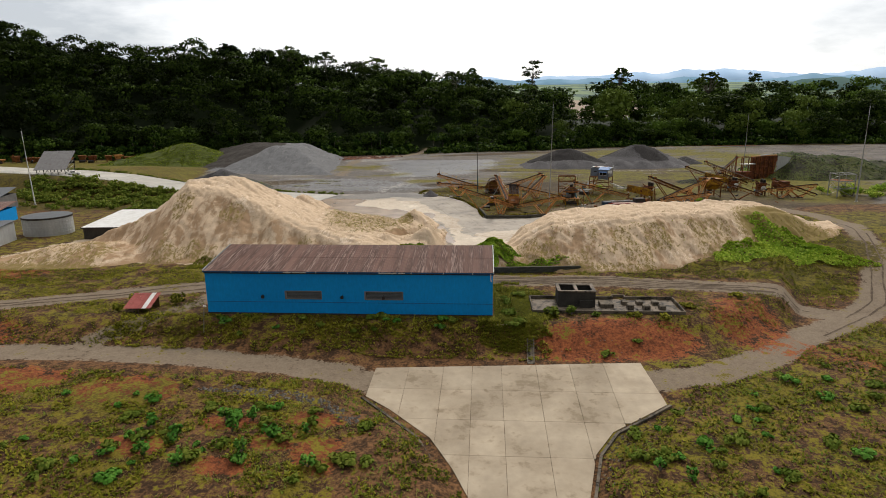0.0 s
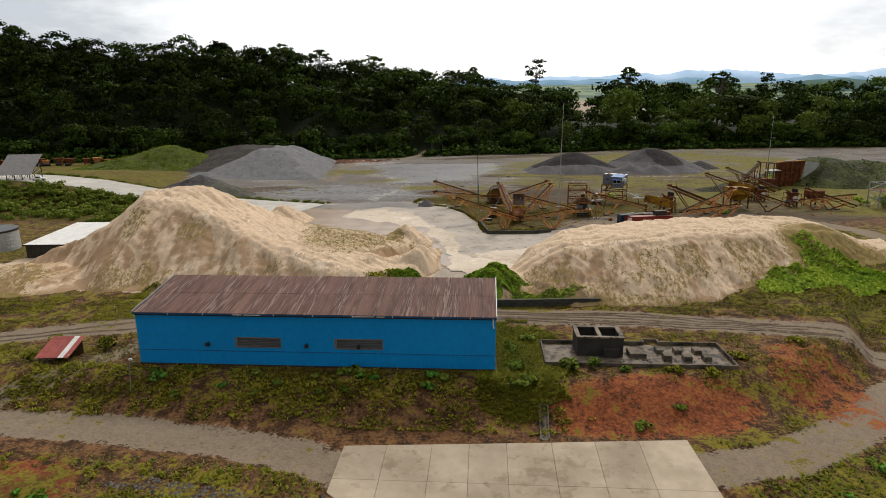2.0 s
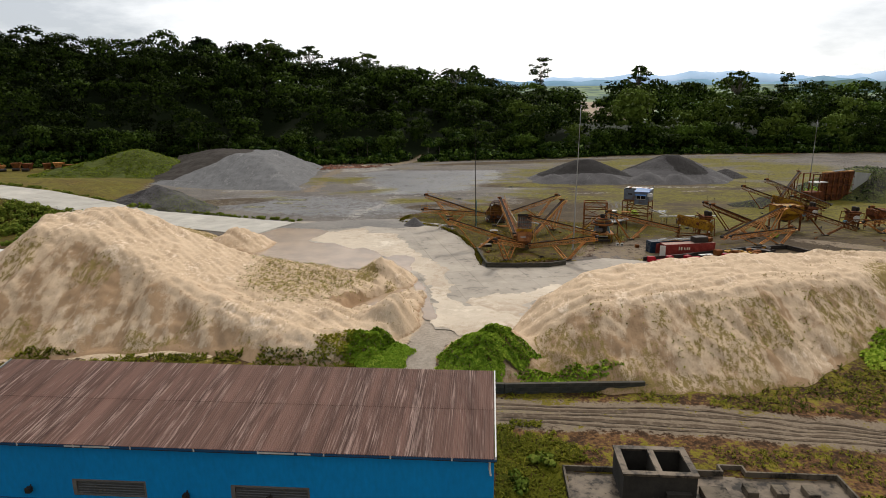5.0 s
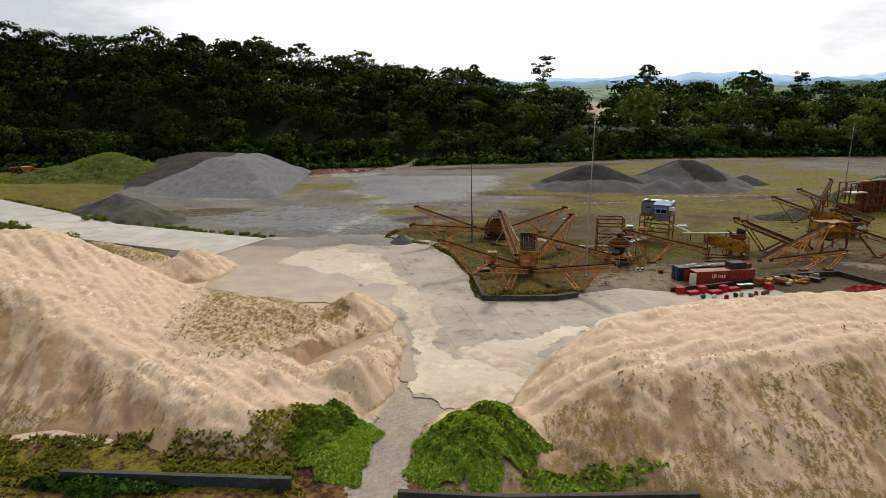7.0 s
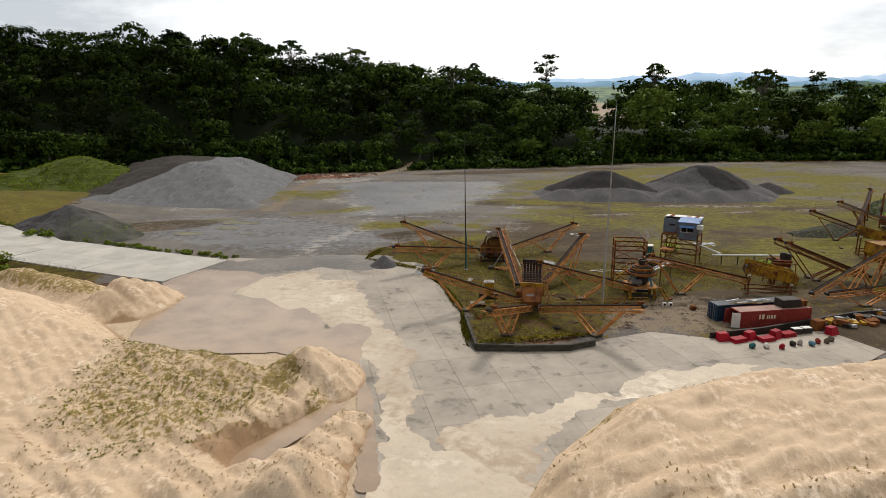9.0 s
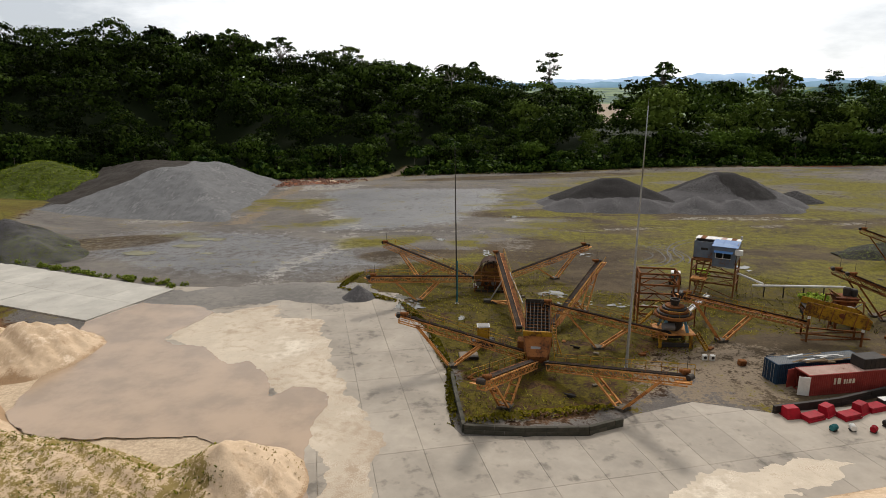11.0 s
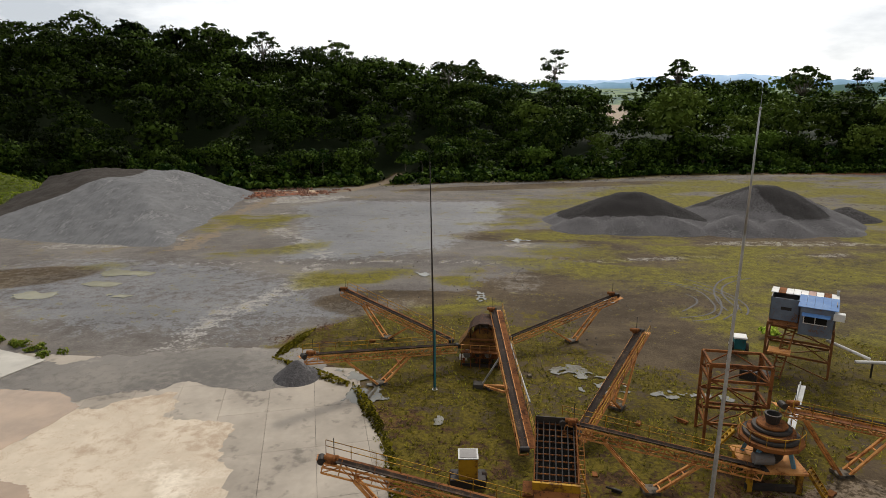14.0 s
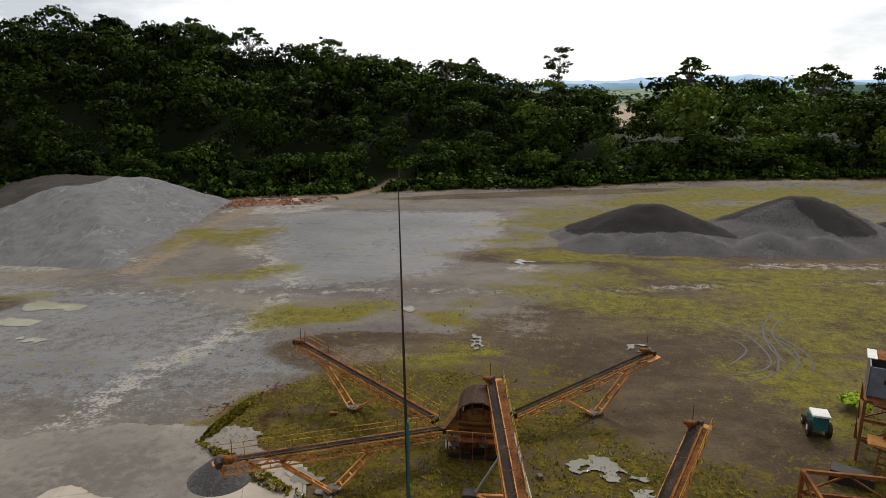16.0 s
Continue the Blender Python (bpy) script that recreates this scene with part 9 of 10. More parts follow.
def tree_kind(kind, seed):
    """Trunk with limbs, and crown, of one kind of tree standing at the origin."""
    r = np.random.default_rng(seed)
    wood_ = Shape()
    blobs = []
    if kind == "round":
        h, cr = r.uniform(10, 13), r.uniform(4.0, 5.2)
        for k in range(12):
            a = r.uniform(0, 2 * math.pi)
            d = cr * math.sqrt(r.uniform(0, 1)) * 0.8
            blobs.append((d * math.cos(a), d * math.sin(a), h - 2.2 - 0.12 * d * d + r.uniform(-1.6, 0.8), r.uniform(1.6, 2.5), r.uniform(1.4, 2.2)))
        fork, thick, size, dens = h * 0.42, 0.24, 0.85, 8
    elif kind == "slim":
        h, cr = r.uniform(11, 15), 2.8
        for k in range(9):
            a = r.uniform(0, 2 * math.pi)
            d = cr * r.uniform(0, 0.9)
            blobs.append((d * math.cos(a), d * math.sin(a), h - 1.2 - r.uniform(0, 5.0), r.uniform(1.2, 2.0), r.uniform(1.0, 1.6)))
        fork, thick, size, dens = h * 0.5, 0.17, 0.8, 9
    elif kind == "broad":
        h, cr = r.uniform(18, 24), r.uniform(5.8, 7.4)
        for k in range(17):
            a = r.uniform(0, 2 * math.pi)
            d = cr * math.sqrt(r.uniform(0, 1)) * 0.92
            blobs.append((d * math.cos(a), d * math.sin(a), h - 2.6 - 0.16 * d * d + r.uniform(-2.6, 1.2), r.uniform(1.9, 3.2), r.uniform(1.7, 2.8)))
        for k in range(5):
            a = r.uniform(0, 2 * math.pi)
            d = cr * 0.7
            blobs.append((d * math.cos(a), d * math.sin(a), h * r.uniform(0.36, 0.58), r.uniform(2.2, 3.2), r.uniform(2.0, 3.0)))
        fork, thick, size, dens = h * 0.45, 0.4, 1.5, 3.6
    elif kind == "umbrella":
        h, cr = r.uniform(26, 30), r.uniform(8, 9.5)
        for k in range(40):
            a = r.uniform(0, 2 * math.pi)
            d = cr * math.sqrt(r.uniform(0, 1))
            blobs.append((d * math.cos(a), d * math.sin(a), h - 1.2 - 0.075 * d * d + r.uniform(-2.2, 0.6), r.uniform(0.9, 1.7), r.uniform(0.6, 1.1)))
        fork, thick, size, dens = h * 0.62, 0.42, 0.75, 12
    elif kind == "tiered":
        h = 28.0
        for z, reach, n in ((27.2, 3.2, 4), (25.4, 5.8, 5), (23.0, 7.2, 5), (20.2, 8.0, 4), (17.6, 6.4, 3), (15.0, 4.6, 3)):
            for k in range(n):
                a = 2 * math.pi * k / n + r.uniform(-0.6, 0.6)
                L = reach * r.uniform(0.6, 1.15)
                for q in (0.35, 0.6, 0.82, 1.0):
                    blobs.append((L * q * math.cos(a) + r.uniform(-0.4, 0.4), L * q * math.sin(a) + r.uniform(-0.4, 0.4), z + 1.0 - 1.6 * q * q + r.uniform(-0.3, 0.3), r.uniform(0.7, 1.25), r.uniform(0.4, 0.65)))
        fork, thick, size, dens = h * 0.72, 0.42, 0.6, 16
    elif kind == "spire":
        h = 30.0
        for k in range(44):
            z = r.uniform(11, 30)
            wide_ = np.interp(z, [11, 15, 19, 24, 28, 30], [2.0, 3.0, 3.8, 6.2, 5.4, 2.4])
            d = wide_ * math.sqrt(r.uniform(0, 1))
            a = r.uniform(0, 2 * math.pi)
            if r.random() < 0.75 or z > 22:
                blobs.append((d * math.cos(a), d * math.sin(a), z, r.uniform(1.2, 2.1), r.uniform(0.9, 1.4)))
        fork, thick, size, dens = h * 0.66, 0.42, 0.6, 13
    else:
        h, cr = r.uniform(3.0, 4.2), 2.4
        for k in range(7):
            a = r.uniform(0, 2 * math.pi)
            d = cr * math.sqrt(r.uniform(0, 1))
            blobs.append((d * math.cos(a), d * math.sin(a), r.uniform(0.6, h * 0.7), r.uniform(1.0, 1.7), r.uniform(0.9, 1.4)))
        fork, thick, size, dens = 0.4, 0.12, 0.9, 4.2
    bend = [Vector((0, 0, -0.6))] + [Vector((r.uniform(-0.3, 0.3), r.uniform(-0.3, 0.3), fork * q)) for q in (0.35, 0.7, 1.0)]
    tr_ = limb_shape(bend, thick, thick * 0.7)
    wood_.add(tr_.v, tr_.f)
    for x, y, z, rx, rz in blobs[::1 if len(blobs) < 12 else 2]:
        mid = bend[-1].lerp(Vector((x, y, z)), 0.5) + Vector((0, 0, 0.4))
        lb = limb_shape([bend[-1], mid, Vector((x, y, z))], thick * 0.42, thick * 0.12, 5)
        wood_.add(lb.v, lb.f)
    v, f, nn = clumps_crown(blobs, dens, size, r)
    return wood_, v, f, h, nn


def build_kind(kind, seed, mat):
    wood_, v, f, h, nn = tree_kind(kind, seed)
    crown = quads_mesh("crown", v, f, mat)
    give(crown, "tone", np.full(len(v), 0.3 + 0.5 * ((seed * 37) % 10) / 10))
    return wood_.mesh("trunk", BARK, True), shade_as(crown, nn), v, f, h, nn


def canopy_kind(seed, tall, near=True):
    """A dense domed crown for trees inside the wood, of single leaf sprays on rounded clumps."""
    r = np.random.default_rng(seed)
    h, cr = (r.uniform(20, 25), r.uniform(6.2, 8.6)) if tall else (r.uniform(12, 16), r.uniform(4.6, 6.4))
    cs, ns, ss, ds = [], [], [], []
    for k in range(21 if near else 16):
        a = 2.4 * k + r.uniform(-0.4, 0.4)
        low_ = k > 14
        q = math.sqrt((k + 0.5) / 15) if not low_ else 0.8
        d = cr * q * r.uniform(0.85, 1.05)
        c = np.array([d * math.cos(a), d * math.sin(a), h * r.uniform(0.42, 0.72) if low_ else h - 2.2 - 0.55 * cr * (1 - math.sqrt(max(1 - 0.9 * q * q, 0))) + r.uniform(-1.3, 1.0)])
        rx, rz = r.uniform(1.5, 2.9), r.uniform(1.4, 2.4)
        n = int((5.0 if near else 2.9) * rx * rx) + 6
        v = r.normal(size=(n, 3))
        v[:, 2] = np.where(v[:, 2] < 0, v[:, 2] * 0.35, v[:, 2])
        v /= np.linalg.norm(v, axis=1, keepdims=True)
        cs.append(c + v * r.uniform(0.8, 1.08, (n, 1)) * np.array([rx, rx, rz]))
        ns.append(v * np.array([0.8, 0.8, 1.2]) + r.normal(size=(n, 3)) * 0.3)
        ds.append(v + 0.45 * np.array([c[0] / cr, c[1] / cr, 0.5]))
        ss.append(r.uniform(0.6, 1.35, n) * (1.08 if near else 1.3))
    cs, ns, ss, ds = np.concatenate(cs), np.concatenate(ns), np.concatenate(ss), np.concatenate(ds)
    ns /= np.linalg.norm(ns, axis=1, keepdims=True)
    a = np.cross(ns, r.normal(size=ns.shape))
    a /= np.linalg.norm(a, axis=1, keepdims=True)
    b = np.cross(ns, a)
    q = ss[:, None]
    v = np.stack([cs - a * q * 0.55, cs - b * q * 0.38 - ns * q * 0.12, cs + a * q * 0.5, cs + b * q * 0.42 - ns * q * 0.12], 1).reshape(-1, 3)
    f = np.arange(len(v)).reshape(-1, 4)
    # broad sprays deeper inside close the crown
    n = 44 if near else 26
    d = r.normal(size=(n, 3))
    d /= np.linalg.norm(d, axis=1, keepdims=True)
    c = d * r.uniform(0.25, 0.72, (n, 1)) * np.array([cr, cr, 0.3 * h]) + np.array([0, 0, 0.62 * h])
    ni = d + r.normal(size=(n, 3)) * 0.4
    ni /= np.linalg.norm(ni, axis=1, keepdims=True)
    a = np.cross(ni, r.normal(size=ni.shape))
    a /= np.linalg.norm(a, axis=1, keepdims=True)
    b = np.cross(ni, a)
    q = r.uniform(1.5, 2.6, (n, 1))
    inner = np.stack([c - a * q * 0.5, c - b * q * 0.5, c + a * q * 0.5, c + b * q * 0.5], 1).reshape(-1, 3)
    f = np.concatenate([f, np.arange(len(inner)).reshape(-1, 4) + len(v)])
    return None, None, np.concatenate([v, inner]), f, h, np.concatenate([np.repeat(ds + 0.12 * ns, 4, axis=0), np.repeat(ni, 4, axis=0)])


KINDS = {
    "canopy": [canopy_kind(s, True) for s in (71, 72, 73, 74, 75)], "far_canopy": [canopy_kind(s, True, False) for s in (71, 72, 73, 74, 75)], "understorey": [canopy_kind(s, False) for s in (81, 82, 83, 84)],
    "round": [build_kind("round", s, LEAF_EDGE) for s in (1, 2, 3, 4)], "slim": [build_kind("slim", s, LEAF_EDGE) for s in (11, 12, 13)], "broad": [build_kind("broad", s, LEAF_FOREST) for s in (21, 22, 23, 24)],
    "umbrella": [build_kind("umbrella", s, LEAF_PALE) for s in (31, 32)], "tiered": [build_kind("tiered", 41, LEAF_FOREST)], "spire": [build_kind("spire", 51, LEAF_FOREST), build_kind("spire", 52, LEAF_PALE)], "bush": [build_kind("bush", s, LEAF_EDGE) for s in (61, 62, 63)]}


def plant_tree(kind, k, x, y, top=None, scale=1.0, turn=0.0, label="", group="", name="tree", category="tree"):
    tm, cm, v, f, h, nn = KINDS[kind][k % len(KINDS[kind])]
    z = float(land(x, y))
    if top is not None:
        scale = (top - z) / h
    t = thing(name, x, y, z, turn, label, category, group)
    t.scale = (scale, scale, scale)
    part("trunk", tm, BARK, t)
    part("crown", cm, LEAF_EDGE, t)
    return t


def forest_foot(x):
    return np.interp(x, [-420, -300, -180, -110, -68, -9, 41, 98, 204, 420], [350, 362, 384, 392, 410, 434, 444, 472, 490, 500])


# skyline trees standing clear of the canopy
for kind, k, x, y, top, lab in (
        ("tiered", 0, 124.3, 570, 60.5, "tall tiered rainforest tree above the canopy"), ("spire", 1, 49.6, 600, 72, "tall feathery tree above the canopy"), ("umbrella", 0, 202, 572, 58, "broad flat-crowned tree above the canopy"),
        ("spire", 0, 250, 600, 57, "slender tree above the canopy"), ("tiered", 0, -7.2, 616, 65, "small tiered tree on the wooded ridge"), ("slim", 1, 78.7, 640, 49.5, "round-crowned tree standing alone"),
        ("umbrella", 1, -90, 547, 74, "flat-crowned tree on the wooded ridge"), ("umbrella", 0, -154, 512, 80, "wide open-crowned tree on the wooded ridge"), ("umbrella", 1, -19.5, 545, 61, "flat-crowned tree on the wooded ridge"),
        ("umbrella", 0, -126, 520, 76, "open-crowned tree on the wooded ridge"), ("broad", 1, -212, 530, 86, "broad dark tree on the wooded ridge"), ("broad", 2, -176, 520, 80, "broad dark tree on the wooded ridge"), ("umbrella", 1, -265, 530, 84, "flat-crowned tree on the wooded ridge"),
        ("broad", 0, -48, 545, 62, "broad dark tree on the wooded ridge"), ("spire", 0, 285, 610, 50, "slender tree above the canopy"), ("tiered", 0, 160, 600, 44, "tiered tree above the canopy"), ("umbrella", 1, 232, 640, 48, "flat-crowned tree above the canopy")):
    plant_tree(kind, k, x, y, top, turn=(x * 37) % 360, label=lab, group="skyline trees")

# first rows along the yard
rnd = random.Random(31)
edge_labels = {"round": "leafy round-crowned tree at the forest edge", "slim": "slim pale-stemmed tree at the forest edge", "bush": "dense green bush at the forest edge"}
taken = []
for kind, count, lo, hi in (("round", 70, 3, 34), ("slim", 64, 2, 30), ("bush", 90, -4, 14)):
    for k in range(count):
        x = rnd.uniform(-330, 330)
        y = float(forest_foot(x)) + rnd.uniform(lo, hi)
        if abs(x - np.interp(y, [398, 412, 432, 452, 480], [-52, -44, -38, -35, -33])) < (6 if kind != "bush" else 4.5) or (60 < x < 100 and kind != "bush" and y > 470):
            continue
        plant_tree(kind, k, x, y, scale=rnd.uniform(0.75, 1.25), turn=rnd.uniform(0, 360), label=edge_labels[kind], group="edge " + ("bushes" if kind == "bush" else "trees"), name="bush" if kind == "bush" else "tree", category="bush" if kind == "bush" else "tree")


def woods(name, spots, mat, label):
    """A stand of trees joined into one mesh: spots of (x, y, kind, k, scale)."""
    vs, fs, ns, tones, base = [], [], [], [], 0
    for x, y, kind, k, sc_ in spots:
        v, f, h_, nn = KINDS[kind][k % len(KINDS[kind])][2:6]
        a = rng.uniform(0, 2 * math.pi)
        c, s = math.cos(a), math.sin(a)
        z = float(land(x, y))
        sx = sc_ * rng.uniform(0.85, 1.2)
        vs.append(np.stack([(v[:, 0] * c - v[:, 1] * s) * sx + x, (v[:, 0] * s + v[:, 1] * c) * sx + y, v[:, 2] * sc_ + z], -1))
        ns.append(np.stack([nn[:, 0] * c - nn[:, 1] * s, nn[:, 0] * s + nn[:, 1] * c, nn[:, 2]], -1))
        fs.append(f + base)
        # shade of the western slope goes into the tone: crowns darken westward
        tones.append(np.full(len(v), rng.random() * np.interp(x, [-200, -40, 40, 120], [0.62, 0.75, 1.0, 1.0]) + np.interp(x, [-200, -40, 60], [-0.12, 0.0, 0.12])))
        base += len(v)
    me = quads_mesh(name, np.concatenate(vs), np.concatenate(fs), mat)
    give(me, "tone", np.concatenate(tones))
    return tagged(new(name, shade_as(me, np.concatenate(ns))), label, "forest", kind="stuff")


spots_a, spots_b = [], []
for gx_ in np.arange(-480, 440, 11.4):
    f0 = float(forest_foot(gx_))
    depth = 165 if gx_ < 90 else 105
    for gy_ in np.arange(f0 + 11, f0 + depth, 11.2):
        x, y = gx_ + rng.uniform(-8, 8), gy_ + rng.uniform(-8, 8)
        if abs(x - (8 + (y - 100) * 0.168)) < 8.5 and y > 490 or x < -0.88 * y - 12 or x > 0.67 * y + 20:
            continue
        if y < 452 and abs(x - np.interp(y, [398, 412, 432, 452, 480], [-52, -44, -38, -35, -33])) < 12:
            continue
        u = rng.random()
        near = (y - f0) < 45
        kind = "understorey" if near and u < 0.75 else ("canopy" if y - f0 < 62 else "far_canopy")
        sc_ = rng.choice([0.6, 0.8, 0.95, 1.1, 1.3]) * rng.uniform(0.9, 1.1)
        if gx_ > 98 and kind != "understorey":
            sc_ *= 1.3
        (spots_b if u > 0.72 else spots_a).append((x, y, kind, int(rng.integers(0, 60)), sc_))
        for _k in range(2 if gy_ > f0 + 122 else (1 if gy_ > f0 + 100 else 0)):
            spots_a.append((x + rng.uniform(-5, 5), y + rng.uniform(-5, 5), "understorey", int(rng.integers(0, 4)), rng.uniform(0.9, 1.25)))
for _ in range(110):
    x = rng.uniform(100, 330)
    y = float(forest_foot(x)) + rng.uniform(14, 60)
    spots_a.append((x, y, "understorey", int(rng.integers(0, 4)), rng.uniform(0.55, 0.9)))
for _ in range(260):
    x, y = rng.uniform(60, 1300), rng.uniform(1000, 2300)
    if abs(x - (8 + (y - 100) * 0.168)) > 40 or 1180 < y < 1210 or 1480 < y < 1530:
        spots_a.append((x, y, "understorey", int(rng.integers(0, 4)), rng.uniform(0.8, 1.5)))
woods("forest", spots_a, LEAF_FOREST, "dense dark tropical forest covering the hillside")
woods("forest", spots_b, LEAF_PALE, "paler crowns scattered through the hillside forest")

# low undergrowth along the wood's edge
und = []
for _ in range(220):
    x = rng.uniform(-330, 330)
    y = float(forest_foot(x)) + rng.uniform(-7, 26)
    if abs(x - np.interp(y, [398, 412, 432, 452, 480], [-52, -44, -38, -35, -33])) > 5:
        und.append((x, y, "bush", int(rng.integers(0, 3)), rng.uniform(0.4, 1.0)))
for _ in range(300):
    x = rng.uniform(-330, 330)
    y = float(forest_foot(x)) + rng.uniform(-5, 12)
    if abs(x - np.interp(y, [398, 412, 432, 452, 480], [-52, -44, -38, -35, -33])) > 4.5:
        und.append((x, y, "bush", int(rng.integers(0, 3)), rng.uniform(0.7, 1.5)))
for _ in range(420):
    x = rng.uniform(-340, 330)
    y = float(forest_foot(x)) + rng.uniform(4, 46)
    gap_ = abs(x - np.interp(y, [398, 412, 432, 452, 480], [-52, -44, -38, -35, -33]))
    if gap_ > 8 and not (y > 485 and abs(x - (8 + (y - 100) * 0.168)) < 8):
        und.append((x, y, "bush", int(rng.integers(0, 3)), rng.uniform(1.2, 2.3) if gap_ > 11 else rng.uniform(0.6, 1.1)))
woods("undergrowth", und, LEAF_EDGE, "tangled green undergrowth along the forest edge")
bank = []
for _ in range(420):
    x = rng.uniform(-184, -96)
    y = np.interp(x, [-260, -172, -150, -126, -98], [275, 247, 241, 236, 226]) - rng.uniform(1, 34) * rng.uniform(0.3, 1)
    bank.append((x, y, "bush", int(rng.integers(0, 3)), rng.uniform(0.3, 0.75)))
for (ax, ay), (bx, by) in zip(WHITE_ROAD[:-2], WHITE_ROAD[1:-1]):
    L_ = math.hypot(bx - ax, by - ay)
    for k in range(int(L_ * 1.3)):
        q, off = rng.random(), rng.uniform(9.8, 11.8)
        bank.append((ax + (bx - ax) * q + (by - ay) / L_ * off, ay + (by - ay) * q - (bx - ax) / L_ * off, "bush", int(rng.integers(0, 3)), rng.uniform(0.14, 0.34)))
for _ in range(40):
    bank.append((rng.uniform(-112, -90), rng.uniform(248, 257), "bush", int(rng.integers(0, 3)), rng.uniform(0.3, 0.6)))
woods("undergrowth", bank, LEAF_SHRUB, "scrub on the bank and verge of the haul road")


# ---- creepers, weeds and grass ----


def creeper(name, cx, cy, rx, ry, h, n, size, mat, label, turn=0.0, base=None, power=0.75):
    a = rng.uniform(0, 2 * math.pi, n)
    q = np.sqrt(rng.random(n)) * (0.45 + 1.0 * fbm(np.cos(a) * 2.2 + 9 + cx, np.sin(a) * 2.2 + 9 + cy, 5))
    c, s = math.cos(radians(turn)), math.sin(radians(turn))
    u, v = rx * q * np.cos(a), ry * q * np.sin(a)
    x, y = cx + u * c - v * s, cy + u * s + v * c
    ground_h = land(x, y) + (0 if base is None else np.maximum(base(x, y), 0))
    z = ground_h + h * np.maximum(1 - q * q, 0) ** power + (fbm(x * 0.7, y * 0.7, 77, 3) - 0.5) * 1.6 * h * (1 - 0.6 * np.minimum(q, 1)) + 0.12
    nrm = np.stack([np.cos(a) * q, np.sin(a) * q, np.full(n, 0.8)], -1) + rng.normal(size=(n, 3)) * 0.5
    vv, ff, nn = leaf_cards(np.stack([x, y, z], -1), nrm, rng.uniform(0.7, 1.4, n) * size, rng)
    return solid(name, shade_as(quads_mesh(name, vv, ff, mat), nn * 1.1 + np.array([0, -0.1, 0.8])), mat, label, "creeper", "", "stuff")


creeper("creeper_bush", -9.0, 136.2, 4.6, 5.4, 0.7, 6500, 0.28, LEAF_VINE, "bright green creeper over the end of a sand pile", 30, pile_one)
creeper("creeper_bush", -14.0, 137.5, 5.0, 2.6, 0.3, 700, 0.3, LEAF_WEED, "sparse creeper runners on sand", 20, pile_one)
creeper("creeper_bush", 5.4, 134.8, 6.4, 5.4, 0.8, 9000, 0.28, LEAF_VINE, "bright green creeper over the end of a sand pile", 0, pile_two)
creeper("creeper_bush", 15.5, 131.6, 7.0, 1.2, 0.2, 700, 0.32, LEAF_VINE, "green creeper spilling over a retaining wall", 4, pile_two)
creeper("creeper_bush", 79.0, 147.0, 13.0, 9.0, 0.7, 4200, 0.42, LEAF_VINE, "green creeper over a sand slope", -30, pile_two)
creeper("creeper_bush", 66.0, 142.0, 12.0, 4.5, 0.7, 2000, 0.45, LEAF_VINE, "green creeper at the foot of a sand slope", 20, pile_two)
creeper("creeper_bush", 3.0, 129.4, 4.5, 0.9, 0.5, 500, 0.35, LEAF_VINE, "creeper hanging on a dark wall", 0)
creeper("creeper_bush", -30.0, 128.8, 8.0, 1.4, 0.8, 900, 0.4, LEAF_EDGE, "dark creeper along a retaining wall", 0)


for (ax, ay), (bx, by) in zip(plant_ground[-4:] + plant_ground[:5], plant_ground[-3:] + plant_ground[:6]):
    if max(ax, bx) < 26:
        creeper("creeper_bush", (ax + bx) / 2, (ay + by) / 2, math.hypot(bx - ax, by - ay) * 0.55, 0.8, 0.35, 420, 0.3, LEAF_MARSH, "ragged weeds along a low dark wall", math.degrees(math.atan2(by - ay, bx - ax)))


def shrub(x, y, r, h, mat, label):
    t = thing("shrub", x, y, float(land(x, y)), 0, label, "shrub", "shrubs")
    blobs = []
    for k in range(6):
        a, d = rnd.uniform(0, 6.28), r * math.sqrt(rnd.random()) * 0.75
        blobs.append((d * math.cos(a), d * math.sin(a), h * rnd.uniform(0.35, 0.85), r * rnd.uniform(0.3, 0.5), h * rnd.uniform(0.25, 0.4)))
    v, f, nn = clumps_crown(blobs, 130 / max(r, 0.8), 0.26 + 0.05 * r, rng, 0.5)
    part("foliage", shade_as(quads_mesh("foliage", v, f, mat), nn * 0.6 + np.array([0, 0, 0.9])), mat, t)
    st = Shape()
    for b in blobs:
        st.tube((0, 0, -0.1), b[:3], 0.05, 5, 0.02)
    part("stem", st, BARK, t)
    return t


rnd = random.Random(3)
for x, y, r, h in ((-13.0, 61.5, 1.2, 1.0), (-18.5, 66.0, 1.1, 0.9), (-16.5, 70.5, 1.0, 1.0), (-9.5, 70.8, 1.0, 0.9), (-25.5, 64.5, 1.2, 0.9), (-22.5, 70, 1.0, 0.8), (-28.5, 62, 1.3, 1.1), (-33, 67, 1.2, 0.9), (-38, 63, 1.3, 1.0), (-31, 73, 1.1, 0.8), (-8.2, 63, 1.0, 0.8), (-40, 70, 1.2, 0.8), (25.5, 66.3, 1.4, 1.1), (31.0, 64.8, 1.2, 0.9), (36, 71, 1.3, 0.8), (30.5, 77, 1.1, 0.7), (42, 78, 1.4, 0.8), (46, 71, 1.3, 0.8), (54, 78, 1.5, 0.9), (38, 63, 1.3, 0.9), (48, 88, 1.2, 0.7), (60, 86, 1.5, 0.9), (66, 92, 1.4, 0.8)):
    shrub(x, y, r * rnd.uniform(0.8, 1.3), h * rnd.uniform(0.6, 0.9), LEAF_SHRUB, "yellow-green leafy shrub in rough grass")
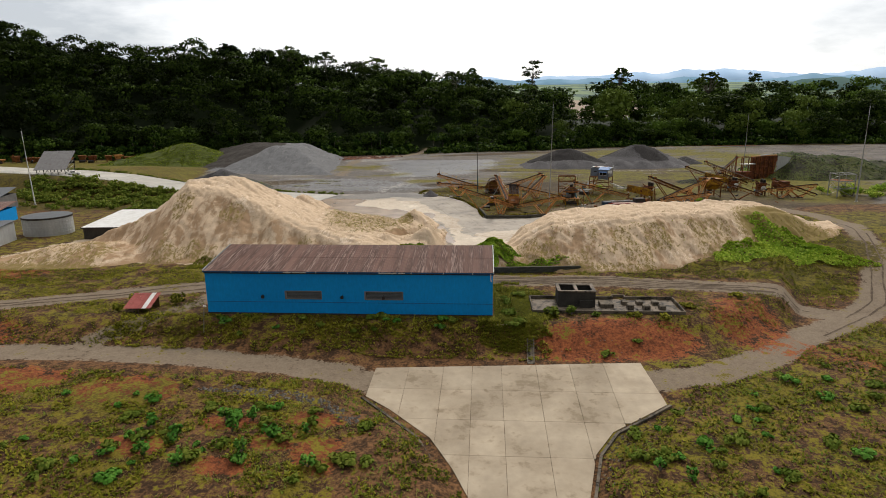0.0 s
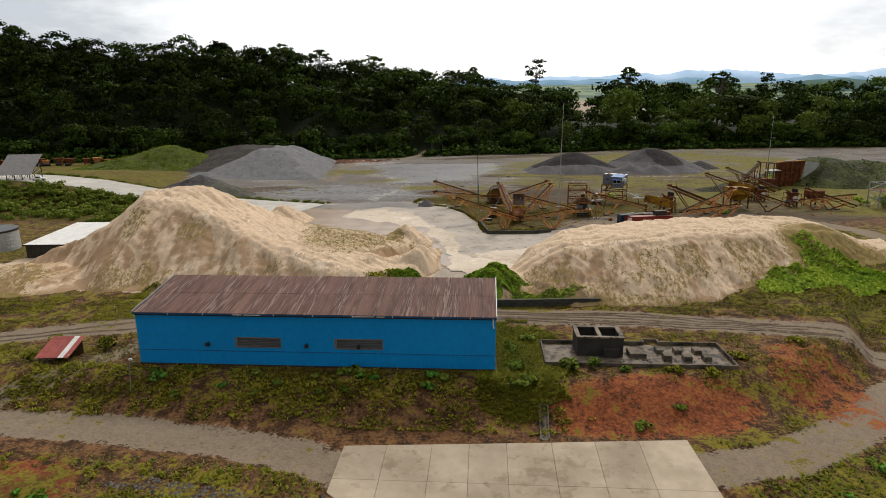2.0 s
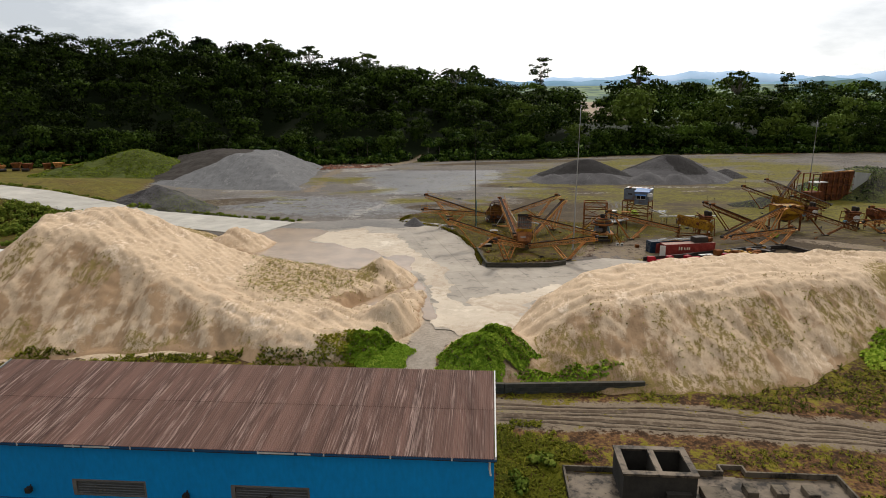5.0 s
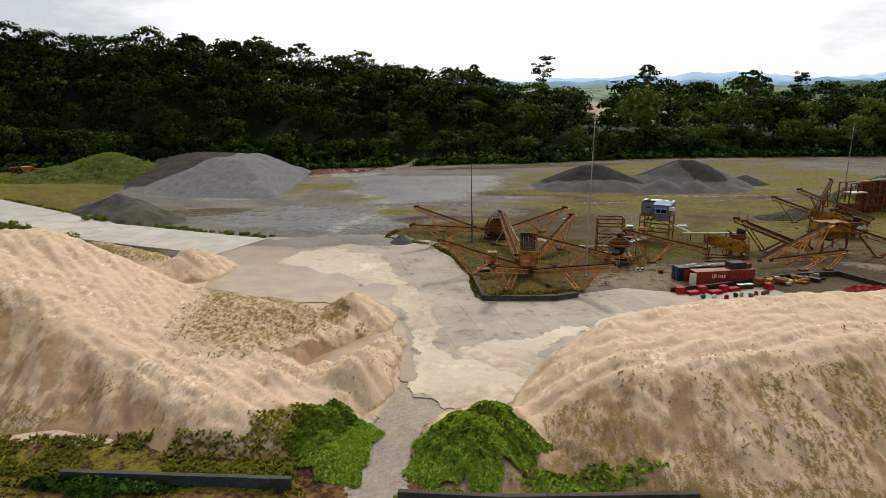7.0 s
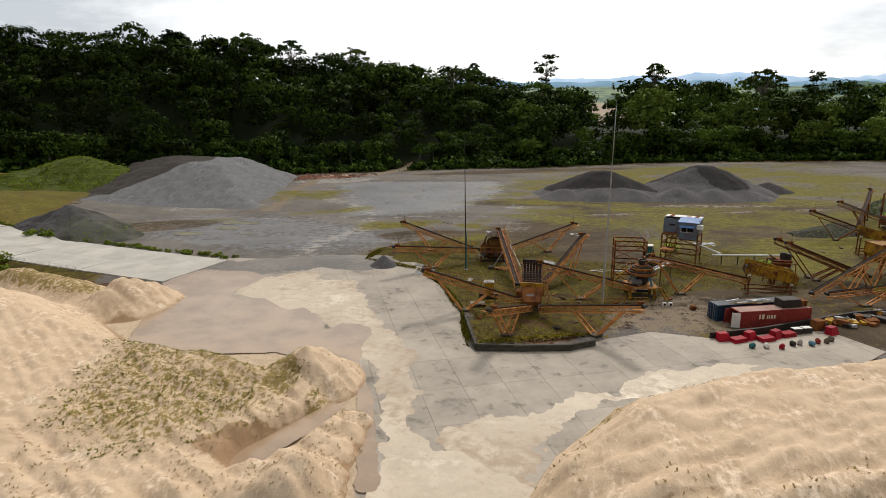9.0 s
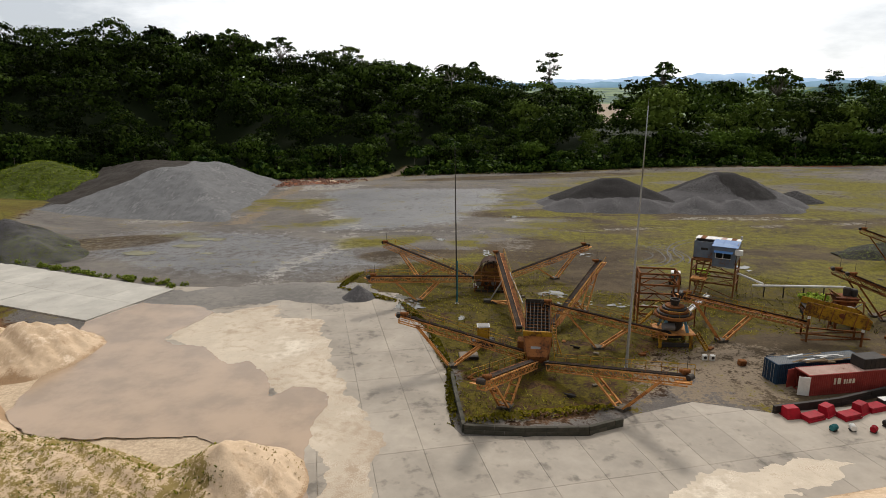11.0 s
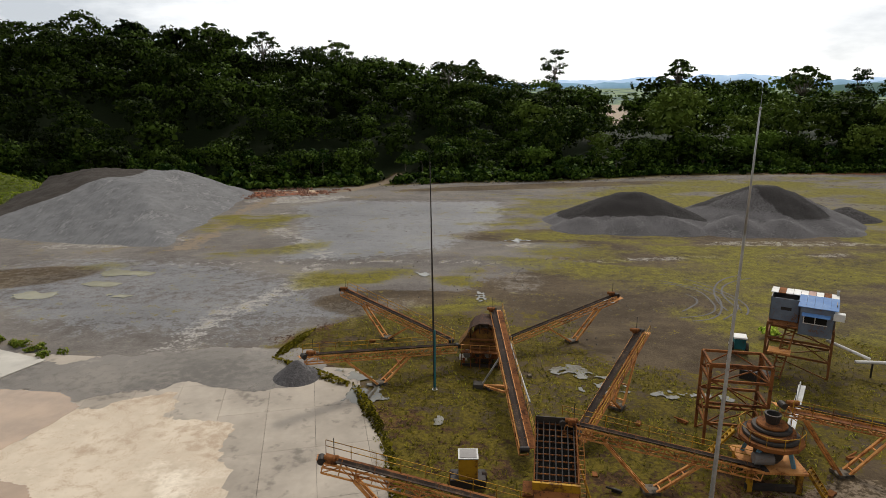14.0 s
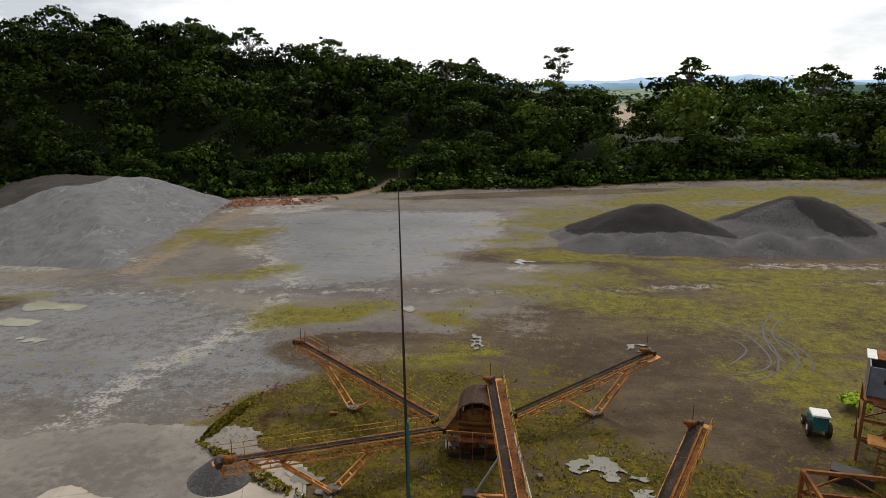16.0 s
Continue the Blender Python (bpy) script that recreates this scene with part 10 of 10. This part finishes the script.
for x, y, h in ((-27, 69.5, 2.0), (-25.5, 67.5, 2.2), (-20.5, 66.5, 1.6), (-31.5, 65, 2.2), (-33.5, 62, 1.8), (-14.5, 61.5, 1.7), (-22.5, 63, 1.9), (-29, 60.5, 2.0), (-24, 70.5, 1.6), (-36, 68, 1.8), (-16.5, 68, 1.3), (24.5, 64, 1.6), (27.5, 62.5, 1.4)):
    shrub(x, y, h * rnd.uniform(0.42, 0.6), h, LEAF_BRIGHT, "young green sapling thicket in rough grass")
for x0, x1, y0, y1, n in ((-52, -10, 56, 76, 34), (22, 40, 58, 76, 14), (40, 72, 66, 94, 22), (-40, 4, 95.5, 101, 16)):
    for _ in range(n):
        x, y = rnd.uniform(x0, x1), rnd.uniform(y0, y1)
        if inside(np.array(x), np.array(y), APRON) < -1.5 and off_line(np.array(x), np.array(y), LOOP_ROAD) > 4.2:
            big_ = rnd.random() ** 2
            shrub(x, y, 0.5 + 0.9 * big_, 0.4 + 0.6 * big_, LEAF_BRIGHT if rnd.random() < 0.45 else LEAF_SHRUB, "leafy green shrub in rough grass")
for x, y, r, h in ((16.8, 104.0, 1.7, 1.6), (20.2, 104.2, 1.1, 1.7), (24, 103.6, 1.0, 0.7), (9.2, 104, 1.6, 1.0), (10.5, 99.5, 1.8, 1.0), (9.0, 110, 1.5, 0.9), (11.4, 114, 1.5, 0.8), (31, 104, 1.4, 0.6), (36, 104, 1.2, 0.6), (41.5, 109, 1.4, 0.6), (52, 115, 1.5, 0.8), (24.5, 94.0, 1.3, 0.9), (-0.5, 99.6, 1.0, 0.8), (-60.8, 108, 1.5, 1.6), (-52.5, 108, 1.8, 1.8), (-61, 103, 1.1, 1.4), (-40, 99.5, 1.2, 0.9), (-26, 99.8, 1.0, 0.7), (-14, 100, 1.0, 0.8), (30, 97, 1.0, 0.5)):
    shrub(x, y, r, h, LEAF_WEED if (x > 30 or x < -45) else LEAF_SHRUB, "leafy green weed bush on earth")
for x, y, r, h in ((119, 279, 4.0, 4.0), (124, 281, 3.4, 3.4), (51, 246, 2.2, 1.6), (64, 231, 2.4, 1.5), (78, 216, 2.0, 1.0), (132, 226, 3.4, 3.4), (137, 230, 3.8, 4.0), (143, 226, 3.6, 3.6), (148, 232, 4.0, 4.2), (139, 221, 2.8, 2.4), (152, 224, 3.6, 3.2), (128, 232, 2.6, 2.6)):
    shrub(x, y, r, h, LEAF_VINE, "green bush growing among machines")


def weeds(name, n, place, size, height, mat, label, blades=3, on=None):
    """Tufts of blades scattered where place(x, y) holds."""
    x, y = place(n)
    n = len(x)
    z = land(x, y) + (0 if on is None else np.maximum(on(x, y), 0))
    bx_, by_ = np.repeat(x, blades), np.repeat(y, blades)
    bz_ = np.repeat(z, blades)
    m_ = len(bx_)
    a = rng.uniform(0, 2 * math.pi, m_)
    hh = 0.55 * height * rng.uniform(0.4, 1.4, m_)
    ww = 0.5 * size * rng.uniform(0.5, 1.4, m_)
    lean = rng.uniform(0.6, 1.9, m_) * hh
    ox, oy = np.cos(a), np.sin(a)
    sx, sy = -oy * ww * 0.5, ox * ww * 0.5
    p = np.stack([bx_, by_, bz_ - 0.05], -1)
    side = np.stack([sx, sy, 0 * sx], -1)
    mid = p + np.stack([ox * lean * 0.45, oy * lean * 0.45, hh * 0.75], -1)
    tip = p + np.stack([ox * lean, oy * lean, hh], -1)
    v = np.stack([p - side * 0.5, p + side * 0.5, mid + side, tip, mid - side], 1).reshape(-1, 3)
    k = np.arange(m_)[:, None] * 5
    f4 = k + np.array([[4, 2, 1, 0]])
    f3 = k + np.array([[3, 2, 4]])
    me = bpy.data.meshes.new(name)
    me.vertices.add(len(v))
    me.vertices.foreach_set("co", v.astype(np.float32).ravel())
    loops = np.concatenate([f4.ravel(), f3.ravel()]).astype(np.int32)
    me.loops.add(len(loops))
    me.loops.foreach_set("vertex_index", loops)
    me.polygons.add(len(f4) + len(f3))
    me.polygons.foreach_set("loop_start", np.concatenate([np.arange(len(f4)) * 4, len(f4) * 4 + np.arange(len(f3)) * 3]).astype(np.int32))
    me.materials.append(mat)
    me.update(calc_edges=True)
    shade_as(me, np.repeat(np.stack([-ox * hh, -oy * hh, lean], -1) / np.maximum(lean, 1e-3)[:, None] * 0.35 + np.array([0, 0, 1.0]), 5, axis=0))
    return tagged(new(name, me), label, "grass", kind="stuff")


def scatter(x0, x1, y0, y1, keep, patch=0.5, scale=0.25, seed=1):
    def place(n):
        x, y = rng.uniform(x0, x1, n), rng.uniform(y0, y1, n)
        ok = keep(x, y) & (fbm(x * scale, y * scale, seed, 3) > patch)
        return x[ok], y[ok]
    return place


def off_roads(x, y, gap=3.0):
    return (off_line(x, y, LOOP_ROAD) > gap) & (off_line(x, y, BACK_TRACK) > gap) & (inside(x, y, APRON) < -0.6) & (off_line(x, y, GATE_TRACK) > gap)


def off_bare(x, y):
    """Away from the bare red patches and the stone verge."""
    bare = np.maximum.reduce([blob(x, y, cx, cy, rx, ry) for cx, cy, rx, ry in RED_PATCHES])
    verge = np.abs(y - np.interp(x, [-36, -25, -19, -12], [79.4, 77.8, 76.6, 72.7]))
    return (bare + 0.9 * (fbm(x * 0.5, y * 0.5, 95, 3) - 0.5) < 0.28) & ((verge > 1.2) | (x > -11) | (x < -36))


def off_pad(x, y):
    return ~((x > 13.2) & (x < 40.0) & (y > 104.8) & (y < 114.8)) & ~((x > -44.3) & (x < 6.8) & (y > 102.2) & (y < 115))


weeds("weeds", 19000, scatter(-75, 5, 46, 83, lambda x, y: off_roads(x, y) & off_bare(x, y), 0.52, 0.3, 5), 0.42, 0.5, LEAF_WEED, "rough grass and weeds on red earth")
weeds("weeds", 5000, scatter(-75, 5, 46, 83, lambda x, y: off_roads(x, y) & off_bare(x, y), 0.5, 0.3, 15), 0.34, 0.5, LEAF_SHRUB, "fresh green weeds on red earth")
weeds("dry_grass", 16000, scatter(-75, 5, 46, 84, lambda x, y: off_roads(x, y) & off_bare(x, y), 0.44, 0.3, 25), 0.16, 0.36, LEAF_DRY, "dry straw-coloured grass on red earth")
weeds("weeds", 16000, scatter(15, 92, 46, 112, lambda x, y: off_roads(x, y) & (y < 92 + np.maximum(x - 45, 0) * 0.8) & (inside(x, y, APRON) < -1.5), 0.48, 0.3, 6), 0.44, 0.5, LEAF_WEED, "rough grass beside the entry road")
weeds("weeds", 6000, scatter(15, 92, 46, 112, lambda x, y: off_roads(x, y) & (y < 92 + np.maximum(x - 45, 0) * 0.8), 0.52, 0.22, 16), 0.34, 0.5, LEAF_SHRUB, "fresh green weeds beside the entry road")
weeds("dry_grass", 9000, scatter(15, 92, 46, 112, lambda x, y: off_roads(x, y) & (y < 92 + np.maximum(x - 45, 0) * 0.8), 0.48, 0.3, 26), 0.16, 0.38, LEAF_DRY, "dry straw-coloured grass beside the entry road")
weeds("weeds", 8000, scatter(-60, 22, 92, 102.2, lambda x, y: off_roads(x, y, 2.4) & (x < 9 + 14 * fbm(x * 0.2, y * 0.2, 99, 3)), 0.5, 0.35, 7), 0.4, 0.5, LEAF_WEED, "weeds along the foot of the blue building")
weeds("weeds", 7000, scatter(-60, 22, 95, 102.2, lambda x, y: off_roads(x, y, 2.4) & (x < 8 + 14 * fbm(x * 0.2, y * 0.2, 99, 3)), 0.48, 0.3, 17), 0.26, 0.4, LEAF_MARSH, "dark weeds along the foot of the blue building")
weeds("weeds", 12000, scatter(4, 20, 94, 123, lambda x, y: off_roads(x, y, 2.0) & off_pad(x, y) & (blob(x, y, 10, 108, 9, 15) + 0.8 * (fbm(x * 0.3, y * 0.3, 97, 3) - 0.5) > 0.05), 0.34, 0.3, 8), 0.3, 0.55, LEAF_WEED, "tall grass beside the blue building")
weeds("weeds", 7000, scatter(12, 62, 93, 118, lambda x, y: off_roads(x, y, 2.6) & off_pad(x, y) & ((y > 101) | (x > 42)), 0.5, 0.25, 9), 0.24, 0.4, LEAF_WEED, "patchy weeds round the concrete pad")
weeds("weeds", 14000, scatter(8, 98, 125.5, 150, lambda x, y: off_roads(x, y, 3.4) & (y < 131 + np.maximum(x - 25, 0) * 0.42) & (x < 95), 0.42, 0.22, 10), 0.28, 0.5, LEAF_WEED, "grass strip below the sand pile")
weeds("weeds", 8000, scatter(-120, -10, 118, 131, lambda x, y: off_roads(x, y, 3.0) & off_pad(x, y), 0.42, 0.2, 11), 0.28, 0.5, LEAF_WEED, "grass strip below the sand pile")
weeds("weeds", 9000, scatter(66, 104, 118, 190, lambda x, y: off_roads(x, y, 4.0), 0.42, 0.16, 12), 0.3, 0.5, LEAF_WEED, "rough grass inside the road bend")
weeds("weeds", 9000, scatter(-112, -46, 92, 122, lambda x, y: off_roads(x, y, 3.0) & off_pad(x, y), 0.5, 0.2, 13), 0.28, 0.45, LEAF_WEED, "weeds on bare earth by the track")
plant_poly = plant_ground
weeds("weeds", 24000, scatter(-26, 72, 183, 256, lambda x, y: inside(x, y, plant_poly) + 9 * (fbm(x * 0.12, y * 0.12, 91, 3) - 0.5) > 0.0, 0.40, 0.16, 14), 0.16, 0.42, LEAF_MARSH, "marshy grass round the crushing plant")
weeds("weeds", 7000, scatter(-26, 72, 183, 256, lambda x, y: inside(x, y, plant_poly) + 9 * (fbm(x * 0.12, y * 0.12, 91, 3) - 0.5) > 0.5, 0.50, 0.12, 24), 0.18, 0.45, LEAF_WEED, "fresh marsh weeds round the crushing plant")
weeds("weeds", 9000, scatter(-100, -5, 130, 205, lambda x, y: (pile_one(x, y) > 0.3) & ((face_of_one(x, y) > 0.2) | (x > -36)), 0.52, 0.16, 63), 0.2, 0.28, LEAF_DRY, "sparse dry weeds on the sand pile", 3, pile_one)
weeds("weeds", 5000, scatter(-46, -8, 146, 182, lambda x, y: (pile_one(x, y) > 0.3) & (inside(x, y, [(-42, 178), (-18, 177), (-12, 166), (-13, 160), (-26, 148), (-36, 152)]) > 0), 0.44, 0.35, 19), 0.2, 0.3, LEAF_WEED, "weeds on the sand pile", 4, pile_one)
weeds("weeds", 4200, scatter(10, 92, 130, 185, lambda x, y: (pile_two(x, y) > 0.3), 0.56, 0.14, 20), 0.22, 0.32, LEAF_DRY, "sparse dry weeds on the sand pile", 3, pile_two)
weeds("weeds", 2600, scatter(20, 92, 130, 165, lambda x, y: (pile_two(x, y) > 0.3) & (face_of_two(x, y) > 0.3), 0.5, 0.2, 21), 0.28, 0.4, LEAF_WEED, "green weeds on the sand slope", 4, pile_two)


def stones(name, n, place, lo, hi, mat, label, on=None):
    x, y = place(n)
    n = len(x)
    z = land(x, y) + (0 if on is None else np.maximum(on(x, y), 0))
    base = np.array([(1, 0, 0), (0.3, 0.95, 0), (-0.8, 0.6, 0), (-0.8, -0.6, 0), (0.3, -0.95, 0), (0.25, 0.1, 0.8), (-0.3, -0.1, 0.7)])
    s = rng.uniform(lo, hi, n)[:, None, None]
    v = base[None] * s * rng.uniform(0.6, 1.25, (n, 7, 3))
    a = rng.uniform(0, 6.28, n)
    c, sn = np.cos(a)[:, None], np.sin(a)[:, None]
    v = np.stack([v[..., 0] * c - v[..., 1] * sn + x[:, None], v[..., 0] * sn + v[..., 1] * c + y[:, None], v[..., 2] + z[:, None] - 0.02], -1).reshape(-1, 3)
    tri = np.array([(0, 1, 5), (1, 2, 6), (1, 6, 5), (2, 3, 6), (3, 4, 6), (4, 5, 6), (4, 0, 5)])
    f = (np.arange(n)[:, None, None] * 7 + tri[None]).reshape(-1, 3)
    return tagged(new(name, quads_mesh(name, v, f, mat)), label, "stones", kind="stuff")


STONE = surface("grey_brown_stone", (0.15, 0.13, 0.11), (0.10, 0.088, 0.075), (0.22, 0.195, 0.165), 0.85, big=0.6, fine=4.0, world_space=True)
RED_STONE = surface("red_brown_stone", (0.19, 0.10, 0.065), (0.14, 0.07, 0.05), (0.27, 0.17, 0.12), 0.85, big=0.6, fine=4.0, world_space=True)
stones("stones", 2600, scatter(-30, 130, 225, 330, lambda x, y: inside(x, y, plant_poly) < 0.5, 0.52, 0.05, 41), 0.08, 0.26, STONE, "scattered stones on the gravel yard")
stones("stones", 1500, scatter(-110, 120, 380, 470, lambda x, y: np.abs(y - np.interp(x, [-110, -68, -9, 41, 98, 204], [386, 404, 427, 437, 464, 480])) < 5, 0.4, 0.06, 42), 0.25, 0.75, STONE, "rubble line along the forest edge")
stones("stones", 1100, scatter(-112, -46, 366, 412, lambda x, y: blob(x, y, -80, 388, 34, 13, 22) > 0, 0.4, 0.1, 43), 0.3, 1.0, RED_STONE, "red-brown rubble at the yard edge")
stones("stones", 1300, scatter(-36, -11, 70, 82, lambda x, y: (np.abs(y - np.interp(x, [-36, -25, -19, -12], [79.4, 77.8, 76.6, 72.7])) < 1.2) & (inside(x, y, APRON) < -1.2), 0.35, 0.2, 44), 0.12, 0.34, STONE, "broken stone along the road verge")
stones("stones", 700, scatter(18, 40, 60, 82, lambda x, y: off_line(x, y, [(18.5, 62), (20, 68.5), (23, 73), (27.5, 76.5), (32, 79.5)]) < 1.3, 0.3, 0.2, 45), 0.1, 0.3, PAD_FLOOR, "pale rubble behind the kerb")
stones("stones", 1400, scatter(-70, 60, 92, 102, lambda x, y: off_roads(x, y, 2.2), 0.5, 0.2, 46), 0.08, 0.22, RED_STONE, "earth clods on the red bank")

# ---- far ridges ----


def ridge(name, y, x0, x1, base, heights, mat, seed, label):
    n = 160
    xs = np.linspace(x0, x1, n)
    top = np.interp(np.linspace(0, 1, n), np.linspace(0, 1, len(heights)), heights) + (fbm(xs * 0.004, xs * 0, seed, 5) - 0.5) * 0.4 * max(heights)
    s = Shape()
    vs = [(x, y - 60, base) for x in xs] + [(x, y + 25 * math.sin(x * 0.01), base + 0.6 * (t - base)) for x, t in zip(xs, top)] + [(x, y + 120, t) for x, t in zip(xs, top)] + [(x, y + 400, base) for x in xs]
    fs = [(r * n + k, r * n + k + 1, (r + 1) * n + k + 1, (r + 1) * n + k) for r in range(3) for k in range(n - 1)]
    return solid(name, s.add(vs, fs), mat, label, "mountain", kind="structure", smooth=True)


# hazy colours and a weak added glow stand in for the air's haze
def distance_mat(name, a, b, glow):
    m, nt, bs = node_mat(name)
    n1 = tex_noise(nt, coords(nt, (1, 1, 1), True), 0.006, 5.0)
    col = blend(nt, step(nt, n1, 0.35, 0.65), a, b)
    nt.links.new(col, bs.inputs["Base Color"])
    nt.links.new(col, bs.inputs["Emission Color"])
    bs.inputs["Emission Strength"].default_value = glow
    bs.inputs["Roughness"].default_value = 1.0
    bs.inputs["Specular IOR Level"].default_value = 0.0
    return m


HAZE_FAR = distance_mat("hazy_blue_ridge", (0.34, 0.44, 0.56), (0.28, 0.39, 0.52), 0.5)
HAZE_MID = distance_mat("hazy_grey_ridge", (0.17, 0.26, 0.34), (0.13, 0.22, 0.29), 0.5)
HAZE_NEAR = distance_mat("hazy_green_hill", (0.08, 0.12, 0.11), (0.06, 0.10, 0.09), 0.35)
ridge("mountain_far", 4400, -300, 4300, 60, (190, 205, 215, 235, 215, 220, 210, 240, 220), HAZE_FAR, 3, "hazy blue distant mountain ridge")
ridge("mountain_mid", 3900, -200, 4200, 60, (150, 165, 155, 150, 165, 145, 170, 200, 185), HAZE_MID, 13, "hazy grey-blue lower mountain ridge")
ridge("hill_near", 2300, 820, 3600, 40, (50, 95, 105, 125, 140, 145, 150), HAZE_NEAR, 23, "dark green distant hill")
weeds("weeds", 11000, scatter(-214, -125, 316, 392, lambda x, y: HEIGHTS[(-169, 352)](x, y) > 0.0, 0.34, 0.12, 61), 0.5, 0.8, LEAF_MOUND, "bright rank grass on an earth mound", 3, HEIGHTS[(-169, 352)])
weeds("weeds", 5000, scatter(118, 200, 262, 330, lambda x, y: HEIGHTS[(150, 290)](x, y) > 0.0, 0.40, 0.12, 62), 0.5, 0.8, LEAF_EDGE, "dark weeds on an earth ramp", 3, HEIGHTS[(150, 290)])
weeds("weeds", 4500, scatter(-62, -12, 129.8, 136.5, lambda x, y: pile_one(x, y) < 1.2, 0.4, 0.3, 71), 0.4, 0.55, LEAF_WEED, "grass and weeds behind the retaining wall", 3, pile_one)
